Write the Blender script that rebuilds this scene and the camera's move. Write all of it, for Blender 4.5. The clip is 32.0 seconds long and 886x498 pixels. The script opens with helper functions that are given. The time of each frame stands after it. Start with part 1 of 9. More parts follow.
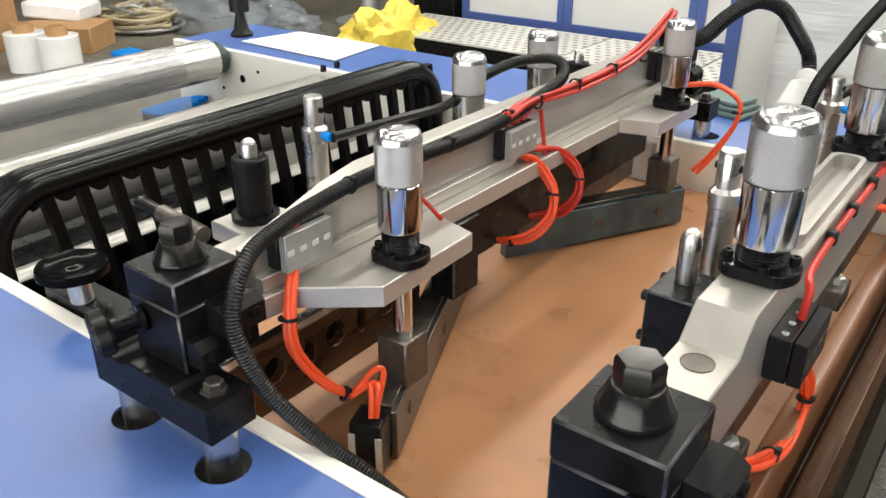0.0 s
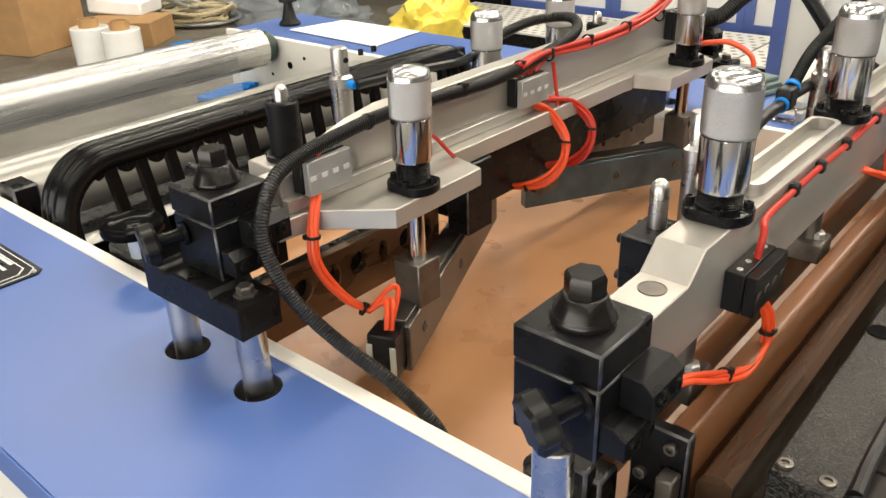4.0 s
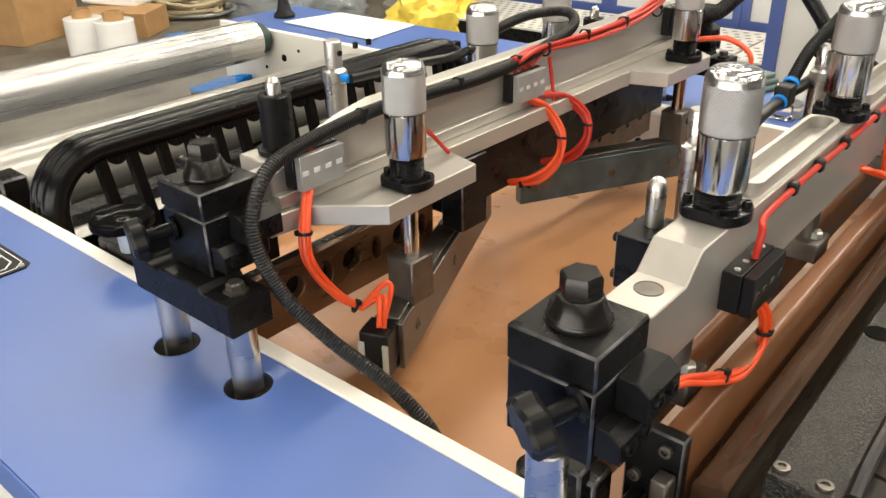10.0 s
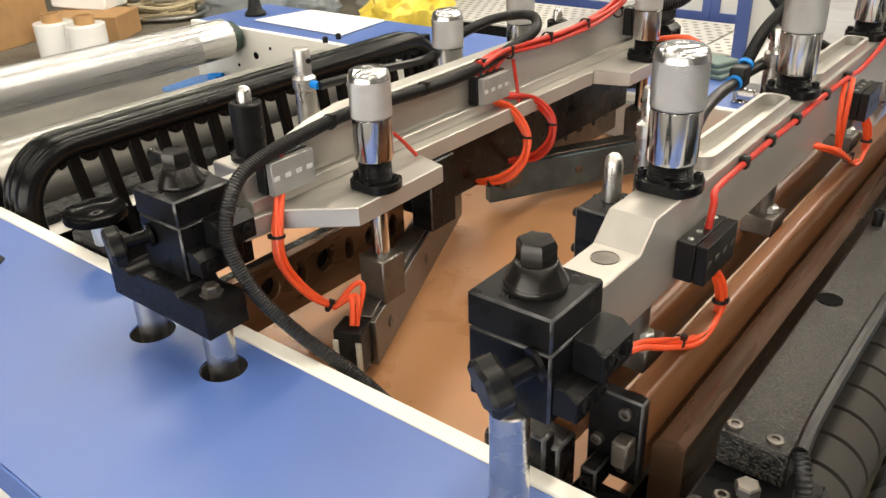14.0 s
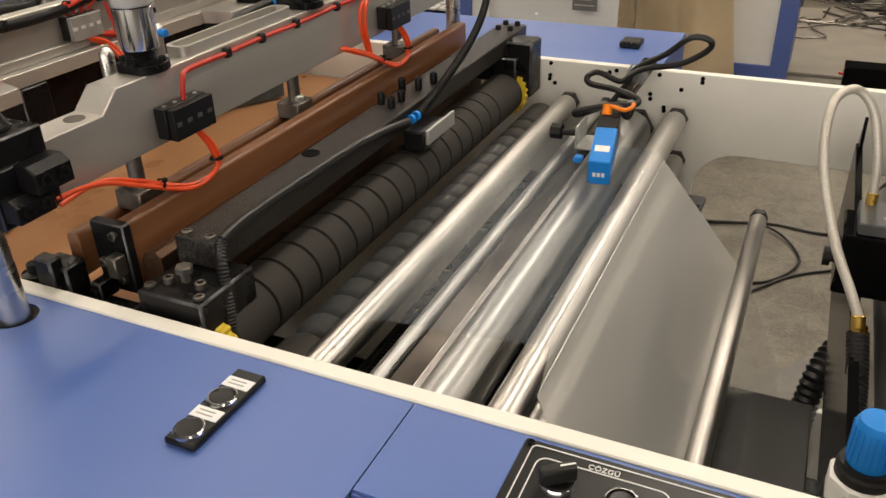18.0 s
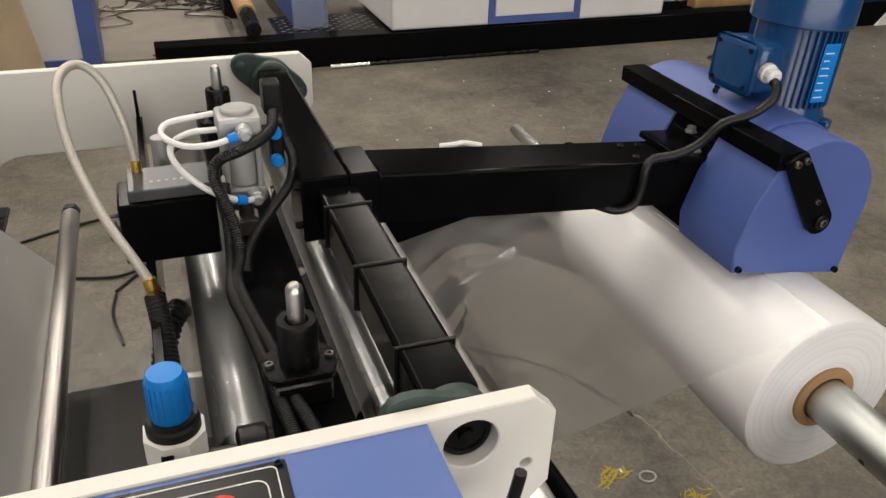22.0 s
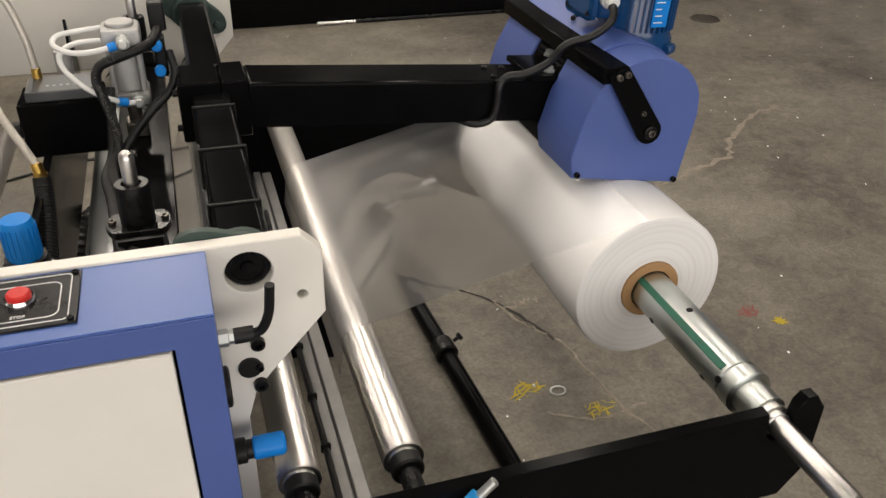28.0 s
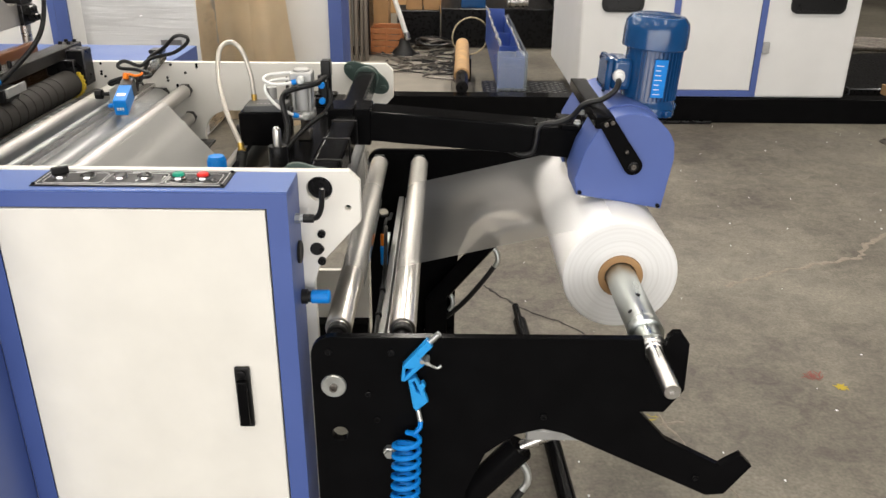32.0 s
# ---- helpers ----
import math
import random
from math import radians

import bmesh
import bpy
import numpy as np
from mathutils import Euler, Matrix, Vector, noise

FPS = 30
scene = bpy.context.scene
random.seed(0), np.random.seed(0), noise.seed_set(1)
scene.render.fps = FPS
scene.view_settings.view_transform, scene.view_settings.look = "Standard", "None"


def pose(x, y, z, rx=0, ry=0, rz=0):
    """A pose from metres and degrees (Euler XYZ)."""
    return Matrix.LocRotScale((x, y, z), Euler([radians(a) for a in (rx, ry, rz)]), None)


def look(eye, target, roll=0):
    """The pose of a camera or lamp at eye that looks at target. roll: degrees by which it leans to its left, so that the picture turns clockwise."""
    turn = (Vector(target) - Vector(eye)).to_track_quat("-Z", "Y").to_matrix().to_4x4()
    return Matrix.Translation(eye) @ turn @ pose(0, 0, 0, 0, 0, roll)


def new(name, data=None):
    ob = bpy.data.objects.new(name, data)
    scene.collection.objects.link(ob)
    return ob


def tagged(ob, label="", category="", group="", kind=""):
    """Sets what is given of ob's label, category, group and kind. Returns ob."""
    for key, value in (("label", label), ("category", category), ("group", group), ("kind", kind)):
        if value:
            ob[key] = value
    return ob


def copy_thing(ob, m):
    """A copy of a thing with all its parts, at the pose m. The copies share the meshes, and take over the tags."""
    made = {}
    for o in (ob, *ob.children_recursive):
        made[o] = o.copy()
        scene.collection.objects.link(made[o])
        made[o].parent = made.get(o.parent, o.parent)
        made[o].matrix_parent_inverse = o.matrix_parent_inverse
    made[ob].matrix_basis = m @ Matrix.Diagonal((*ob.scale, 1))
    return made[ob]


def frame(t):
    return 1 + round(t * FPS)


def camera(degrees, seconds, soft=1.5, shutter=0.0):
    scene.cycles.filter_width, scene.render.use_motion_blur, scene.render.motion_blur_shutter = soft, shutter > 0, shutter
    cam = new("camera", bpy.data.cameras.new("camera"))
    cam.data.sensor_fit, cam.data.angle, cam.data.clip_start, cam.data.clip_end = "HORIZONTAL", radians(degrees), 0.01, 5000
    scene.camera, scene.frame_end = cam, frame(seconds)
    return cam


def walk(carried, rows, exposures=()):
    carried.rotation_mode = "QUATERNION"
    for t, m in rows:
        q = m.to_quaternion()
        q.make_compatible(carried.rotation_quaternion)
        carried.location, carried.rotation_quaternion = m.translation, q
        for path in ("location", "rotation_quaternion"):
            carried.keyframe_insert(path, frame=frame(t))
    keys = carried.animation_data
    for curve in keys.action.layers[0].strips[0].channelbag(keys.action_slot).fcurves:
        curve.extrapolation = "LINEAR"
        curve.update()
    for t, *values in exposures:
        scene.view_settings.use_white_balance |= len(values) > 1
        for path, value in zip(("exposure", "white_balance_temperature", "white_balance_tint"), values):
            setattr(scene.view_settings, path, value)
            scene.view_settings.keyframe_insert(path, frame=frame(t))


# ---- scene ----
cam = camera(57.4, 32.0)
PATH = [
    (0, (-0.333, -0.417, 1.577), (-1.412, 1.019, 0.698), -0.0),
    (0.5, (-0.334, -0.467, 1.586), (-1.391, 0.994, 0.72), -1.2),
    (1, (-0.313, -0.485, 1.586), (-1.375, 0.973, 0.722), -0.7),
    (1.5, (-0.27, -0.486, 1.586), (-1.406, 0.907, 0.709), -1.5),
    (2, (-0.237, -0.485, 1.591), (-1.401, 0.891, 0.724), -1.9),
    (2.5, (-0.222, -0.482, 1.589), (-1.402, 0.875, 0.713), -1.9),
    (3, (-0.216, -0.481, 1.589), (-1.41, 0.857, 0.704), -2.2),
    (3.5, (-0.219, -0.478, 1.588), (-1.403, 0.863, 0.694), -2.1),
    (5.5, (-0.226, -0.471, 1.585), (-1.399, 0.875, 0.682), -1.4),
    (6, (-0.226, -0.468, 1.585), (-1.399, 0.876, 0.679), -1.4),
    (6.5, (-0.231, -0.467, 1.582), (-1.399, 0.876, 0.671), -1.3),
    (7, (-0.229, -0.464, 1.581), (-1.389, 0.883, 0.664), -1.3),
    (7.5, (-0.229, -0.466, 1.584), (-1.391, 0.877, 0.665), -1.4),
    (8, (-0.228, -0.469, 1.584), (-1.395, 0.875, 0.673), -1.3),
    (8.5, (-0.226, -0.471, 1.586), (-1.395, 0.874, 0.677), -1.4),
    (9, (-0.229, -0.469, 1.584), (-1.395, 0.879, 0.677), -1.3),
    (9.5, (-0.23, -0.468, 1.583), (-1.396, 0.878, 0.672), -1.3),
    (10, (-0.23, -0.466, 1.584), (-1.392, 0.883, 0.673), -1.2),
    (10.5, (-0.23, -0.468, 1.585), (-1.386, 0.887, 0.675), -1.2),
    (11, (-0.23, -0.468, 1.586), (-1.392, 0.885, 0.682), -1.4),
    (11.5, (-0.23, -0.467, 1.586), (-1.396, 0.884, 0.683), -1.5),
    (12, (-0.232, -0.464, 1.585), (-1.398, 0.886, 0.681), -1.6),
    (12.5, (-0.229, -0.464, 1.584), (-1.39, 0.89, 0.677), -1.6),
    (13, (-0.226, -0.467, 1.584), (-1.386, 0.887, 0.678), -1.6),
    (13.5, (-0.217, -0.463, 1.581), (-1.374, 0.892, 0.674), -1.7),
    (15.5, (-0.056, -0.579, 1.571), (-1.016, 0.895, 0.62), -2.0),
    (16, (0.034, -0.571, 1.571), (-0.934, 0.89, 0.607), -1.5),
    (16.5, (0.146, -0.561, 1.564), (-0.842, 0.891, 0.606), -1.0),
    (17, (0.222, -0.562, 1.553), (-0.805, 0.867, 0.603), -1.5),
    (17.5, (0.264, -0.561, 1.558), (-0.716, 0.886, 0.585), -1.9),
    (18, (0.282, -0.544, 1.561), (-0.465, 1.033, 0.584), -1.7),
    (18.5, (0.29, -0.54, 1.562), (-0.2, 1.142, 0.597), -1.1),
    (19, (0.297, -0.538, 1.556), (0.028, 1.194, 0.593), -0.5),
    (19.5, (0.316, -0.534, 1.556), (0.205, 1.211, 0.584), -0.2),
    (20, (0.324, -0.536, 1.55), (0.383, 1.209, 0.575), 0.3),
    (20.5, (0.334, -0.538, 1.549), (0.537, 1.19, 0.563), 0.6),
    (21, (0.353, -0.533, 1.546), (0.699, 1.167, 0.55), 1.1),
    (21.5, (0.400, -0.518, 1.527), (0.892, 1.141, 0.529), 1.6),
    (22, (0.433, -0.518, 1.536), (1.04, 1.108, 0.549), 1.8),
    (22.5, (0.456, -0.526, 1.545), (1.132, 1.098, 0.599), 1.5),
    (23, (0.48, -0.541, 1.555), (1.211, 1.08, 0.64), 1.0),
    (23.5, (0.494, -0.544, 1.56), (1.269, 1.071, 0.672), 0.7),
    (24, (0.51, -0.548, 1.556), (1.32, 1.043, 0.655), 0.7),
    (24.5, (0.517, -0.551, 1.55), (1.368, 0.992, 0.605), 0.4),
    (25, (0.52, -0.561, 1.543), (1.444, 0.911, 0.553), 0.8),
    (25.5, (0.524, -0.577, 1.53), (1.492, 0.814, 0.468), 1.1),
    (27.5, (0.62, -0.73, 1.522), (1.231, 0.848, 0.455), 1.3),
    (28, (0.616, -0.799, 1.528), (1.161, 0.813, 0.477), 1.5),
    (28.5, (0.589, -0.914, 1.54), (1.077, 0.739, 0.526), 1.4),
    (29, (0.613, -1.001, 1.55), (1.08, 0.669, 0.554), 1.9),
    (29.5, (0.7, -1.104, 1.559), (1.047, 0.617, 0.601), 1.8),
    (30, (0.762, -1.223, 1.555), (0.996, 0.538, 0.635), 2.6),
    (30.5, (0.763, -1.319, 1.562), (0.956, 0.473, 0.695), 1.6),
    (31, (0.76, -1.429, 1.576), (0.896, 0.374, 0.721), 0.2),
    (31.5, (0.796, -1.516, 1.587), (0.902, 0.303, 0.764), 0.4),
    (32, (0.907, -1.577, 1.586), (0.905, 0.252, 0.776), 0.5),
]
walk(cam, [(t, look(eye, target, roll)) for t, eye, target, roll in PATH], exposures=[(0.0, 0.46, 6200, 8), (2.5, 0.48, 6600, 8), (6.0, 0.5, 6800, 9), (14.5, 0.5, 6850, 9), (16.0, 0.46, 7350, 11), (17.0, 0.05, 7350, 12), (18.0, -0.18, 7050, 13), (19.0, -0.2, 6600, 15), (20.0, -0.22, 6450, 14), (25.0, -0.23, 6600, 14), (28.0, -0.23, 6640, 14), (30.0, 0.04, 6480, 13), (32.0, 0.28, 6400, 12)])

ZT = 1.066          # top of the side plates and table sheets
BEAT, PEAK, LIFT = 3.0, 1.15, 0.0195   # sealing beam: seconds a stroke, first top, half stroke


# ---- world and lights ----
def make_world():
    w = bpy.data.worlds.new("hall_world")
    w.use_nodes = True
    w.node_tree.nodes["Background"].inputs[0].default_value = (0.85, 0.85, 0.86, 1)
    w.node_tree.nodes["Background"].inputs[1].default_value = 0.25
    scene.world = w


def area(name, x, y, z, sx, sy, power, col):
    d = bpy.data.lights.new(name, "AREA")
    d.shape, d.size, d.size_y, d.energy, d.color = "RECTANGLE", sx, sy, power, col
    o = new(name, d)
    o.matrix_world = pose(x, y, z)
    return o


make_world()
LAMPS = [(-6.5, 75), (-3.0, 70), (0.0, 84), (3.0, 80), (6.0, 54)]
for lx, lp in LAMPS:
    for ly, lf in ((-3.0, 0.60), (2.6, 1.28), (8.0, 1.45)):
        lf *= {(-6.5, 8.0): 0.26, (-6.5, 2.6): 1.7, (-3.0, 8.0): 1.35, (0.0, 8.0): 1.5}.get((lx, ly), 1.0)   # power trimmed lamp by lamp to steer reflections and brighten far goods
        area("ceiling_lamp_light", lx, ly, 5.44, 0.35, 4.2, lp * lf, (1.0, 0.93, 0.81))
# unseen high door opening behind the camera, added so its daylight fills front faces
FILL_OPENING = (-6.0, 7.0, 0.0, 4.2)
day = area("front_fill_daylight", (FILL_OPENING[0] + FILL_OPENING[1]) / 2, -8.05, (FILL_OPENING[2] + FILL_OPENING[3]) / 2, FILL_OPENING[1] - FILL_OPENING[0] - 0.1, FILL_OPENING[3] - FILL_OPENING[2] - 0.1, 570, (1.0, 0.97, 0.91))
day.matrix_world = pose(0.5, -8.05, 2.1, 90, 0, 0)


# ---- mesh helpers ----
def box(bm, x0, y0, z0, x1, y1, z1, bev=0.0, seg=1, m=None):
    r = bmesh.ops.create_cube(bm, size=1.0)
    vs = r["verts"]
    for v in vs:
        v.co = Vector((x0 + (v.co.x + .5) * (x1 - x0), y0 + (v.co.y + .5) * (y1 - y0), z0 + (v.co.z + .5) * (z1 - z0)))
    if bev:
        es = list({e for v in vs for e in v.link_edges})
        r = bmesh.ops.bevel(bm, geom=es, offset=bev, segments=seg, affect="EDGES", profile=0.5)
        vs = list({v for f in r["faces"] for v in f.verts} | {v for v in vs if v.is_valid})
        if seg == 1:
            for f in r["faces"]:
                f.material_index = 2          # a narrow edge face
        else:
            rim = set(r["faces"])
            for f in {f for v in vs for f in v.link_faces} - rim:
                f.material_index = 1          # a flat side, kept flat between the rounded edges
    if m is not None:
        bmesh.ops.transform(bm, matrix=m, verts=[v for v in vs if v.is_valid])
    return bm


def lathe(bm, base, axis, prof, seg=28, a0=0.0):
    """Rings of (radius, height) about an axis through base; radius 0 closes it."""
    axis = Vector(axis).normalized()
    q = axis.to_track_quat("Z", "Y").to_matrix()
    base = Vector(base)
    rings = []
    for r, hh in prof:
        if r <= 0:
            rings.append([bm.verts.new(base + axis * hh)])
        else:
            rings.append([bm.verts.new(base + q @ Vector((r * math.cos(a0 + 2 * math.pi * i / seg), r * math.sin(a0 + 2 * math.pi * i / seg), hh))) for i in range(seg)])
    for a, b in zip(rings, rings[1:]):
        for i in range(seg):
            j = (i + 1) % seg
            if len(a) == 1 and len(b) > 1:
                bm.faces.new((a[0], b[j], b[i]))
            elif len(b) == 1 and len(a) > 1:
                bm.faces.new((a[i], a[j], b[0]))
            elif len(a) > 1:
                bm.faces.new((a[i], a[j], b[j], b[i]))
    return bm


def cyl(bm, p0, p1, r, seg=24, c=0.0):
    p0, p1 = Vector(p0), Vector(p1)
    L = (p1 - p0).length
    c = c or min(r, L) * 0.08
    return lathe(bm, p0, p1 - p0, [(0, 0), (r - c, 0), (r, c), (r, L - c), (r - c, L), (0, L)], seg)


def smooth_line(pts, n=8):
    P = [Vector(p) for p in pts]
    if len(P) < 3:
        return [P[0].lerp(P[-1], i / n) for i in range(n + 1)]
    P = [P[0] * 2 - P[1]] + P + [P[-1] * 2 - P[-2]]
    out = []
    for i in range(1, len(P) - 2):
        for k in range(n):
            t = k / n
            a, b, c, d = P[i - 1:i + 3]
            out.append(0.5 * ((2 * b) + (c - a) * t + (2 * a - 5 * b + 4 * c - d) * t * t + (3 * b - a - 3 * c + d) * t ** 3))
    out.append(P[-2])
    return out


def tube(bm, pts, r, seg=10, n=8, rib=0.0, pitch=0.006, raw=False):
    """A round sweep along a smooth line; rib: depth of the rings of a corrugated hose."""
    line = [Vector(p) for p in pts] if raw else smooth_line(pts, n)
    if rib:
        L = [0.0]
        for a, b in zip(line, line[1:]):
            L.append(L[-1] + (b - a).length)
        k = max(2, int(L[-1] / (pitch / 2)))
        res, j = [], 0
        for i in range(k + 1):
            s = L[-1] * i / k
            while j < len(L) - 2 and L[j + 1] < s:
                j += 1
            u = (s - L[j]) / max(1e-9, L[j + 1] - L[j])
            res.append(line[j].lerp(line[j + 1], u))
        line = res
    up = Vector((0.13, 0.21, 0.97))
    rings = []
    for i, p in enumerate(line):
        d = (line[min(i + 1, len(line) - 1)] - line[max(i - 1, 0)]).normalized()
        u = (up - d * up.dot(d))
        if u.length < 1e-4:
            u = d.orthogonal()
        u.normalize()
        up = u
        w = d.cross(u)
        rr = r - (rib if (rib and i % 2) else 0.0)
        rings.append([bm.verts.new(p + rr * (math.cos(2 * math.pi * k / seg) * u + math.sin(2 * math.pi * k / seg) * w)) for k in range(seg)])
    for a, b in zip(rings, rings[1:]):
        for k in range(seg):
            j = (k + 1) % seg
            bm.faces.new((a[k], a[j], b[j], b[k]))
    bm.faces.new(rings[0][::-1])
    bm.faces.new(rings[-1])
    return bm


def circle(cx, cy, r, n=28, sx=1.0, sy=1.0):
    return [(cx + sx * r * math.cos(2 * math.pi * i / n), cy + sy * r * math.sin(2 * math.pi * i / n)) for i in range(n)]


def rounded(x0, y0, x1, y1, r, n=6):
    out = []
    for cx, cy, a in ((x1 - r, y1 - r, 0), (x0 + r, y1 - r, 90), (x0 + r, y0 + r, 180), (x1 - r, y0 + r, 270)):
        out += [(cx + r * math.cos(radians(a + 90 * i / n)), cy + r * math.sin(radians(a + 90 * i / n))) for i in range(n + 1)]
    return out


def sheet(outer, holes, thick, m, bev=0.0, bm=None):
    """A plate with holes: outlines in its own x and y, thickness centred on z, laid into place by m."""
    cu = bpy.data.curves.new("outline", "CURVE")
    cu.dimensions, cu.fill_mode, cu.extrude, cu.bevel_depth, cu.bevel_resolution = "2D", "BOTH", thick / 2 - bev, bev, 0
    if bev:
        cu.offset = -bev
    for loop in (outer, *holes):
        s = cu.splines.new("POLY")
        s.points.add(len(loop) - 1)
        for p, (a, b) in zip(s.points, loop):
            p.co = (a, b, 0, 1)
        s.use_cyclic_u = True
    ob = bpy.data.objects.new("outline", cu)
    scene.collection.objects.link(ob)
    me = bpy.data.meshes.new_from_object(ob.evaluated_get(bpy.context.evaluated_depsgraph_get()))
    bm = bm or bmesh.new()
    n0 = len(bm.verts)
    bm.from_mesh(me)
    bm.verts.ensure_lookup_table()
    bmesh.ops.transform(bm, matrix=m, verts=bm.verts[n0:])
    bpy.data.objects.remove(ob)
    bpy.data.curves.remove(cu)
    bpy.data.meshes.remove(me)
    return bm


XZ = Matrix(((1, 0, 0, 0), (0, 0, -1, 0), (0, 1, 0, 0), (0, 0, 0, 1)))   # outline's x, y -> world x, z


def xz(y):
    return Matrix.Translation((0, y, 0)) @ XZ


YZ = Matrix(((0, 0, 1, 0), (1, 0, 0, 0), (0, 1, 0, 0), (0, 0, 0, 1)))    # outline's x, y -> world y, z


def yz(x):
    return Matrix.Translation((x, 0, 0)) @ YZ


def finish(bm, mat, name, flat=False):
    bmesh.ops.recalc_face_normals(bm, faces=bm.faces)
    me = bpy.data.meshes.new(name)
    if not flat:
        for f in bm.faces:
            k = f.material_index
            f.smooth, f.material_index = k != 1, 1 if k == 2 and mat is OXIDE else 0
        for e in bm.edges:
            if len(e.link_faces) == 2 and e.calc_face_angle(0) > 0.62:
                e.smooth = False
    bm.to_mesh(me)
    bm.free()
    me.materials.append(mat)
    if mat is OXIDE:
        me.materials.append(WORN)
    return me


def part(name, bm, mat, parent, label="", m=None):
    ob = new(name, finish(bm, mat, name))
    ob.parent = parent
    if m is not None:
        ob.matrix_basis = m
    return tagged(ob, label)


def thing(name, label, category, group="", m=None):
    ob = tagged(new(name), label, category, group)
    ob.empty_display_size = 0.02
    if m is not None:
        ob.matrix_basis = m
    return ob


def solid(name, bm, mat, label, category, group="", kind=""):
    return tagged(new(name, finish(bm, mat, name)), label, category, group, kind)


def words(text, size, m, mat, parent, name="lettering"):
    cu = bpy.data.curves.new("letters", "FONT")
    cu.body, cu.size, cu.align_x, cu.align_y, cu.extrude = text, size, "CENTER", "CENTER", 0.0003
    ob = bpy.data.objects.new("letters", cu)
    scene.collection.objects.link(ob)
    me = bpy.data.meshes.new_from_object(ob.evaluated_get(bpy.context.evaluated_depsgraph_get()))
    bpy.data.objects.remove(ob)
    me.materials.clear()
    me.materials.append(mat)
    o = new(name, me)
    o.parent, o.matrix_basis = parent, m
    return o


# ---- materials ----
def nodes(name):
    mt = bpy.data.materials.new(name)
    mt.use_nodes = True
    nt = mt.node_tree
    return mt, nt, nt.nodes["Principled BSDF"]


def pbr(name, col, rough, metal=0.0, var=0.12, scale=25.0, bump=0.05, bscale=400.0, stretch=(1, 1, 1), coat=0.0, rvar=0.12, spec=0.5):
    """Paint, metal, rubber, plastic: colour with soft variation at two scales, uneven gloss and a fine relief."""
    mt, nt, b = nodes(name)
    N, Lk = nt.nodes.new, nt.links.new
    tc = N("ShaderNodeTexCoord")
    mp = N("ShaderNodeMapping")
    mp.inputs["Scale"].default_value = stretch
    Lk(tc.outputs["Object"], mp.inputs[0])
    n1, n2 = N("ShaderNodeTexNoise"), N("ShaderNodeTexNoise")
    n1.inputs["Scale"].default_value, n1.inputs["Detail"].default_value = scale, 5
    n2.inputs["Scale"].default_value, n2.inputs["Detail"].default_value = bscale, 3
    Lk(mp.outputs[0], n1.inputs[0])
    Lk(mp.outputs[0], n2.inputs[0])
    ra = N("ShaderNodeMapRange")
    ra.inputs[1].default_value, ra.inputs[2].default_value = 0.25, 0.75
    ra.inputs[3].default_value, ra.inputs[4].default_value = 1 - var, 1 + var
    Lk(n1.outputs[0], ra.inputs[0])
    mx = N("ShaderNodeMix")
    mx.data_type, mx.blend_type = "RGBA", "MULTIPLY"
    mx.inputs[0].default_value = 1.0
    mx.inputs[6].default_value = (*col, 1)
    Lk(ra.outputs[0], mx.inputs[7])
    Lk(mx.outputs[2], b.inputs["Base Color"])
    rr = N("ShaderNodeMapRange")
    rr.inputs[1].default_value, rr.inputs[2].default_value = 0.3, 0.7
    rr.inputs[3].default_value, rr.inputs[4].default_value = max(0.02, rough * (1 - rvar)), min(1, rough * (1 + rvar))
    Lk(n1.outputs[0], rr.inputs[0])
    Lk(rr.outputs[0], b.inputs["Roughness"])
    b.inputs["Metallic"].default_value = metal
    b.inputs["Coat Weight"].default_value = coat
    b.inputs["Specular IOR Level"].default_value = spec
    if bump:
        bp = N("ShaderNodeBump")
        bp.inputs["Strength"].default_value, bp.inputs["Distance"].default_value = bump, 0.001
        Lk(n2.outputs[0], bp.inputs["Height"])
        Lk(bp.outputs[0], b.inputs["Normal"])
    return mt


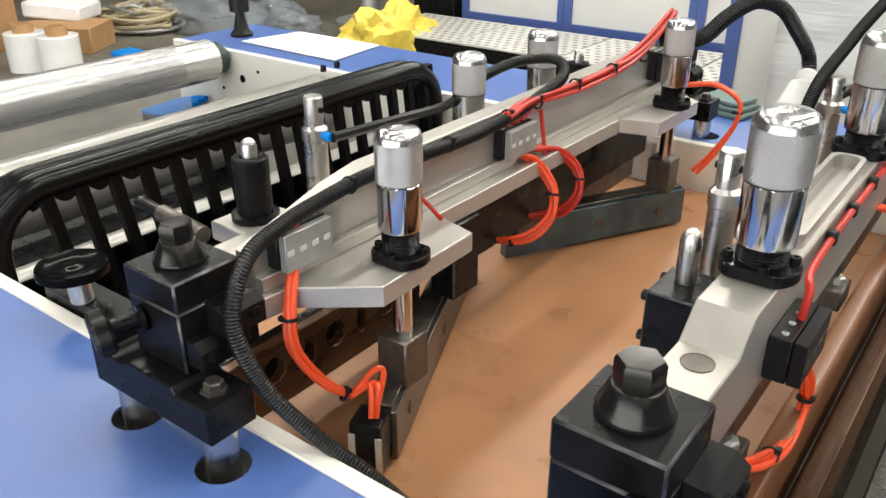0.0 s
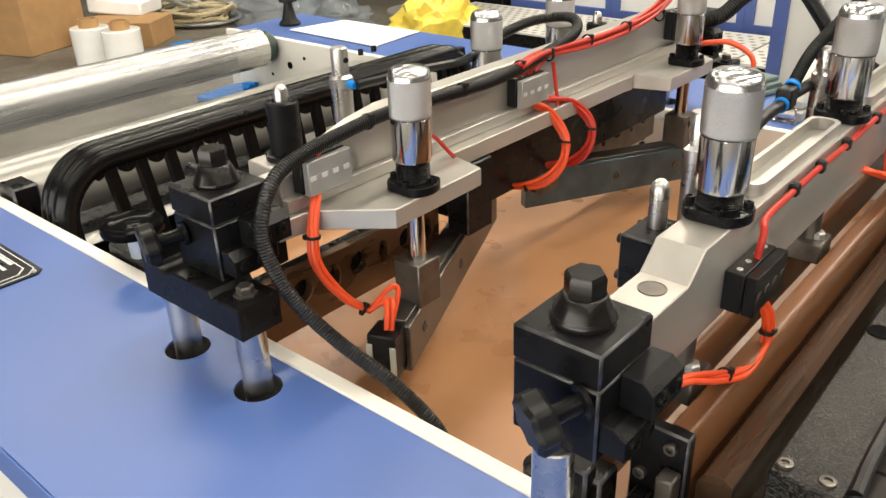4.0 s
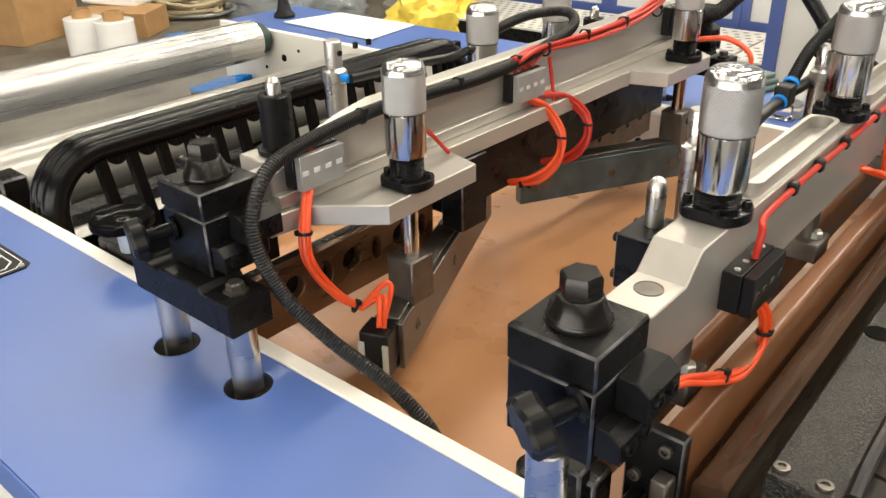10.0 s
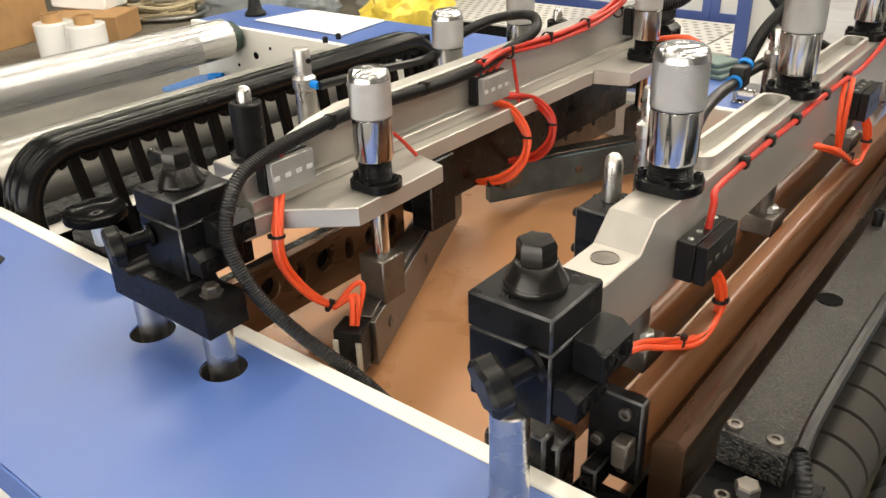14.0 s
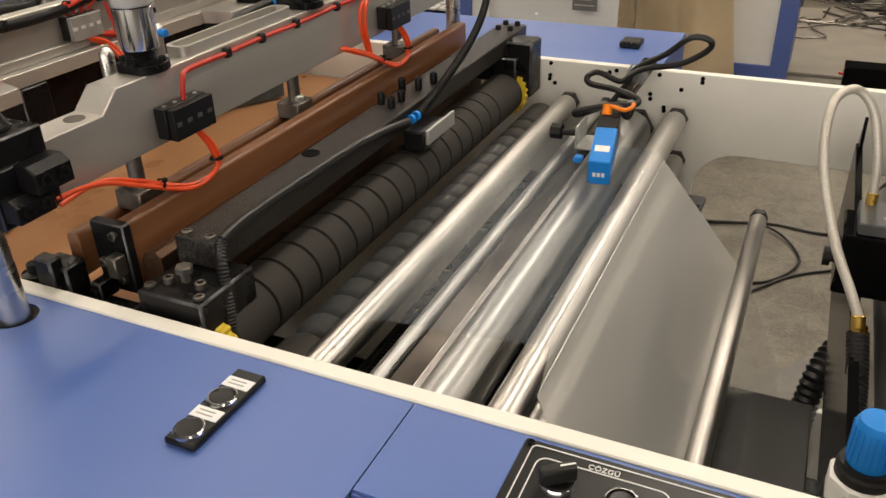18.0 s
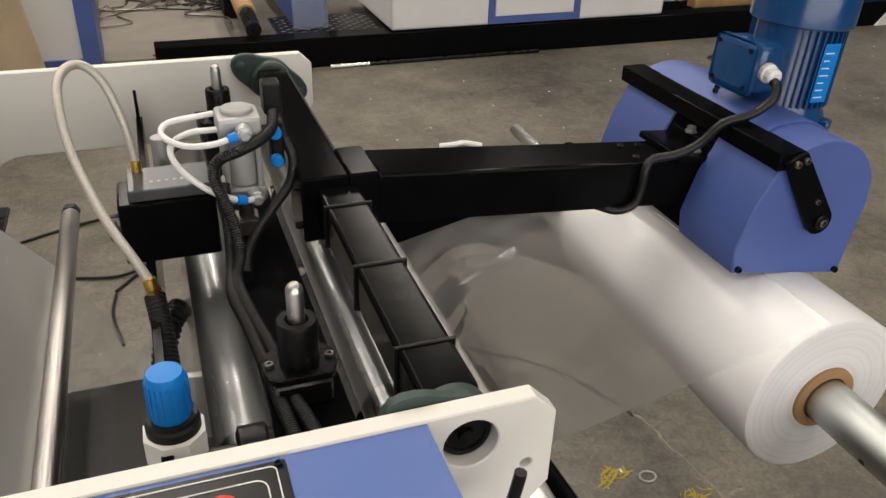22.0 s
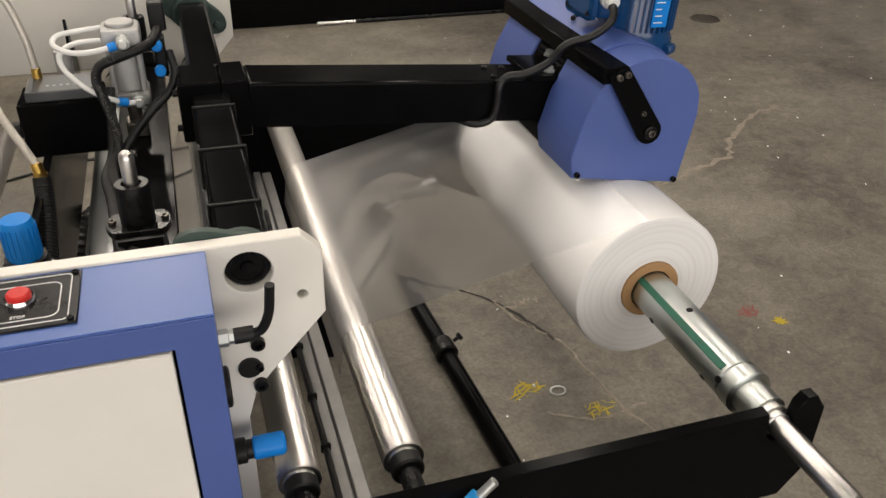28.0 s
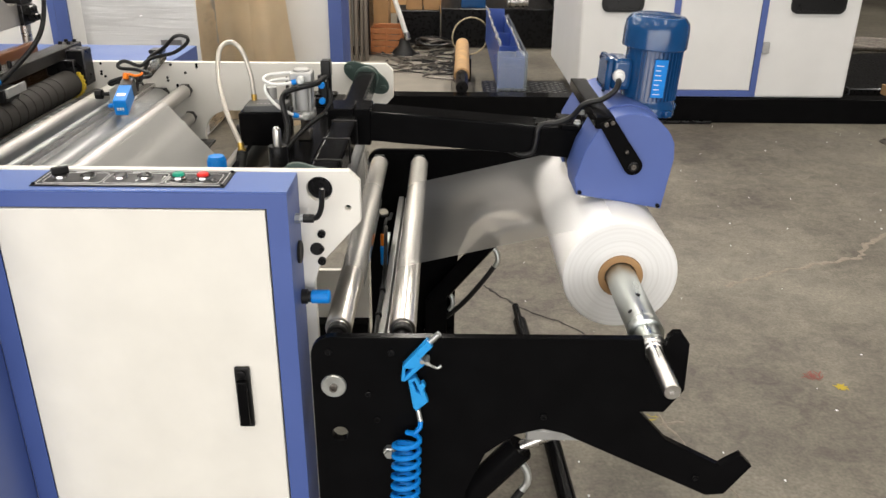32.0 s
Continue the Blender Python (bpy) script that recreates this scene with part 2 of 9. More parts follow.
def concrete_mat():
    mt, nt, b = nodes("concrete_floor")
    N, Lk = nt.nodes.new, nt.links.new
    tc = N("ShaderNodeTexCoord")
    big, mid, fine = N("ShaderNodeTexNoise"), N("ShaderNodeTexNoise"), N("ShaderNodeTexNoise")
    for n, s, d in ((big, 0.9, 6), (mid, 5.0, 8), (fine, 90.0, 4)):
        n.inputs["Scale"].default_value, n.inputs["Detail"].default_value = s, d
        Lk(tc.outputs["Object"], n.inputs[0])
    cr = N("ShaderNodeValToRGB")
    cr.color_ramp.elements[0].position, cr.color_ramp.elements[0].color = 0.36, (0.060, 0.049, 0.039, 1)
    cr.color_ramp.elements[1].position, cr.color_ramp.elements[1].color = 0.64, (0.226, 0.208, 0.166, 1)
    mix = N("ShaderNodeMix")
    mix.data_type = "FLOAT"
    mix.inputs[0].default_value = 0.55
    Lk(big.outputs[0], mix.inputs[2])
    small = N("ShaderNodeTexNoise")
    small.inputs["Scale"].default_value, small.inputs["Detail"].default_value, small.inputs["Distortion"].default_value = 16.0, 8, 1.2
    Lk(tc.outputs["Object"], small.inputs[0])
    half = N("ShaderNodeMix")
    half.data_type = "FLOAT"
    half.inputs[0].default_value = 0.45
    Lk(mid.outputs[0], half.inputs[2])
    Lk(small.outputs[0], half.inputs[3])
    Lk(half.outputs[0], mix.inputs[3])
    Lk(mix.outputs[0], cr.inputs[0])
    sp = N("ShaderNodeValToRGB")
    sp.color_ramp.elements[0].position, sp.color_ramp.elements[0].color = 0.3, (0.75, 0.75, 0.75, 1)
    sp.color_ramp.elements[1].position, sp.color_ramp.elements[1].color = 0.75, (1.2, 1.2, 1.2, 1)
    Lk(fine.outputs[0], sp.inputs[0])
    mu = N("ShaderNodeMix")
    mu.data_type, mu.blend_type = "RGBA", "MULTIPLY"
    mu.inputs[0].default_value = 1
    Lk(cr.outputs[0], mu.inputs[6])
    Lk(sp.outputs[0], mu.inputs[7])
    Lk(mu.outputs[2], b.inputs["Base Color"])
    rr = N("ShaderNodeMapRange")
    rr.inputs[3].default_value, rr.inputs[4].default_value = 0.42, 0.8
    Lk(mid.outputs[0], rr.inputs[0])
    Lk(rr.outputs[0], b.inputs["Roughness"])
    bp = N("ShaderNodeBump")
    bp.inputs["Strength"].default_value, bp.inputs["Distance"].default_value = 0.25, 0.004
    Lk(fine.outputs[0], bp.inputs["Height"])
    Lk(bp.outputs[0], b.inputs["Normal"])
    return mt


def crackle_mat():
    """Coarse black crackle paint: raised grains over a dark ground, their glints painted in as paler colour."""
    mt, nt, b = nodes("black_crackle_paint")
    N, Lk = nt.nodes.new, nt.links.new
    tc, n1, n2, rp, bp = N("ShaderNodeTexCoord"), N("ShaderNodeTexNoise"), N("ShaderNodeTexNoise"), N("ShaderNodeValToRGB"), N("ShaderNodeBump")
    n1.inputs["Scale"].default_value, n1.inputs["Detail"].default_value = 430, 2
    n2.inputs["Scale"].default_value, n2.inputs["Detail"].default_value = 14, 3
    Lk(tc.outputs["Object"], n1.inputs[0])
    Lk(tc.outputs["Object"], n2.inputs[0])
    ad = N("ShaderNodeMath")
    ad.operation = "MULTIPLY_ADD"
    ad.inputs[1].default_value = 0.30
    Lk(n2.outputs[0], ad.inputs[0])
    Lk(n1.outputs[0], ad.inputs[2])
    e = rp.color_ramp.elements
    e[0].position, e[0].color = 0.60, (0.003, 0.0028, 0.0026, 1)
    e[1].position, e[1].color = 0.83, (0.050, 0.045, 0.038, 1)
    Lk(ad.outputs[0], rp.inputs[0])
    Lk(rp.outputs[0], b.inputs["Base Color"])
    b.inputs["Roughness"].default_value = 0.32
    b.inputs["Specular IOR Level"].default_value = 0.36
    bp.inputs["Strength"].default_value, bp.inputs["Distance"].default_value = 1.0, 0.0016
    Lk(n1.outputs[0], bp.inputs["Height"])
    Lk(bp.outputs[0], b.inputs["Normal"])
    return mt


def film_mat(name, cover, rough, scale, stretch, tint=(0.86, 0.88, 0.9), bump=0.6, gloss=0.28, streak=0.0, frost=0.0):
    """Thin clear plastic: part of the light goes straight through, the rest meets a glossy milky sheet with creases."""
    mt, nt, b = nodes(name)
    N, Lk = nt.nodes.new, nt.links.new
    tc, mp = N("ShaderNodeTexCoord"), N("ShaderNodeMapping")
    mp.inputs["Scale"].default_value = stretch
    Lk(tc.outputs["Object"], mp.inputs[0])
    n1 = N("ShaderNodeTexNoise")
    n1.inputs["Scale"].default_value, n1.inputs["Detail"].default_value = scale, 4
    n1.inputs["Distortion"].default_value = 0.6
    Lk(mp.outputs[0], n1.inputs[0])
    bp = N("ShaderNodeBump")
    bp.inputs["Strength"].default_value, bp.inputs["Distance"].default_value = bump, 0.006
    Lk(n1.outputs[0], bp.inputs["Height"])
    b.inputs["Base Color"].default_value = (*tint, 1)
    b.inputs["Roughness"].default_value = rough
    b.inputs["Specular IOR Level"].default_value = 0.9
    Lk(bp.outputs[0], b.inputs["Normal"])
    gl = N("ShaderNodeBsdfGlossy")
    gl.inputs["Roughness"].default_value = rough
    gl.inputs["Color"].default_value = (0.95, 0.95, 0.95, 1)
    Lk(bp.outputs[0], gl.inputs["Normal"])
    tr = N("ShaderNodeBsdfTransparent")
    tr.inputs[0].default_value = (0.93, 0.94, 0.95, 1)
    lw = N("ShaderNodeLayerWeight")
    lw.inputs[0].default_value = gloss
    m1, m2 = N("ShaderNodeMixShader"), N("ShaderNodeMixShader")
    m1.inputs[0].default_value = cover
    if streak:                      # haze that comes and goes along the sheet
        hz = N("ShaderNodeMapRange")
        hz.inputs[1].default_value, hz.inputs[2].default_value = 0.32, 0.68
        hz.inputs[3].default_value, hz.inputs[4].default_value = cover * (1 - streak), cover * (1 + streak)
        Lk(n1.outputs[0], hz.inputs[0])
        Lk(hz.outputs[0], m1.inputs[0])
    if frost:                       # haze that blurs what lies well behind the sheet
        rf, m0 = N("ShaderNodeBsdfRefraction"), N("ShaderNodeMixShader")
        rf.inputs["IOR"].default_value, rf.inputs["Roughness"].default_value = 1.12, 0.42
        rf.inputs["Color"].default_value = (0.93, 0.94, 0.95, 1)
        m0.inputs[0].default_value = frost
        Lk(tr.outputs[0], m0.inputs[1])
        Lk(rf.outputs[0], m0.inputs[2])
        Lk(m0.outputs[0], m1.inputs[1])
    else:
        Lk(tr.outputs[0], m1.inputs[1])
    Lk(b.outputs[0], m1.inputs[2])
    Lk(lw.outputs["Fresnel"], m2.inputs[0])
    Lk(m1.outputs[0], m2.inputs[1])
    Lk(gl.outputs[0], m2.inputs[2])
    Lk(m2.outputs[0], nt.nodes["Material Output"].inputs[0])
    return mt


def ringed_mat():
    """End of a wound film roll: faint rings of layers about the shaft."""
    mt, nt, b = nodes("wound_film")
    N, Lk = nt.nodes.new, nt.links.new
    tc = N("ShaderNodeTexCoord")
    sx = N("ShaderNodeSeparateXYZ")
    Lk(tc.outputs["Object"], sx.inputs[0])
    cb = N("ShaderNodeCombineXYZ")
    Lk(sx.outputs[0], cb.inputs[0])
    Lk(sx.outputs[2], cb.inputs[1])
    ln = N("ShaderNodeVectorMath")
    ln.operation = "LENGTH"
    Lk(cb.outputs[0], ln.inputs[0])
    n1 = N("ShaderNodeTexNoise")
    n1.noise_dimensions = "1D"
    n1.inputs["Scale"].default_value, n1.inputs["Detail"].default_value = 90.0, 3
    Lk(ln.outputs["Value"], n1.inputs["W"])
    cr = N("ShaderNodeValToRGB")
    cr.color_ramp.elements[0].position, cr.color_ramp.elements[0].color = 0.34, (0.82, 0.815, 0.80, 1)
    cr.color_ramp.elements[1].position, cr.color_ramp.elements[1].color = 0.56, (0.90, 0.90, 0.89, 1)
    Lk(n1.outputs[0], cr.inputs[0])
    Lk(cr.outputs[0], b.inputs["Base Color"])
    b.inputs["Roughness"].default_value = 0.28
    b.inputs["Subsurface Weight"].default_value = 0.25
    b.inputs["Subsurface Radius"].default_value = (0.02, 0.02, 0.02)
    b.inputs["Subsurface Scale"].default_value = 0.5
    return mt


def plain(name, col, rough=0.5, metal=0.0, emit=0.0):
    mt, nt, b = nodes(name)
    b.inputs["Base Color"].default_value = (*col, 1)
    b.inputs["Roughness"].default_value, b.inputs["Metallic"].default_value = rough, metal
    if emit:
        b.inputs["Emission Color"].default_value, b.inputs["Emission Strength"].default_value = (*col, 1), emit
    return mt


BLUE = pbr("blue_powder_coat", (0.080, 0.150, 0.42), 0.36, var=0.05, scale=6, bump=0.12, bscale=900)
BLUE2 = pbr("blue_powder_coat_dark", (0.070, 0.115, 0.345), 0.42, var=0.05, scale=6, bump=0.12, bscale=900)
IVORY = pbr("ivory_paint", (0.82, 0.795, 0.73), 0.42, var=0.04, scale=9, bump=0.1, bscale=800)
WHITE = pbr("white_paint", (0.72, 0.72, 0.71), 0.4, var=0.04, scale=4, bump=0.05)
OXIDE = pbr("black_oxide_steel", (0.0065, 0.0065, 0.0072), 0.31, metal=0.0, var=0.35, scale=35, bump=0.06, bscale=300, rvar=0.35, spec=0.17)
WORN = pbr("rubbed_steel_edge", (0.085, 0.085, 0.09), 0.34, metal=0.7, var=0.6, scale=60, bump=0.05)
BLACKP = pbr("black_gloss_paint", (0.0042, 0.0042, 0.0046), 0.16, var=0.2, scale=14, bump=0.05, bscale=500, spec=0.035)
BLACKR = crackle_mat()
JAWBAR = pbr("brown_stained_steel_bar", (0.10, 0.055, 0.032), 0.26, metal=0.6, var=0.35, scale=20, bump=0.04, stretch=(1, 0.1, 1), rvar=0.4)
ALU = pbr("milled_aluminium", (0.49, 0.47, 0.435), 0.38, metal=0.6, var=0.14, scale=18, bump=0.10, bscale=700, stretch=(1, 0.15, 1))
ALUD = pbr("dull_aluminium", (0.42, 0.42, 0.41), 0.5, metal=0.6, var=0.12, scale=30, bump=0.1)
CHROME = pbr("chrome", (0.70, 0.70, 0.71), 0.13, metal=1.0, var=0.02, scale=20, bump=0.0, rvar=0.3)
KNURL = pbr("knurled_chrome", (0.54, 0.54, 0.55), 0.38, metal=1.0, var=0.05, scale=60, bump=0.0)
DOME = pbr("polished_cap_top", (0.68, 0.68, 0.68), 0.24, metal=1.0, var=0.03, scale=30, bump=0.0, rvar=0.2)
STEEL = pbr("ground_steel", (0.62, 0.605, 0.585), 0.29, metal=1.0, var=0.08, scale=30, bump=0.06, bscale=500, stretch=(1, 0.06, 1), rvar=0.3)
STEELD = pbr("worn_tool_steel", (0.155, 0.14, 0.125), 0.40, metal=0.85, var=0.35, scale=40, bump=0.1, bscale=250)
SATIN = pbr("satin_aluminium_roller", (0.48, 0.465, 0.44), 0.34, metal=1.0, var=0.05, scale=20, bump=0.04, bscale=400, stretch=(1, 0.05, 1), rvar=0.25)
DARKST = pbr("dark_polished_steel", (0.060, 0.050, 0.042), 0.22, metal=0.8, var=0.10, scale=20, bump=0.03, stretch=(1, 0.1, 1), rvar=0.4)
ZINC = pbr("zinc_plate", (0.60, 0.62, 0.60), 0.36, metal=0.85, var=0.12, scale=40, bump=0.05)
BLUED = pbr("blued_steel", (0.085, 0.125, 0.15), 0.34, metal=0.5, var=0.45, scale=18, bump=0.08)
TEFLON = pbr("brown_teflon_cloth", (0.43, 0.215, 0.103), 0.34, var=0.13, scale=9, bump=0.10, bscale=900, coat=0.0, rvar=0.3, spec=0.36)
TEFLOND = pbr("brown_teflon_jaw", (0.185, 0.078, 0.033), 0.34, var=0.38, scale=16, bump=0.10, bscale=700, stretch=(1, 0.12, 1))
RUBBER = pbr("grey_rubber", (0.036, 0.033, 0.030), 0.66, var=0.15, scale=22, bump=0.2, bscale=300, spec=0.2)
RUBBERD = pbr("black_rubber", (0.010, 0.010, 0.010), 0.45, var=0.2, scale=40, bump=0.1, spec=0.28)
HOSE = pbr("black_corrugated_plastic", (0.009, 0.009, 0.0095), 0.36, var=0.2, scale=40, bump=0.0, spec=0.35)
ORANGE = pbr("orange_silicone_cable", (0.74, 0.078, 0.02), 0.40, var=0.12, scale=60, bump=0.0)
RED = pbr("red_cable", (0.50, 0.025, 0.012), 0.38, var=0.15, scale=60, bump=0.0)
YELLOW = pbr("yellow_plastic_gear", (0.72, 0.52, 0.04), 0.45, var=0.15, scale=60, bump=0.1)
TURNED = pbr("turned_blackened_steel", (0.034, 0.032, 0.031), 0.22, metal=0.75, var=0.25, scale=60, bump=0.05, bscale=500, stretch=(0.2, 0.2, 3), rvar=0.3)
PALEPRINT = pbr("pale_print", (0.60, 0.61, 0.60), 0.5, var=0.1, scale=80, bump=0.0)
PLUGO = pbr("orange_plug_plastic", (0.86, 0.22, 0.012), 0.42, var=0.06, scale=60, bump=0.0, spec=0.3)
CYAN = pbr("blue_plastic", (0.004, 0.215, 0.68), 0.36, var=0.06, scale=60, bump=0.05, spec=0.25)
CYANL = pbr("light_blue_plastic", (0.025, 0.33, 0.78), 0.30, var=0.06, scale=60, bump=0.05)
MOTORB = pbr("motor_blue_enamel", (0.006, 0.058, 0.18), 0.24, var=0.15, scale=14, bump=0.12, bscale=350, coat=0.3)
SHAFTM = pbr("polished_zinc_shaft", (0.52, 0.55, 0.53), 0.34, metal=1.0, var=0.10, scale=25, bump=0.0, stretch=(1, 0.1, 1), rvar=0.3)
SATINB = pbr("bright_satin_roller", (0.72, 0.70, 0.66), 0.33, metal=1.0, var=0.05, scale=20, bump=0.04, bscale=400, stretch=(1, 0.05, 1), rvar=0.25)
ROLLCH = pbr("chromed_roller", (0.36, 0.365, 0.36), 0.31, metal=1.0, var=0.05, scale=20, bump=0.0, stretch=(1, 0.05, 1), rvar=0.2)
GREENS = pbr("green_rubber_strip", (0.012, 0.13, 0.08), 0.5, var=0.2)
GREENI = pbr("green_cast_iron", (0.026, 0.052, 0.043), 0.46, var=0.25, scale=40, bump=0.3, bscale=250)
BRASS = pbr("brass", (0.62, 0.40, 0.10), 0.3, metal=1.0, var=0.15, scale=80, bump=0.05)
WHITEP = pbr("white_plastic", (0.78, 0.78, 0.76), 0.35, var=0.05, scale=40, bump=0.0)
BRAID = pbr("braided_silver_hose", (0.56, 0.53, 0.47), 0.38, metal=0.5, var=0.2, scale=600, bump=0.5, bscale=900)
CARD = pbr("brown_cardboard", (0.42, 0.245, 0.11), 0.8, var=0.12, scale=8, bump=0.2, bscale=200)
KRAFT = pbr("kraft_paper", (0.78, 0.65, 0.46), 0.75, var=0.12, scale=3, bump=0.2, bscale=60)
WOOD = pbr("pale_wood", (0.42, 0.26, 0.12), 0.7, var=0.25, scale=12, bump=0.2, stretch=(1, 1, 0.1))
PAPER = pbr("white_paper", (0.86, 0.87, 0.88), 0.7, var=0.03, scale=8, bump=0.05)
BAG = pbr("yellow_plastic_bag", (0.80, 0.62, 0.10), 0.35, var=0.15, scale=12, bump=0.7, bscale=25)
ROPE = pbr("pale_rope", (0.45, 0.38, 0.25), 0.8, var=0.25, scale=60, bump=0.4)
FILMROLL = ringed_mat()
WOUND = pbr("wound_clear_film", (0.86, 0.86, 0.85), 0.2, var=0.05, scale=7, bump=0.12, bscale=60, stretch=(1, 0.2, 1), coat=0.4)
FILM = film_mat("clear_film_web", 0.075, 0.24, 7.0, (0.10, 2.2, 1.0), (0.44, 0.46, 0.48), bump=0.24, gloss=0.10, streak=0.6, frost=0.5)
FILMU = film_mat("clear_film_draped", 0.20, 0.25, 14.0, (1.0, 0.05, 1.0), (0.86, 0.87, 0.88), bump=0.35, gloss=0.35, streak=0.6)
BRIGHTR = pbr("bright_drawn_roller", (0.72, 0.71, 0.69), 0.30, metal=0.9, var=0.10, scale=60, bump=0.0, stretch=(1, 0.03, 1), rvar=0.25)
FILMC = film_mat("clear_film_taut", 0.05, 0.20, 11.0, (1.0, 0.05, 1.0), (0.42, 0.52, 0.62), bump=0.20, gloss=0.13, streak=0.8)
FILMM = film_mat("milky_film", 0.42, 0.26, 4.0, (1.0, 0.10, 1.0), (0.66, 0.66, 0.64), bump=0.25, gloss=0.25, streak=0.5, frost=0.7)
FILM2 = film_mat("clear_film_flat", 0.16, 0.16, 3.0, (1.0, 0.5, 1.0), bump=0.08, gloss=0.16)
WRAP = film_mat("stretch_wrap", 0.55, 0.22, 9.0, (0.35, 0.6, 5.0), (0.90, 0.91, 0.94), bump=1.0, gloss=0.4)
CLEAR = film_mat("clear_plastic_bag", 0.16, 0.15, 9.0, (1, 1, 1), (0.75, 0.85, 0.95), bump=1.0, gloss=0.16)
# near-black that paints the shade inside holes, bores and gaps
DARK = pbr("hole_and_gap_shade", (0.004, 0.004, 0.004), 0.9, var=0.2, scale=40, bump=0.0, spec=0.08)
REDB = plain("red_button", (0.62, 0.02, 0.015), 0.35)
GREENB = plain("green_button", (0.0, 0.30, 0.19), 0.35)
BLACKG = pbr("black_panel_foil", (0.008, 0.008, 0.0085), 0.3, var=0.1, scale=20, bump=0.1, spec=0.3)
LINE = plain("white_print", (0.80, 0.80, 0.80), 0.5)
WRAPBLUE = pbr("wrapped_blue_tray", (0.05, 0.10, 0.36), 0.3, var=0.1, scale=10, bump=0.4, bscale=30)
CONCRETE = concrete_mat()
LAMPGLOW = plain("lamp_tube_glow", (1.0, 0.96, 0.9), 0.5, emit=3.0)
HALL = pbr("hall_wall_paint", (0.30, 0.29, 0.27), 0.8, var=0.15, scale=1.5)
WALK = pbr("bright_tread_plate", (0.70, 0.69, 0.66), 0.42, metal=0.25, var=0.1, scale=6, bump=0.1)
WALKD = pbr("worn_tread_dimple", (0.30, 0.28, 0.25), 0.5, metal=0.3, var=0.2, scale=20)
PALER = pbr("pale_film_wound_roller", (0.34, 0.33, 0.31), 0.3, metal=0.4, var=0.08, scale=20, bump=0.03, stretch=(1, 0.05, 1))
RACKP = pbr("glossy_black_rail_paint", (0.006, 0.006, 0.0065), 0.2, var=0.2, scale=20, bump=0.10, bscale=260, spec=0.20)
SLATP = pbr("black_slat_paint", (0.004, 0.004, 0.0044), 0.42, var=0.25, scale=30, bump=0.15, bscale=260, spec=0.10)
RUSTY = pbr("rust_brown_steel", (0.17, 0.085, 0.042), 0.36, metal=0.5, var=0.4, scale=22, bump=0.1, bscale=300, stretch=(1, 0.3, 1), rvar=0.4)
ROOF = pbr("dark_roof_sheet", (0.10, 0.10, 0.10), 0.7, var=0.15, scale=1.5)


# ---- hall ----
def hall():
    bm = bmesh.new()
    box(bm, -16, -8, -0.2, 14, 20, 0)
    solid("floor", bm, CONCRETE, "worn grey-brown concrete factory floor with cracks and stains", "floor", kind="structure")
    for nm, a in (("wall_west", (-16.3, -8.3, 0, -16, 20.3, 5.6)), ("wall_east", (14, -8.3, 0, 14.3, 20.3, 5.6)),
                  ("wall_north", (-16, 20, 0, 14, 20.3, 5.6)), ("wall_south", None)):
        bm = bmesh.new()
        if a:
            box(bm, *a)
        else:
            # this wall's opening is added for the front fill light
            x0, x1, z0, z1 = FILL_OPENING
            sheet([(-16, 0), (x0, 0), (x0, z1), (x1, z1), (x1, 0), (14, 0), (14, 5.6), (-16, 5.6)], [], 0.3, xz(-8.15), 0, bm)
        solid(nm, bm, HALL, "plain pale painted factory hall wall", "wall", kind="structure")
    bm = bmesh.new()
    box(bm, -16, -8, 5.6, 14, 20, 5.8)
    solid("ceiling", bm, ROOF, "plain dark grey factory hall ceiling", "ceiling", kind="structure")
    first = None
    for lx, lp in LAMPS:
        for ly in (-3.0, 2.6, 8.0):
            if first is None:
                first = thing("ceiling_light", "long white ceiling batten light with glowing tube", "lamp", "ceiling lights", pose(lx, ly, 5.5))
                bm = bmesh.new()
                box(bm, -0.22, -2.2, 0.0, 0.22, 2.2, 0.1, 0.01)
                part("housing", bm, WHITEP, first)
                for s in (-0.195, 0.195):
                    bm = bmesh.new()
                    cyl(bm, (s, -2.15, -0.012), (s, 2.15, -0.012), 0.016, 10)
                    part("lamp_tube", bm, LAMPGLOW, first)
            else:
                copy_thing(first, pose(lx, ly, 5.5))


hall()


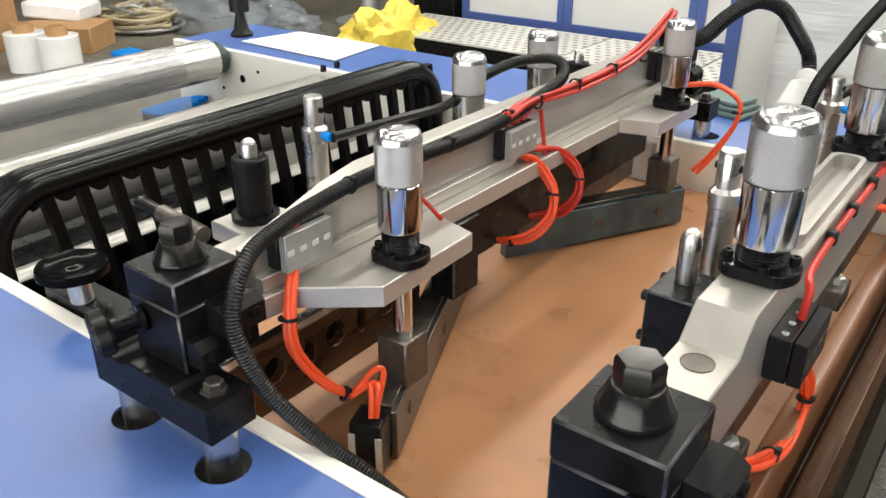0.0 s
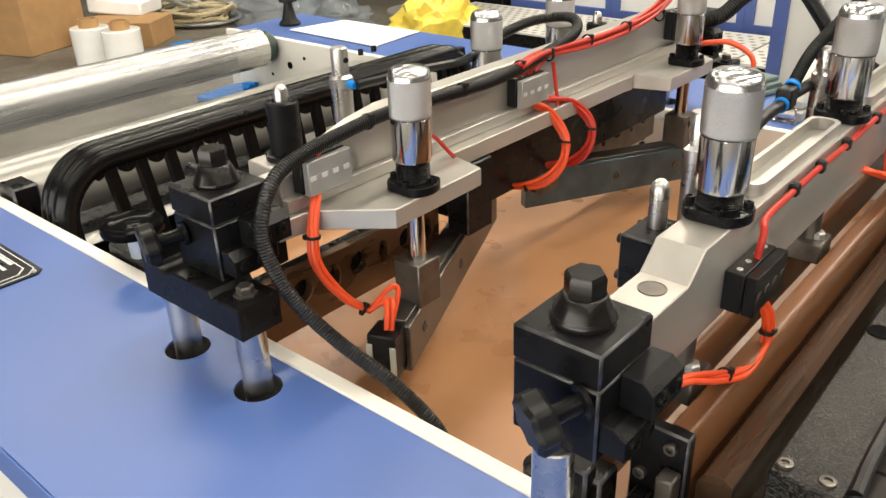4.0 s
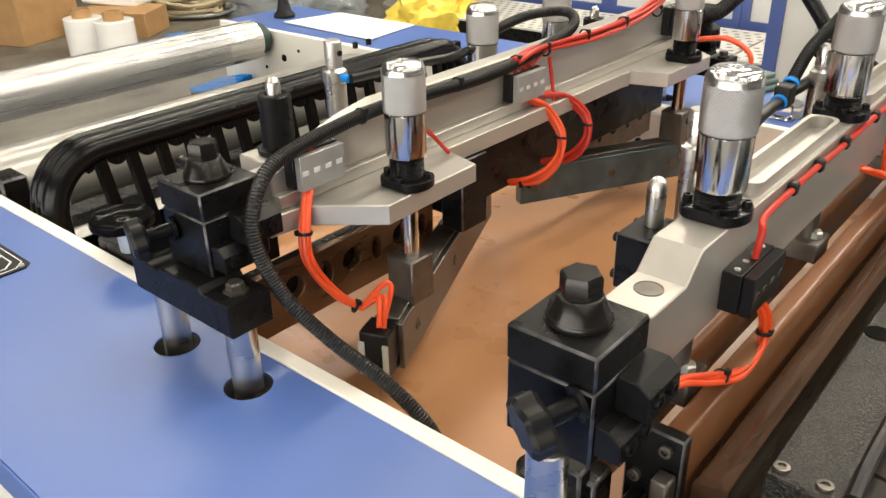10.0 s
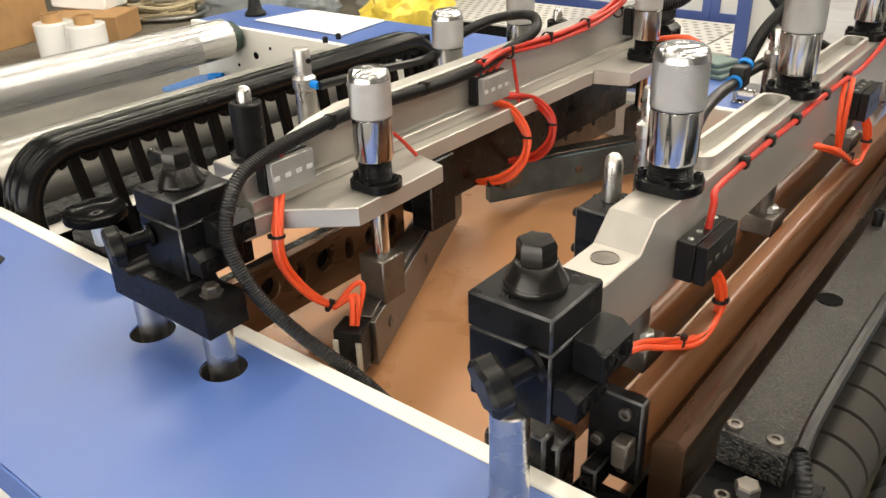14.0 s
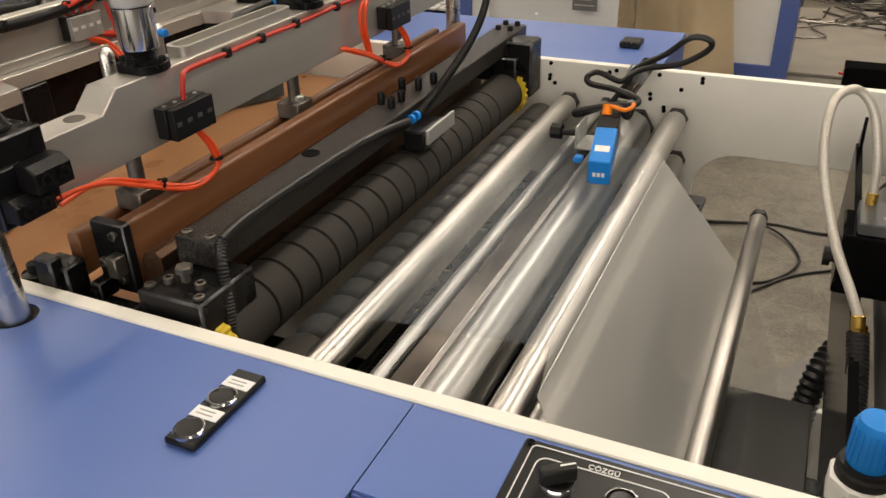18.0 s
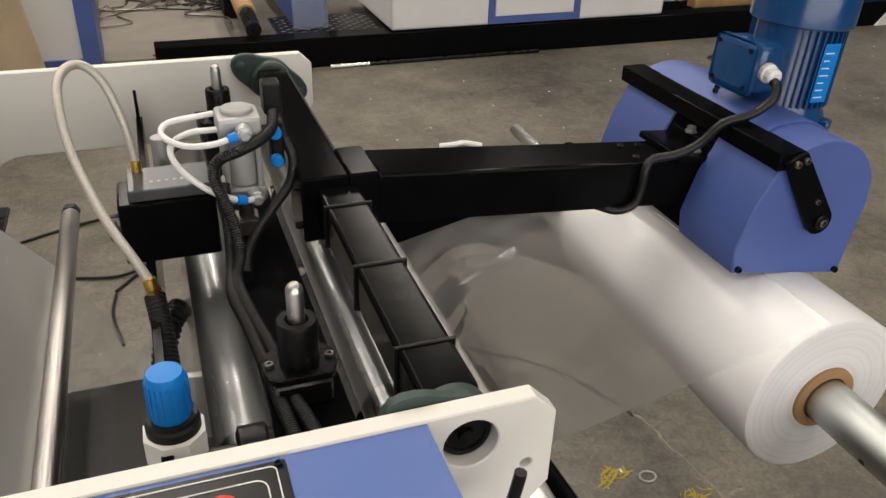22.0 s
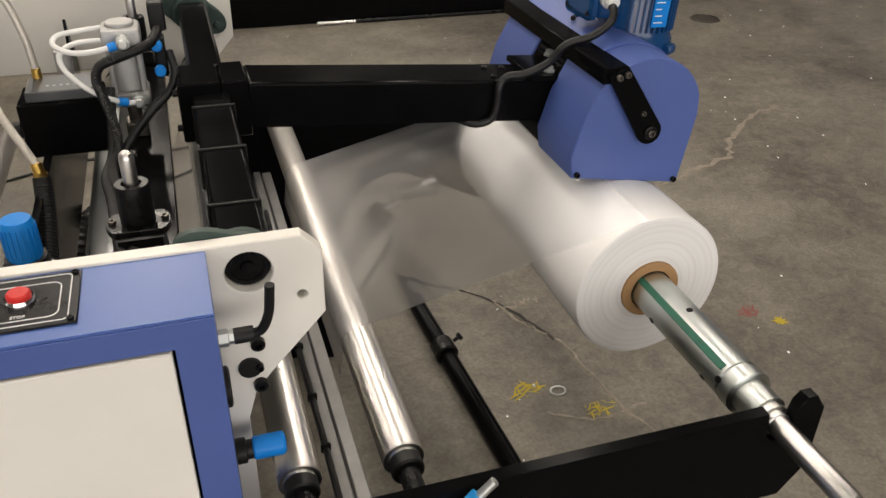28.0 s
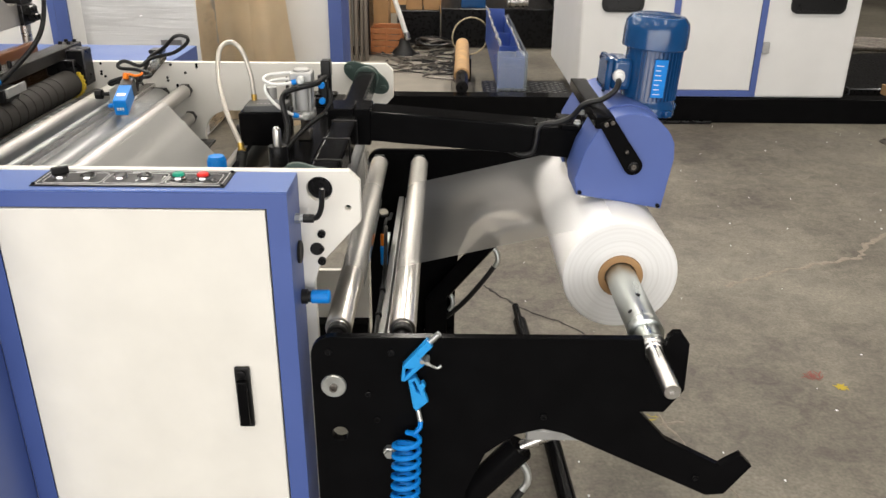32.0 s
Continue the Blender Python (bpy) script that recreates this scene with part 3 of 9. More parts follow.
def floor_marks():
    """Cracks, paint spatter and scraps that lie on the concrete."""
    rnd = random.Random(5)

    def crack(pts, w, name, mat, label):
        bm = bmesh.new()
        line = smooth_line([(x, y, 0) for x, y in pts], 7)
        prev = None
        for i, p in enumerate(line):
            d = (line[min(i + 1, len(line) - 1)] - line[max(i - 1, 0)]).normalized()
            sd = Vector((-d.y, d.x, 0))
            ww = w * rnd.uniform(0.35, 1.3)
            j = sd * rnd.uniform(-1, 1) * w * 1.2
            a, b, c = (bm.verts.new(p + j + sd * ww + Vector((0, 0, 0.0015))), bm.verts.new(p + j + Vector((0, 0, 0.003))), bm.verts.new(p + j - sd * ww + Vector((0, 0, 0.0015))))
            if prev:
                bm.faces.new((prev[0], prev[1], b, a))
                bm.faces.new((prev[1], prev[2], c, b))
            prev = (a, b, c)
        solid(name, bm, mat, label, "floor mark", kind="structure")

    pale = pbr("pale_filler", (0.23, 0.20, 0.16), 0.8, var=0.3, scale=60, bump=0.4, bscale=200)
    dirt = pbr("dark_crack_dirt", (0.03, 0.027, 0.024), 0.9, var=0.3, scale=60)
    crack([(1.46, 1.19), (1.515, 1.05), (1.575, 0.96), (1.605, 0.82), (1.635, 0.615), (1.70, 0.42), (1.80, 0.15)], 0.005, "floor_crack", pale, "pale filled crack across concrete floor")
    crack([(1.49, 1.135), (1.55, 1.16), (1.61, 1.163)], 0.011, "floor_crack", pale, "short pale filled crack in concrete floor")
    crack([(1.06, 1.64), (1.143, 1.52), (1.26, 1.37), (1.386, 1.275), (1.487, 1.145), (1.578, 0.95)], 0.006, "floor_crack", dirt, "thin dark crack in concrete floor")
    crack([(2.15, 1.62), (2.30, 1.71), (2.42, 1.77), (2.64, 1.86), (2.88, 1.95), (3.0, 2.10), (3.26, 2.31), (3.5, 2.42)], 0.013, "floor_crack", pale, "pale filled crack across concrete floor")
    crack([(1.7, 0.62), (1.55, 0.6), (1.42, 0.66)], 0.005, "floor_crack", pale, "thin pale scratch on concrete floor")
    yel = plain("yellow_paint_spill", (0.42, 0.32, 0.02), 0.7)
    redp = plain("red_paint_spill", (0.22, 0.07, 0.055), 0.7)
    for cx, cy, s, mt, nm in ((1.40, 0.76, 0.05, yel, "yellow"), (1.56, 0.64, 0.055, yel, "yellow"), (2.24, 0.91, 0.04, redp, "red"), (2.31, 0.835, 0.012, yel, "yellow")):
        bm = bmesh.new()
        for k in range(26):
            a, r = rnd.uniform(0, 6.28), s * rnd.random() ** 0.7
            q, u = rnd.uniform(0.003, 0.012), rnd.uniform(0, 3.14)
            c = Vector((cx + r * math.cos(a), cy + r * math.sin(a) * 0.6, 0.0012 + 0.00005 * k))
            vs = [bm.verts.new(c + Vector((q * 2.2 * math.cos(t) * math.cos(u) - q * .28 * math.sin(t) * math.sin(u), q * 2.2 * math.cos(t) * math.sin(u) + q * .28 * math.sin(t) * math.cos(u), 0))) for t in [i * 0.785 for i in range(8)]]
            bm.faces.new(vs)
        solid("paint_spatter", bm, mt, nm + " paint spatter on concrete floor", "paint spatter", kind="stuff")
    bm = bmesh.new()
    line = [(1.485 + 0.022 * math.cos(t), 0.732 + 0.018 * math.sin(t), 0.003) for t in [i * 0.5236 for i in range(12)]]
    tube(bm, line + line[:1], 0.003, 6, raw=True)
    solid("washer_ring", bm, ZINC, "small metal ring lying on concrete floor", "ring")
    bm = bmesh.new()
    for k in range(190):
        x, y = rnd.uniform(1.0, 6.0), rnd.uniform(-0.6, 4.3)
        s = rnd.uniform(0.002, 0.007)
        box(bm, x, y, 0, x + s, y + s * rnd.uniform(0.5, 2), 0.002)
    solid("floor_scraps", bm, PAPER, "small pale scraps scattered over concrete floor", "litter", kind="stuff")
    bm = bmesh.new()
    lathe(bm, (4.05, 3.9, 0), (0, 0, 1), [(0.10, 0), (0.10, 0.006), (0.085, 0.008), (0.085, 0.003), (0, 0.003)], 24)
    solid("floor_drain", bm, STEELD, "round rusty drain lid set in concrete floor", "drain")


floor_marks()


# ---- machine side plates and table sheets ----
def side_plates():
    right = [(0.713, ZT), (0.735, 1.044), (0.735, 0.958), (0.645, 0.858), (0.632, 0.815), (0.632, 0.12)]
    outer = [(-2.5, 0.12), (-2.5, ZT)] + right
    near = thing("side_plate", "ivory painted steel side plate with chamfered end and bearing hole", "machine frame", "machine side plates")
    part("plate", sheet(outer, [circle(0.652, 1.027, 0.0265), circle(0.709, 0.987, 0.006)], 0.02, xz(-0.01), 0.0015), IVORY, near)
    bm = bmesh.new()
    lathe(bm, (0.652, -0.004, 1.027), (0, -1, 0), [(0.026, -0.016), (0.026, 0), (0.0235, 0.003), (0.019, 0.003), (0.018, 0.001), (0.008, 0.001), (0.007, 0.006), (0, 0.006)], 28)
    part("bearing", bm, OXIDE, near, "black bearing end with socket screw")
    for x, z, r in ((0.652, 0.93, 0.0085), (0.650, 0.868, 0.0085), (0.651, 0.895, 0.005)):
        bm = bmesh.new()
        lathe(bm, (x, -0.02, z), (0, -1, 0), [(r, 0), (r, 0.008), (r * .85, 0.009), (r * .55, 0.009), (r * .5, 0.003), (0, 0.003)], 16)
        part("cap_screw", bm, OXIDE, near)
    far = thing("side_plate", "ivory painted steel side plate with large rounded cutout and drilled holes", "machine frame", "machine side plates")
    part("plate", sheet(outer, [rounded(0.095, 0.315, 0.60, 0.905, 0.085)], 0.02, xz(1.10), 0.0015), IVORY, far)
    # holes not cut here: near-black discs paint the shade inside them
    for x, z in HOLES:
        bm = bmesh.new()
        lathe(bm, (x, 1.0885, z), (0, -1, 0), [(0.0044, -0.002), (0.0044, 0.0004), (0.0034, 0.0002), (0, -0.001)], 12)
        part("drilled_hole_shade", bm, DARK, far)
    for x, z, r in ((-2.19, 0.99, 0.011), (-2.33, 0.985, 0.005), (-2.12, 1.02, 0.005), (-2.28, 0.95, 0.005)):
        bm = bmesh.new()
        lathe(bm, (x, 1.0885, z), (0, -1, 0), [(r, -0.002), (r, 0.0004), (r * .7, 0.0002), (0, -0.001)], 14)
        part("drilled_hole_shade", bm, DARK, far)
    # lower cross frame that the plates stand on
    for y in (0.02, 1.07):
        bm = bmesh.new()
        box(bm, -2.5, y - 0.03, 0.0, 0.63, y + 0.03, 0.12, 0.004)
        solid("base_rail", bm, BLACKP, "black painted steel base rail under machine frame", "machine frame", "machine base rails")


HOLES = [(-0.224, 1.059), (-0.225, 1.033), (-0.226, 1.025), (-0.214, 1.017), (-0.097, 1.052), (-0.083, 1.057), (0.005, 1.057), (0.09, 1.058), (0.09, 1.05),
         (0.051, 1.031), (-0.01, 1.015), (-0.009, 1.005), (0.02, 0.99), (0.021, 0.983)]
side_plates()


def tables():
    t = 0.0025
    # wide near sheet, left of the seam
    wide = thing("table_sheet", "blue powder-coated table sheet with round post holes", "machine cover", "blue cover sheets")
    holes = [circle(-0.982, -0.07, 0.0265), circle(-0.852, -0.068, 0.0265), circle(-0.482, -0.060, 0.0255)]
    part("top", sheet([(-2.5, -0.29), (-0.0008, -0.29), (-0.0008, -0.0205), (-2.5, -0.0205)], holes, t, Matrix.Translation((0, 0, ZT - 0.004))), BLUE, wide)
    bm = bmesh.new()
    box(bm, -2.5, -0.2925, ZT - 0.045, -0.0008, -0.29, ZT - 0.0035, 0.001)
    part("front_lip", bm, BLUE, wide)
    bm = bmesh.new()
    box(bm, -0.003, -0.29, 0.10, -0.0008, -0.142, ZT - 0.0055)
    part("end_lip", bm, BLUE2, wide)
    cab = thing("machine_cabinet", "white steel machine cabinet with blue rim under the table", "cabinet")
    bm = bmesh.new()
    box(bm, -2.5, -0.288, 0.10, -0.004, -0.286, ZT - 0.046)
    part("front_panel", bm, WHITE, cab)
    bm = bmesh.new()
    box(bm, -0.53, -0.292, 0.86, -0.40, -0.288, 0.95, 0.001)
    pl = part("control_plate", bm, BLACKG, cab, "small black control plate with white outline")
    bm = bmesh.new()
    sheet(rounded(-0.522, 0.868, -0.408, 0.942, 0.01), [rounded(-0.5195, 0.8705, -0.4105, 0.9395, 0.009)], 0.0006, xz(-0.2924), bm=bm)
    part("printed_line", bm, LINE, pl)
    # narrow near sheet with the control panel
    nar = thing("control_cabinet", "ivory cabinet door in blue steel frame with control panel on top", "cabinet")
    part("top", sheet([(0.0008, -0.138), (0.609, -0.138), (0.609, -0.0205), (0.0008, -0.0205)], [], t, Matrix.Translation((0, 0, ZT - 0.004))), BLUE, nar)
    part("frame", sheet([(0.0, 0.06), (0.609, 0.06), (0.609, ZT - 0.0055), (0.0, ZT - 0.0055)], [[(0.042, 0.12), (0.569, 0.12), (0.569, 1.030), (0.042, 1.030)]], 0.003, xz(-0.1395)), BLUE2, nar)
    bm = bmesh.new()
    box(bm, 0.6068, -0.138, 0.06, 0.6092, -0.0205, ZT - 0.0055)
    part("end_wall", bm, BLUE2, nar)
    bm = bmesh.new()
    box(bm, 0.0455, -0.143, 0.124, 0.5655, -0.125, 1.027, 0.0015)
    door = part("door", bm, IVORY, nar, "ivory door leaf")
    # near-black sheet behind the door leaf, painting the shade of its gap
    bm = bmesh.new()
    box(bm, 0.038, -0.122, 0.115, 0.573, -0.120, 1.035)
    part("gap_shade_sheet", bm, DARK, nar, "near-black sheet giving the door gap its shade")
    bm = bmesh.new()
    box(bm, 0.475, -0.152, 0.535, 0.507, -0.1435, 0.682, 0.003, 2)
    hd = part("handle", bm, RUBBERD, door, "black flush swing handle")
    bm = bmesh.new()
    box(bm, 0.480, -0.166, 0.545, 0.502, -0.1525, 0.655, 0.004, 2)
    part("grip", bm, BLACKP, door)
    bm = bmesh.new()
    lathe(bm, (0.491, -0.1525, 0.667), (0, -1, 0), [(0.009, 0), (0.009, 0.004), (0.006, 0.005), (0, 0.005)], 16)
    part("lock", bm, OXIDE, door)
    # end fittings: lever clamp, air valve
    bm = bmesh.new()
    lathe(bm, (0.6095, -0.075, 0.985), (1, 0, 0), [(0.010, 0), (0.010, 0.010), (0.008, 0.011), (0.008, 0.016), (0, 0.016)], 6)
    part("nut", bm, ZINC, nar, "zinc hexagon nut")
    bm = bmesh.new()
    cyl(bm, (0.6255, -0.075, 0.985), (0.647, -0.075, 0.985), 0.009)
    tube(bm, [(0.642, -0.075, 0.985), (0.655, -0.078, 0.990), (0.664, -0.082, 1.012), (0.667, -0.086, 1.040), (0.668, -0.087, 1.052)], 0.0055, 10)
    part("clamp_lever", bm, RUBBERD, nar, "black curved clamping lever")
    bm = bmesh.new()
    lathe(bm, (0.6095, -0.06, 0.802), (1, 0, 0), [(0.016, 0), (0.016, 0.012), (0.012, 0.013), (0.012, 0.02), (0, 0.02)], 20)
    v = part("valve_body", bm, RUBBERD, nar)
    bm = bmesh.new()
    lathe(bm, (0.6296, -0.06, 0.802), (1, 0, 0), [(0, 0), (0.013, 0), (0.0145, 0.002), (0.0145, 0.036), (0.012, 0.039), (0, 0.039)], 18)
    part("valve_knob", bm, CYAN, v, "bright blue valve knob")
    for z in (0.905,):
        bm = bmesh.new()
        lathe(bm, (0.6095, -0.06, z), (1, 0, 0), [(0.024, 0), (0.024, 0.004), (0.02, 0.006), (0.012, 0.004), (0, 0.004)], 24)
        part("plug", bm, RUBBERD, nar, "black round end plug")
    # far sheet
    far = thing("table_sheet", "blue powder-coated table sheet on the far machine side", "machine cover", "blue cover sheets")
    part("top", sheet([(-2.5, 1.1105), (-0.0, 1.1105), (-0.0, 1.41), (-2.5, 1.41)], [circle(-0.982, 1.16, 0.0265), circle(-0.852, 1.16, 0.0265), circle(-0.482, 1.16, 0.0265)], t, Matrix.Translation((0, 0, ZT - 0.004))), BLUE, far)
    bm = bmesh.new()
    box(bm, -2.5, 1.41, ZT - 0.045, -0.0, 1.4125, ZT - 0.0035)
    part("back_lip", bm, BLUE, far)
    bm = bmesh.new()
    box(bm, -2.5, 1.40, 0.10, -0.002, 1.404, ZT - 0.046)
    part("back_panel", bm, WHITE, far)
    bm = bmesh.new()
    box(bm, -0.0025, 1.1105, 0.10, -0.0, 1.41, ZT - 0.0055)
    part("end_lip", bm, BLUE2, far)


tables()


def bolt(bm, p, r=0.005, hgt=0.006, axis=(0, 0, 1)):
    """A socket cap screw head."""
    lathe(bm, p, axis, [(r, 0), (r, hgt * .88), (r * .88, hgt), (r * .52, hgt), (r * .5, hgt * .45), (0, hgt * .45)], 14)


def ring_line(x0, y0, x1, y1, r, w=0.0011, gap=None):
    inner = rounded(x0 + w, y0 + w, x1 - w, y1 - w, max(r - w, 0.001))
    return rounded(x0, y0, x1, y1, r), [inner]


def control_panel():
    z = ZT - 0.0025
    th = thing("operator_console", "black control plate with white lettering, chrome-ringed knobs and buttons", "console")
    bm = bmesh.new()
    box(bm, 0.113, -0.119, z, 0.487, -0.026, z + 0.0025, 0.001)
    pl = part("plate", bm, BLACKG, th)
    zp = z + 0.0029
    for a in ((0.121, -0.113, 0.479, -0.032, 0.006), (0.130, -0.105, 0.243, -0.044, 0.01), (0.247, -0.105, 0.362, -0.044, 0.01), (0.366, -0.105, 0.470, -0.044, 0.01)):
        o, hs = ring_line(*a)
        part("printed_line", sheet(o, hs, 0.0006, Matrix.Translation((0, 0, zp))), LINE, pl)
    for x in (0.119, 0.481):
        for y in (-0.032, -0.113):
            bm = bmesh.new()
            bolt(bm, (x, y, z + 0.0025), 0.0035, 0.003)
            part("panel_screw", bm, OXIDE, th)

    def words_at(t, x, y, s):
        words(t, s, Matrix.Translation((x, y, zp + 0.0004)), LINE, pl)
    words_at("ÇÖZGÜ", 0.186, -0.0405, 0.0075)
    words_at("HİDROLİK", 0.304, -0.0405, 0.0075)
    words_at("START", 0.386, -0.099, 0.0055)
    words_at("STOP", 0.434, -0.099, 0.0055)
    for x, ang in ((0.290, 180), (0.338, 0)):
        bm = bmesh.new()
        s = 1 if ang == 0 else -1
        sheet([(x + 0.018 - .0006, -0.084), (x + 0.018 + .0006, -0.084), (x + .0186, -0.066), (x + .0174, -0.066)], [], 0.0006, Matrix.Translation((0, 0, zp)), bm=bm)
        ty = -0.066 if s > 0 else -0.084
        sheet([(x + 0.0156, ty), (x + 0.0204, ty), (x + 0.018, ty + s * 0.009)], [], 0.0006, Matrix.Translation((0, 0, zp)), bm=bm)
        part("printed_arrow", bm, LINE, pl)
    for x, kind in ((0.155, "selector"), (0.208, "plain"), (0.272, "plain"), (0.320, "plain"), (0.386, "green"), (0.434, "red")):
        bm = bmesh.new()
        lathe(bm, (x, -0.072, z + 0.0025), (0, 0, 1), [(0.0150, 0), (0.0150, 0.004), (0.0135, 0.007), (0.0118, 0.007), (0.0116, 0.004)], 28)
        k = part("bezel", bm, CHROME, th, "chrome button ring")
        bm = bmesh.new()
        hgt = 0.0115 if kind in ("green", "red") else 0.006
        lathe(bm, (x, -0.072, z + 0.003), (0, 0, 1), [(0.0113, 0), (0.0113, hgt - 0.002), (0.0095, hgt), (0, hgt + (0.0006 if hgt > .01 else -0.001))], 26)
        part("button", bm, {"green": GREENB, "red": REDB}.get(kind, BLACKG), k, {"green": "green push button", "red": "red push button"}.get(kind, "black push button"))
        if kind == "selector":
            bm = bmesh.new()
            box(bm, -0.0055, -0.016, 0, 0.0055, 0.016, 0.016, 0.003, 2, Matrix.Translation((x, -0.072, z + 0.009)) @ pose(0, 0, 0, 0, 0, -55))
            g = part("selector_grip", bm, RUBBERD, k, "black turning grip")
            bm = bmesh.new()
            box(bm, -0.0008, 0.002, 0.0162, 0.0008, 0.015, 0.0167, 0, 1, Matrix.Translation((x, -0.072, z + 0.009)) @ pose(0, 0, 0, 0, 0, -55))
            part("pointer", bm, LINE, g)
    # small two-button strip on the wide sheet
    st = thing("button_strip", "small black strip with two black push buttons and white tags", "control panel")
    bm = bmesh.new()
    box(bm, -0.182, -0.157, z, -0.148, -0.048, z + 0.008, 0.002)
    b0 = part("plate", bm, BLACKG, st)
    for y in (-0.094, -0.141):
        bm = bmesh.new()
        lathe(bm, (-0.165, y, z + 0.008), (0, 0, 1), [(0.0148, 0), (0.0148, 0.003), (0.0135, 0.0045), (0.0122, 0.0045), (0.012, 0.003)], 28)
        k = part("bezel", bm, CHROME, st, "chrome button ring")
        bm = bmesh.new()
        lathe(bm, (-0.165, y, z + 0.008), (0, 0, 1), [(0.0119, 0), (0.0119, 0.0032), (0, 0.0026)], 26)
        part("button", bm, BLACKG, k)
        bm = bmesh.new()
        box(bm, -0.180, y + 0.017, z + 0.0082, -0.150, y + 0.0315, z + 0.009)
        tg = part("tag", bm, PAPER, st, "white paper tag")
        for i in range(2):
            bm = bmesh.new()
            box(bm, -0.175, y + 0.021 + 0.005 * i, z + 0.0091, -0.157, y + 0.0225 + 0.005 * i, z + 0.0094)
            part("print_bar", bm, ALUD, tg)
    # second small switch on the far sheet
    sw = thing("button_strip", "small black switch box on the far blue sheet", "control panel")
    bm = bmesh.new()
    box(bm, -0.115, 1.235, z, -0.070, 1.285, z + 0.014, 0.003)
    part("box", bm, BLACKG, sw)
    # label plate on the wide sheet near the rack
    lp = thing("name_plate", "black metal plate with white double border screwed to blue sheet", "plate")
    bm = bmesh.new()
    sheet([(-1.50, -0.178), (-1.318, -0.178), (-1.308, -0.168), (-1.308, -0.094), (-1.318, -0.084), (-1.50, -0.084)], [], 0.002, Matrix.Translation((0, 0, z + 0.001)), bm=bm)
    p0 = part("plate", bm, BLACKG, lp)
    for d, w in ((0.006, 0.0012), (0.016, 0.0016)):
        def loop(e):
            return [(-1.495 + e, -0.178 + e), (-1.322 - e, -0.178 + e), (-1.308 - e, -0.164 + e), (-1.308 - e, -0.098 - e), (-1.322 - e, -0.084 - e), (-1.495 + e, -0.084 - e)]
        part("printed_line", sheet(loop(d), [loop(d + w)], 0.0006, Matrix.Translation((0, 0, z + 0.0024))), LINE, p0)
    for i in range(4):
        bm = bmesh.new()
        box(bm, -1.46, -0.150 + 0.014 * i, z + 0.0021, -1.355 - 0.01 * (i % 2), -0.145 + 0.014 * i, z + 0.0027)
        part("print_bar", bm, LINE, p0)
    for y in (-0.166, -0.096):
        bm = bmesh.new()
        bolt(bm, (-1.317, y, z + 0.002), 0.0035, 0.0025)
        part("panel_screw", bm, ZINC, lp)


control_panel()


# ---- sealing section ----
def micrometer_knob(parent, x, y, z, r=0.0252, up=0.0):
    """A tall chrome setting knob: black flange and thread, plain chrome sleeve, knurled cap."""
    bm = bmesh.new()
    sheet([(r * 1.28 * math.cos(a), (r * 1.28 if abs(math.sin(a)) < .8 else r * 1.02 / abs(math.sin(a))) * math.sin(a)) for a in [i * math.pi / 18 for i in range(36)]], [], 0.011, Matrix.Translation((x, y, z + 0.0055)), 0.001, bm)
    fl = part("flange", bm, OXIDE, parent, "black round flange")
    for a in (0, 90, 180, 270):
        bm = bmesh.new()
        bolt(bm, (x + r * 1.02 * math.cos(radians(a + 20)), y + r * 1.02 * math.sin(radians(a + 20)), z + 0.011), 0.0045, 0.006)
        part("screw", bm, OXIDE, fl)
    bm = bmesh.new()
    prof = [(r * .82, 0.011)]
    for i in range(11):
        prof += [(r * .82, 0.0125 + i * 0.0026), (r * .77, 0.0138 + i * 0.0026)]
    prof = [p for p in prof if p[1] < 0.028 + up] + [(r * .82, 0.033 + up), (0, 0.033 + up)]
    lathe(bm, (x, y, z), (0, 0, 1), prof, 30)
    part("threaded_neck", bm, OXIDE, parent, "black threaded neck")
    z += up - 0.011
    bm = bmesh.new()
    lathe(bm, (x, y, z), (0, 0, 1), [(r * .78, 0.039), (r * .93, 0.039), (r * .95, 0.042), (r * .95, 0.089), (r * .90, 0.0905), (0, 0.0905)], 40)
    part("sleeve", bm, CHROME, parent, "polished chrome sleeve")
    bm = bmesh.new()
    # diamonds: every second point of a fine grid stands proud
    n, rows, prev = 96, 29, None
    for j in range(rows + 1):
        zz = 0.0908 + (0.134 - 0.0908) * j / rows
        ring = []
        for i in range(n):
            q = r * .975 if j in (0, rows) else r - (0.00062 if (i + j) % 2 else 0.0)
            ring.append(bm.verts.new((x + q * math.cos(i * math.tau / n), y + q * math.sin(i * math.tau / n), z + zz)))
        if prev:
            for i in range(n):
                a, b, c, d = prev[i], prev[(i + 1) % n], ring[(i + 1) % n], ring[i]
                if (i + j) % 2:
                    bm.faces.new((a, b, d))
                    bm.faces.new((b, c, d))
                else:
                    bm.faces.new((a, b, c))
                    bm.faces.new((a, c, d))
        prev = ring
    k = part("knurled_cap", bm, KNURL, parent, "knurled chrome cap")
    bm = bmesh.new()
    lathe(bm, (x, y, z), (0, 0, 1), [(r, 0.1335), (r * .985, 0.1375), (r * .90, 0.143), (r * .72, 0.146), (r * .30, 0.1467), (r * .27, 0.1457), (0, 0.1457)], 40)
    part("cap_top", bm, DOME, k, "polished domed cap top")


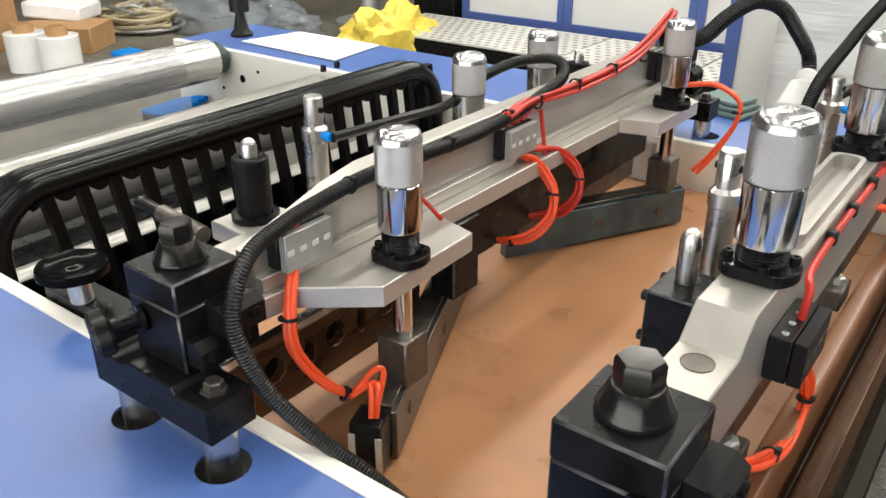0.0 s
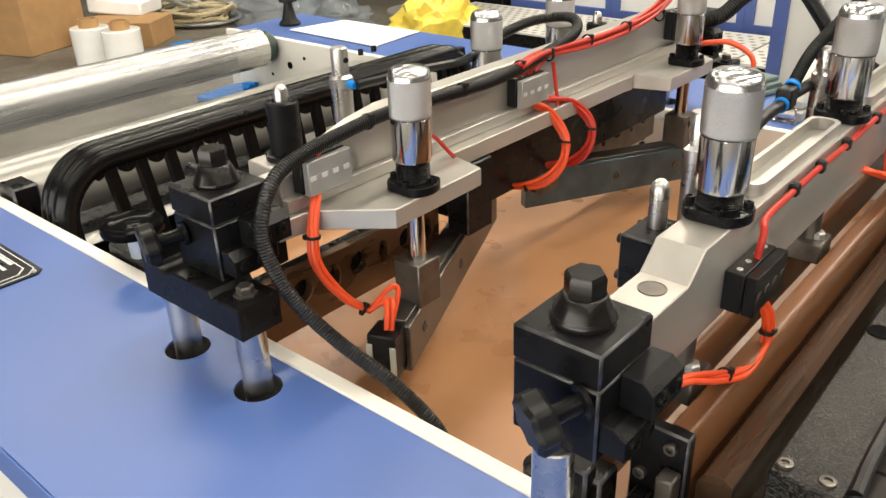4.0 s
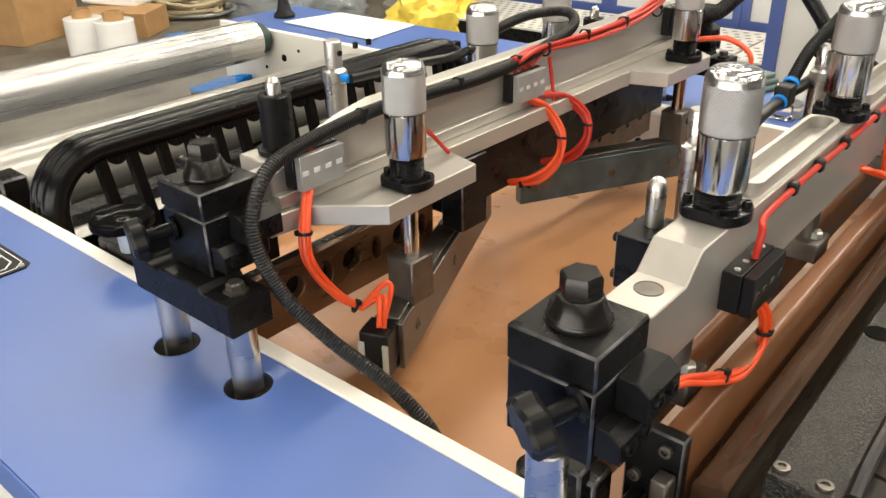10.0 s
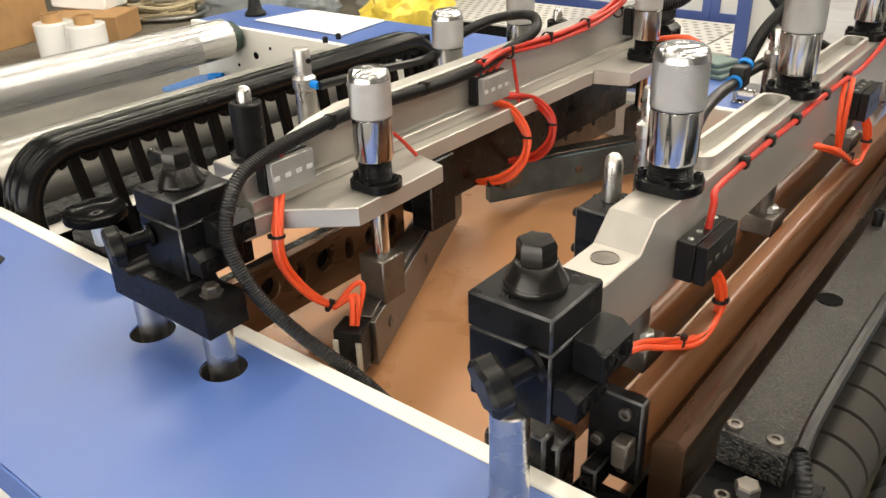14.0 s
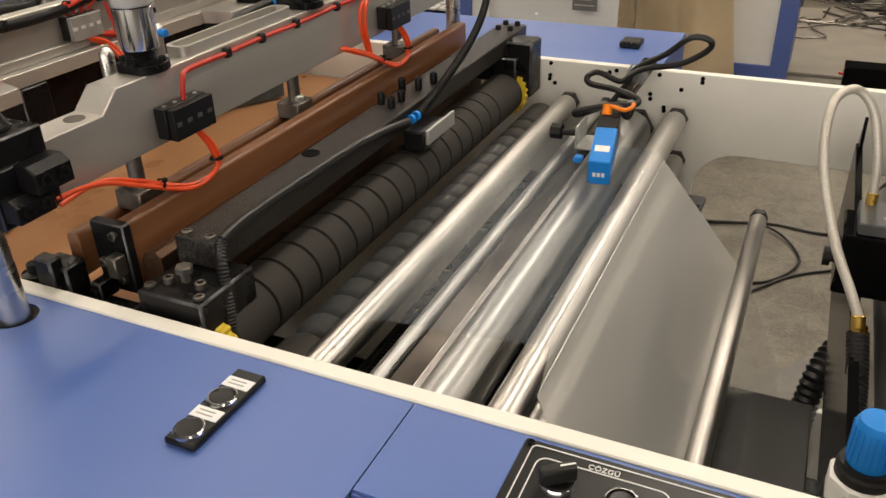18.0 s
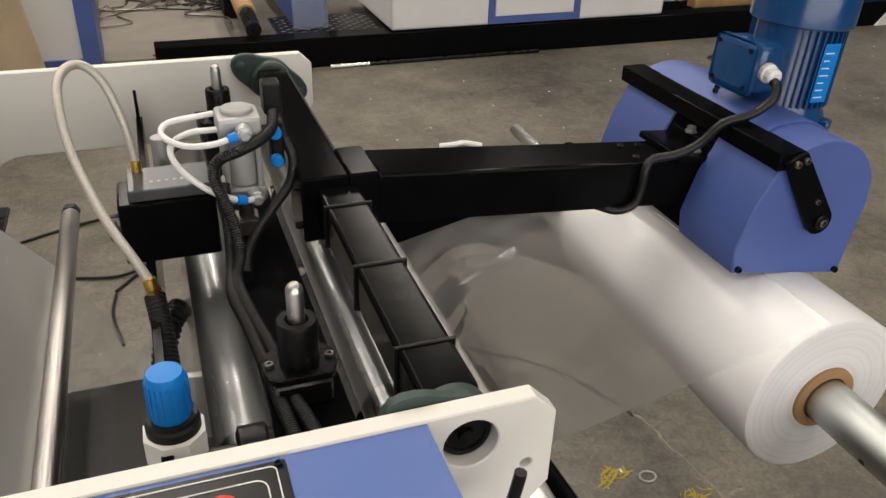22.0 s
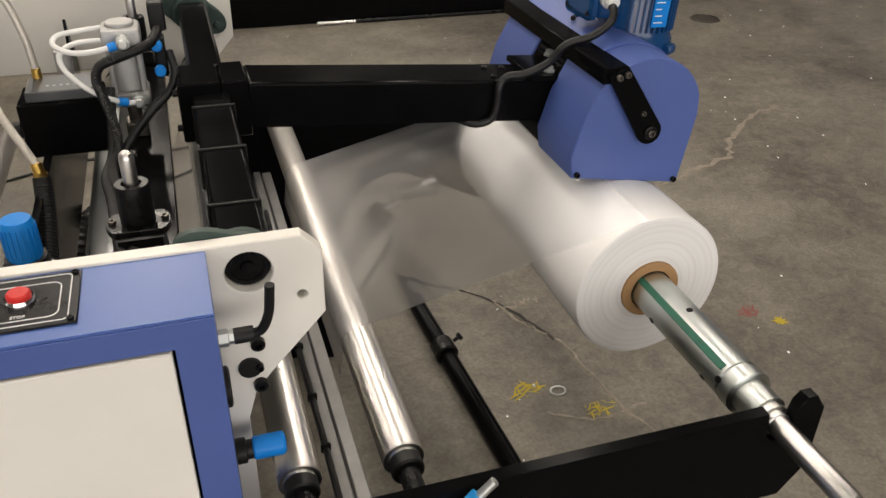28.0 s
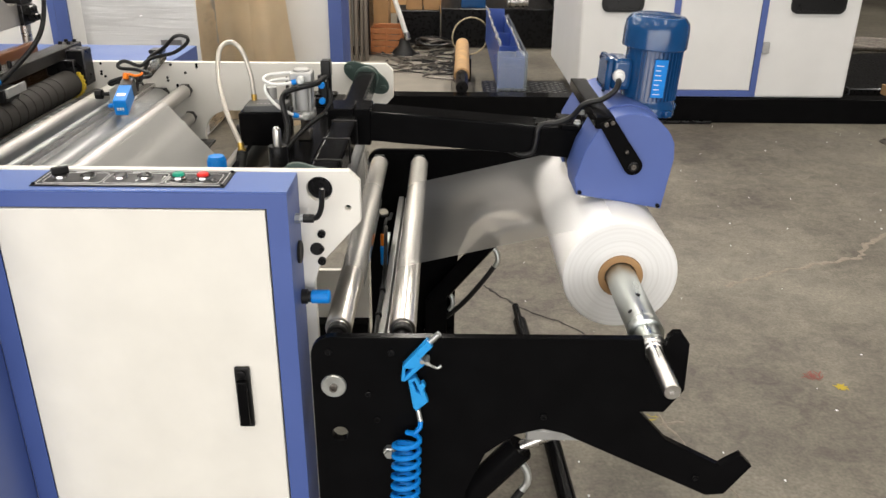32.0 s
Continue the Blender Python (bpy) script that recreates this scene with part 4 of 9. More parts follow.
def terminal(parent, x, y0, y1, z0, z1, depth=0.026, alu=True):
    bm = bmesh.new()
    box(bm, x, y0, z0, x + depth * .62, y1, z1, 0.001)
    t = part("terminal_block", bm, BLACKG, parent, "black cable terminal block")
    bm = bmesh.new()
    box(bm, x + depth * .62 + .0005, y0 + .002, z0 - .001, x + depth, y1, z1 - .001, 0.0008)
    part("cover", bm, ALUD if alu else BLACKG, t, "grey cover plate")
    n = 4
    for i in range(n):
        bm = bmesh.new()
        yy = y0 + (i + .5) * (y1 - y0) / n
        bolt(bm, (x + depth * .33, yy, z1), 0.0030, 0.0015)
        part("terminal_screw", bm, ZINC, t)
        bm = bmesh.new()
        box(bm, x + depth + .0002, yy - .0048, z0 + (z1 - z0) * .42, x + depth + .0008, yy + .0042, z0 + (z1 - z0) * .56, 0.0002)
        part("print_bar", bm, PALEPRINT if alu else STEELD, t)
    return t


def cable(parent, pts, r, mat, name="cable", label="", seg=8, rib=0.0, pitch=0.005):
    bm = bmesh.new()
    tube(bm, pts, r, seg, 8, rib, pitch)
    return part(name, bm, mat, parent, label)


def tie(parent, p, d, r):
    """A black cable tie round a bundle at p with direction d."""
    d = Vector(d).normalized()
    bm = bmesh.new()
    lathe(bm, Vector(p) - d * 0.0018, d, [(r * .8, 0), (r, 0), (r, 0.0036), (r * .8, 0.0036)], 12)
    o = d.orthogonal().normalized()
    c = Vector(p) + o * r
    box(bm, c.x - .0025, c.y - .0025, c.z - .002, c.x + .0025, c.y + .0025, c.z + .003)
    return part("cable_tie", bm, RUBBERD, parent)


def bundle(parent, pts, n, r, mat, name, label, spread=1.25, seed=1):
    rnd = random.Random(seed)
    for i in range(n):
        a = 6.283 * i / n
        off = [Vector((math.cos(a + .5 * k) * r * spread, math.sin(a + .5 * k) * r * spread * .8, math.sin(a * 1.7 + k) * r * spread)) for k in range(len(pts))]
        cable(parent, [Vector(p) + o for p, o in zip(pts, off)], r, mat, name, label)


def star_knob(parent, p, axis, r, L):
    axis = Vector(axis).normalized()
    p = Vector(p)
    bm = bmesh.new()
    lathe(bm, p, axis, [(r * .62, 0), (r * .62, 0.004), (r * .36, 0.005), (r * .36, L)], 20)
    k = part("knob_stem", bm, OXIDE, parent)
    bm = bmesh.new()
    q = axis.to_track_quat("Z", "Y").to_matrix().to_4x4()
    o = [((r * (1.0 + .09 * math.cos(7 * a))) * math.cos(a), (r * (1.0 + .09 * math.cos(7 * a))) * math.sin(a)) for a in [i * 6.2832 / 70 for i in range(70)]]
    sheet(o, [], r * .85, Matrix.Translation(p + axis * (L + r * .42)) @ q, r * .16, bm)
    part("star_knob", bm, RUBBERD, parent, "black star-shaped clamping knob")


def end_block(parent, cx, s, y0, top, wide):
    """The black clamping block at a beam's end. s: 1 near side, -1 far side; y0: its outer face."""
    def yy(a):
        return y0 + s * a

    def bx(bm, x0, a0, z0, x1, a1, z1, b=0.002):
        ya, yb = sorted((yy(a0), yy(a1)))
        box(bm, x0, ya, z0, x1, yb, z1, b)
    bm = bmesh.new()
    bx(bm, cx - 0.0375, 0, top - 0.030, cx + 0.0375, 0.075, top)
    part("clamp_cap", bm, OXIDE, parent, "black square clamp cap")
    bm = bmesh.new()
    bx(bm, cx - 0.037, 0.0005, top - 0.094, cx + 0.037, 0.078, top - 0.0305)
    part("clamp_body", bm, OXIDE, parent)
    # side clamp with two screws
    for k, (za, zb, a0, a1) in enumerate(((top - 0.060, top - 0.030, 0.030, 0.078), (top - 0.084, top - 0.058, 0.004, 0.052))):
        bm = bmesh.new()
        x1 = cx + (0.064 if k == 0 else 0.058)
        pts = [(cx + 0.037, za), (x1, za), (x1, zb - 0.008), (x1 - 0.010, zb), (cx + 0.037, zb)]
        sheet(pts, [], a1 - a0, xz(yy((a0 + a1) / 2)), 0.001, bm)
        c = part("side_clamp", bm, OXIDE, parent)
        for a in (a0 + 0.013, a1 - 0.013):
            bm = bmesh.new()
            bolt(bm, (x1, yy(a), (za + zb) / 2 - 0.002), 0.0068, 0.003, (1, 0, 0))
            part("socket_screw", bm, OXIDE, c)
    # cone and hexagon nut
    bm = bmesh.new()
    lathe(bm, (cx, yy(0.037), top), (0, 0, 1), [(0.0245, 0), (0.0248, 0.0005), (0.0248, 0.0042), (0.0243, 0.0050), (0.0240, 0.0057), (0.0204, 0.0133), (0.0169, 0.0206), (0.0163, 0.0213), (0.0155, 0.0215), (0, 0.0215)], 44)
    part("cone_washer", bm, TURNED, parent, "black turned cone washer")
    bm = bmesh.new()
    lathe(bm, (cx, yy(0.037), top + 0.0215), (0, 0, 1), [(0.0158, 0), (0.0158, 0.0140), (0.0140, 0.0170), (0.006, 0.0172), (0, 0.0172)], 6, 0.3)
    part("hex_nut", bm, TURNED, parent, "black hexagon nut")
    if wide:
        bm = bmesh.new()
        ya, yb = sorted((yy(-0.020), yy(0.034)))
        o = [(cx - 0.088, top - 0.138), (cx + 0.088, top - 0.138), (cx + 0.088, top - 0.1005), (cx + 0.044, top - 0.1005), (cx + 0.040, top - 0.094), (cx - 0.020, top - 0.094)]
        o += [(cx - 0.045 + 0.025 * math.cos(radians(q)), top - 0.080 - 0.020 * math.sin(radians(q))) for q in range(45, 136, 15)] + [(cx - 0.066, top - 0.078), (cx - 0.083, top - 0.078), (cx - 0.088, top - 0.084)]
        sheet(o, [], yb - ya, xz((ya + yb) / 2), 0.0015, bm)
        part("foot", bm, OXIDE, parent, "black foot bridging two posts")
        bm = bmesh.new()
        lathe(bm, (cx + 0.068, yy(0.006), top - 0.100), (0, 0, 1), [(0.013, 0), (0.013, 0.003), (0.0095, 0.003), (0.0095, 0.010), (0.0078, 0.012), (0, 0.012)], 6)
        part("foot_bolt", bm, STEELD, parent, "dull steel hexagon bolt")
        sx = (cx - 0.065, cx + 0.068)
    else:
        sx = (cx,)
    for x in sx:
        bm = bmesh.new()
        cyl(bm, (x, yy(0.004), 0.82), (x, yy(0.004), top - (0.139 if wide else 0.0945)), 0.0165, 28)
        part("lift_post", bm, STEEL, parent, "bright ground steel post")


def guide_pin(parent, x, y, z, hgt=0.055, r=0.022):
    bm = bmesh.new()
    lathe(bm, (x, y, z), (0, 0, 1), [(r * 1.35, 0), (r * 1.35, 0.007), (r, 0.008), (r, hgt), (r * .9, hgt + .002), (r * .55, hgt + .002), (r * .55, hgt - .004), (0, hgt - .004)], 28)
    g = part("guide_bush", bm, OXIDE, parent, "black guide bush")
    bm = bmesh.new()
    lathe(bm, (x, y, z + hgt - 0.005), (0, 0, 1), [(r * .45, 0), (r * .45, 0.018), (r * .38, 0.024), (r * .2, 0.0275), (0, 0.0285)], 24)
    part("guide_pin", bm, STEEL, g, "round-ended steel pin")


def air_cylinder(parent, x, y, z, L, r):
    bm = bmesh.new()
    lathe(bm, (x, y, z), (0, 0, 1), [(0, 0), (r, 0), (r, L * .62), (r * 1.12, L * .63), (r * 1.12, L * .73), (r * .8, L * .76), (r * .8, L), (r * .7, L + .002), (0, L + .002)], 26)
    c = part("air_cylinder", bm, STEEL, parent, "slim stainless air cylinder")
    bm = bmesh.new()
    cyl(bm, (x - r * .95, y, z + L * .90), (x + r * .95, y, z + L * .90), r * .26, 12)
    part("clevis_pin", bm, OXIDE, c)
    bm = bmesh.new()
    cyl(bm, (x, y, z + L * .68), (x + r * 1.9, y, z + L * .68), r * .38, 12)
    part("push_fitting", bm, CYAN, c, "small blue push-in fitting")


D1 = 0.0185          # beam one stood this much above its middle when its heights were taken


def sealing_beam_moving():
    b = thing("sealing_beam", "aluminium sealing beam lifting on black end blocks with chrome knobs and orange cables", "sealing beam", "sealing beams")
    d, beam = D1, b
    mid = 1.054          # near and far wing are mirrored: y -> mid - y
    # base plate with two wings
    o = [(-1.012, 0.008), (-0.880, 0.006), (-0.876, 0.052), (-0.803, 0.110), (-0.806, 0.268), (-0.868, 0.285)]
    far = [(x, mid - y) for x, y in o[::-1]]
    fil = [(-0.866 + 0.004 * i / 3, mid - 0.285 - 0.03 + 0.01 * i) for i in range(3)]
    outer = o + fil + far
    bm = sheet(outer, [], 0.024, Matrix.Translation((0, 0, 1.212 - d)), 0.0012)
    part("base_plate", bm, ALU, b)
    # web with sloped ends
    prof = [(0.028, 1.224), (0.028, 1.262), (0.150, 1.296), (0.200, 1.304), (0.960, 1.304), (1.0, 1.285), (1.026, 1.262), (1.026, 1.224)]
    bm = sheet([(y, z - d) for y, z in prof], [], 0.026, yz(-0.910), 0.002)
    part("web", bm, ALU, b, "milled aluminium upright web")
    bm = bmesh.new()
    box(bm, -0.897, 0.028, 1.2245 - d, -0.886, 1.026, 1.240 - d, 0.001)
    part("ledge", bm, ALU, b)
    end_block(b, -0.928, 1, -0.066, 1.2725 - d, True)
    end_block(b, -0.928, -1, 1.156, 1.2725 - d, True)
    star_knob(b, (-0.945, -0.066, 1.222 - d), (-0.35, -1, -0.1), 0.021, 0.03)
    for y in (0.168, mid - 0.168):
        micrometer_knob(b, -0.828, y, 1.2242 - d, 0.0245, 0.009)
        # jaw carrier under the wing
        bm = bmesh.new()
        cyl(bm, (-0.828, y, 1.130 - d), (-0.828, y, 1.2 - d), 0.011, 20)
        part("carrier_rod", bm, CHROME, b, "bright carrier rod")
        bm = bmesh.new()
        box(bm, -0.850, y - 0.02, 1.074 - d, -0.808, y + 0.02, 1.134 - d, 0.002)
        part("jaw_carrier", bm, STEELD, b, "worn steel jaw carrier")
    for y in (0.512, 0.715):
        micrometer_knob(b, -0.985, y, 1.2242 - d, 0.0245)
    # V of two heated jaws
    for k, (p, q, mat, lb) in enumerate((((-0.800, 0.106), (-0.986, 0.524), STEELD, "dark worn steel heated jaw"), ((-0.972, 0.598), (-0.800, 0.915), BLUED, "blued steel heated jaw"))):
        p, q = Vector((*p, 0)), Vector((*q, 0))
        L = (q - p).length
        ang = math.degrees(math.atan2(q.y - p.y, q.x - p.x))
        bm = bmesh.new()
        box(bm, 0, -0.010, 0, L, 0.010, 0.064, 0.0015, 1, Matrix.Translation((p.x, p.y, 1.011 - d)) @ pose(0, 0, 0, 0, 0, ang))
        j = part("heated_jaw", bm, mat, b, lb)
        for u in (0.12, 0.5, 0.85):
            bm = bmesh.new()
            n = Vector((0, -1, 0))
            n.rotate(Euler((0, 0, radians(ang))))
            c = p + (q - p) * u + n * 0.010
            bolt(bm, (c.x, c.y, 1.043 - d), 0.0075, 0.002, n)
            part("socket_screw", bm, STEELD, j)
        bm = bmesh.new()
        box(bm, 0.004, -0.004, 0.0642, L - 0.004, 0.026, 0.069, 0.001, 1, Matrix.Translation((p.x, p.y, 1.011 - d)) @ pose(0, 0, 0, 0, 0, ang))
        part("top_strip", bm, STEELD, j)
    bm = bmesh.new()
    box(bm, -0.020, -0.018, 0, 0.016, 0.018, 0.062, 0.003, 2, Matrix.Translation((-0.806, 0.088, 1.016 - d)) @ pose(0, 0, 0, 0, 0, 20))
    e = part("jaw_end", bm, OXIDE, b, "black jaw end cover")
    for a in (-0.016, 0.014):
        bm = bmesh.new()
        box(bm, a - 0.004, -0.021, 0.004, a + 0.004, -0.0185, 0.050, 0.001, 1, Matrix.Translation((-0.806, 0.088, 1.016 - d)) @ pose(0, 0, 0, 0, 0, 20))
        part("end_strip", bm, ZINC, e)
    # drilled straight bar behind the jaws
    for a, e_, hy in ((-0.01, 0.33, (0.070, 0.125, 0.168, 0.214, 0.262, 0.305)), (0.60, 1.0, (0.645, 0.70, 0.75, 0.80, 0.85, 0.905, 0.955))):
        hs = [circle(y, 1.092, 0.016, 20) if i % 2 == 0 else circle(y, 1.090, 0.008, 20, 1, 2.2) for i, y in enumerate(hy)]
        part("drilled_bar", sheet([(a, 1.042), (e_, 1.042), (e_, 1.124), (a, 1.124)], hs, 0.014, Matrix.Translation((0, 0, -d)) @ yz(-0.940), 0.001), RUSTY if a < 0.1 else STEELD, beam, "worn brown steel drilled bar")
        bm = bmesh.new()
        box(bm, -0.962, a, 1.042 - d, -0.9475, e_, 1.124 - d, 0.001)
        part("backing_bar", bm, OXIDE, beam, "dark backing bar")
    # dark carrier rail and cable guard between the wings
    bm = bmesh.new()
    box(bm, -0.955, 0.335, 1.100 - d, -0.905, 0.985, 1.1995 - d, 0.002)
    part("carrier_rail", bm, OXIDE, b, "dark steel carrier rail")
    for y in (0.31,):
        bm = bmesh.new()
        box(bm, -0.900, y, 1.095 - d, -0.862, y + 0.055, 1.1995 - d, 0.002)
        part("jaw_hanger", bm, OXIDE, b, "dark worn steel jaw hanger")
    for y in (0.03, 0.52, 0.98):
        bm = bmesh.new()
        box(bm, -0.95, y - 0.015, 1.15 - d, -0.92, y + 0.015, 1.2 - d, 0.001)
        part("hanger", bm, OXIDE, b)
    # pins and cylinder on the rear part
    guide_pin(b, -1.035, 0.150, 1.224 - d, 0.074, 0.021)
    guide_pin(b, -0.985, 0.84, 1.224 - d, 0.060, 0.019)
    bm = bmesh.new()
    box(bm, -1.07, 0.11, 1.200 - d, -1.005, 0.19, 1.2235 - d, 0.002)
    part("pin_pad", bm, ALU, b)
    air_cylinder(b, -1.03, 0.25, 1.205 - d, 0.142, 0.0145)
    cable(b, [(-1.00, 0.25, 1.302 - d), (-0.99, 0.36, 1.300 - d), (-1.0, 0.48, 1.29 - d), (-1.02, 0.56, 1.30 - d)], 0.0065, HOSE, "air_hose", "black air hose")
    # terminals and cables
    terminal(b, -0.8968, 0.046, 0.112, 1.243 - d, 1.283 - d)
    terminal(b, -0.8968, 0.445, 0.515, 1.243 - d, 1.283 - d)
    terminal(b, -0.8968, 0.93, 0.99, 1.25 - d, 1.30 - d, alu=False)
    bundle(b, [(-0.880, 0.064, 1.243 - d), (-0.864, 0.040, 1.205 - d), (-0.858, 0.036, 1.165 - d), (-0.846, 0.056, 1.125 - d), (-0.832, 0.082, 1.098 - d)], 4, 0.0034, ORANGE, "orange_cable", "orange heater cable", seed=3)
    bundle(b, [(-0.832, 0.082, 1.098 - d), (-0.818, 0.100, 1.105 - d), (-0.806, 0.094, 1.100 - d), (-0.800, 0.084, 1.078 - d)], 2, 0.0034, ORANGE, "orange_cable", "orange heater cable", seed=4)
    bundle(b, [(-0.832, 0.082, 1.098 - d), (-0.820, 0.104, 1.118 - d), (-0.812, 0.110, 1.112 - d), (-0.806, 0.090, 1.078 - d)], 1, 0.0034, ORANGE, "orange_cable", "orange heater cable", seed=6)
    e0 = 0.0144 - 0.0185 + d      # far wing loop, given for the beam low
    bundle(b, [(-0.835, 0.93, 1.217 + e0), (-0.812, 0.935, 1.219 + e0), (-0.775, 0.95, 1.218 + e0), (-0.735, 0.95, 1.198 + e0), (-0.734, 0.94, 1.164 + e0), (-0.758, 0.92, 1.114 + e0), (-0.778, 0.90, 1.082 + e0)], 2, 0.0036, ORANGE, "orange_cable", "orange heater cable", seed=15)
    tie(b, (-0.733, 0.946, 1.182 + e0), (0, -.2, -1), 0.0085)
    tie(b, (-0.863, 0.039, 1.200 - d), (0.1, -.1, -1), 0.0085)
    tie(b, (-0.834, 0.078, 1.100 - d), (.6, .7, -.6), 0.0085)
    bundle(b, [(-0.880, 0.480, 1.243 - d), (-0.872, 0.515, 1.221 - d), (-0.850, 0.530, 1.182 - d), (-0.840, 0.512, 1.150 - d), (-0.860, 0.490, 1.121 - d), (-0.900, 0.478, 1.107 - d), (-0.945, 0.484, 1.102 - d)], 3, 0.0034, ORANGE, "orange_cable", "orange heater cable", seed=7)
    bundle(b, [(-0.880, 0.505, 1.243 - d), (-0.872, 0.575, 1.221 - d), (-0.850, 0.600, 1.190 - d), (-0.840, 0.592, 1.160 - d), (-0.860, 0.582, 1.129 - d), (-0.90, 0.570, 1.114 - d), (-0.945, 0.545, 1.106 - d)], 3, 0.0034, RED, "red_cable", "red heater cable", seed=8)
    tie(b, (-0.847, 0.527, 1.176 - d), (0.1, -.3, -1), 0.008)
    tie(b, (-0.845, 0.598, 1.178 - d), (0.1, -.2, -1), 0.008)
    tie(b, (-0.885, 0.482, 1.111 - d), (-1, -.2, -.3), 0.008)
    cable(b, [(-0.882, 0.54, 1.29 - d), (-0.878, 0.545, 1.25 - d), (-0.87, 0.545, 1.20 - d)], 0.003, RED, "red_cable")
    cable(b, [(-0.882, 0.20, 1.28 - d), (-0.870, 0.245, 1.262 - d), (-0.855, 0.275, 1.225 - d)], 0.0026, RED, "red_cable")
    cable(b, [(-0.883, 0.077, 1.262 - d), (-0.8805, 0.072, 1.288 - d)], 0.003, RED, "red_cable")
    bundle(b, [(-0.884, 0.455, 1.30 - d), (-0.884, 0.52, 1.305 - d), (-0.884, 0.68, 1.300 - d), (-0.885, 0.85, 1.312 - d), (-0.885, 0.99, 1.36 - d)], 5, 0.0036, RED, "red_cable", "red heater cable bundle", 1.5, seed=9)
    for i in range(4):
        cable(b, [(-0.888, 0.455 + 0.016 * i, 1.283 - d), (-0.882, 0.458 + 0.018 * i, 1.296 - d), (-0.884, 0.48 + 0.02 * i, 1.306 - d)], 0.0026, RED, "red_cable")
    for y in (0.53, 0.64, 0.76, 0.88):
        tie(b, (-0.884, y, 1.303 - d), (0, 1, 0), 0.0105)
    cable(b, [(-1.02, 0.56, 1.30 - d), (-0.99, 0.635, 1.322 - d), (-0.935, 0.665, 1.330 - d), (-0.896, 0.625, 1.320 - d), (-0.885, 0.54, 1.308 - d), (-0.8855, 0.40, 1.293 - d), (-0.8855, 0.20, 1.300 - d), (-0.883, 0.10, 1.295 - d), (-0.878, 0.052, 1.291 - d), (-0.872, 0.008, 1.282 - d), (-0.866, -0.020, 1.254 - d), (-0.860, -0.030, 1.217 - d), (-0.838, -0.020, 1.160 - d), (-0.795, 0.0, 1.112 - d), (-0.735, 0.018, 1.075 - d), (-0.689, 0.03, 1.037 - d), (-0.672, 0.04, 0.995 - d)],
          0.0084, HOSE, "corrugated_hose", "black corrugated hose", 12, 0.0008, 0.0034)
    for p, dd in (((-0.8855, 0.33, 1.2955 - d), (0, 1, -.1)), ((-0.885, 0.155, 1.2985 - d), (0, 1, 0)), ((-0.8855, 0.46, 1.299 - d), (0, 1, .12))):
        tie(b, p, dd, 0.010)
    return b


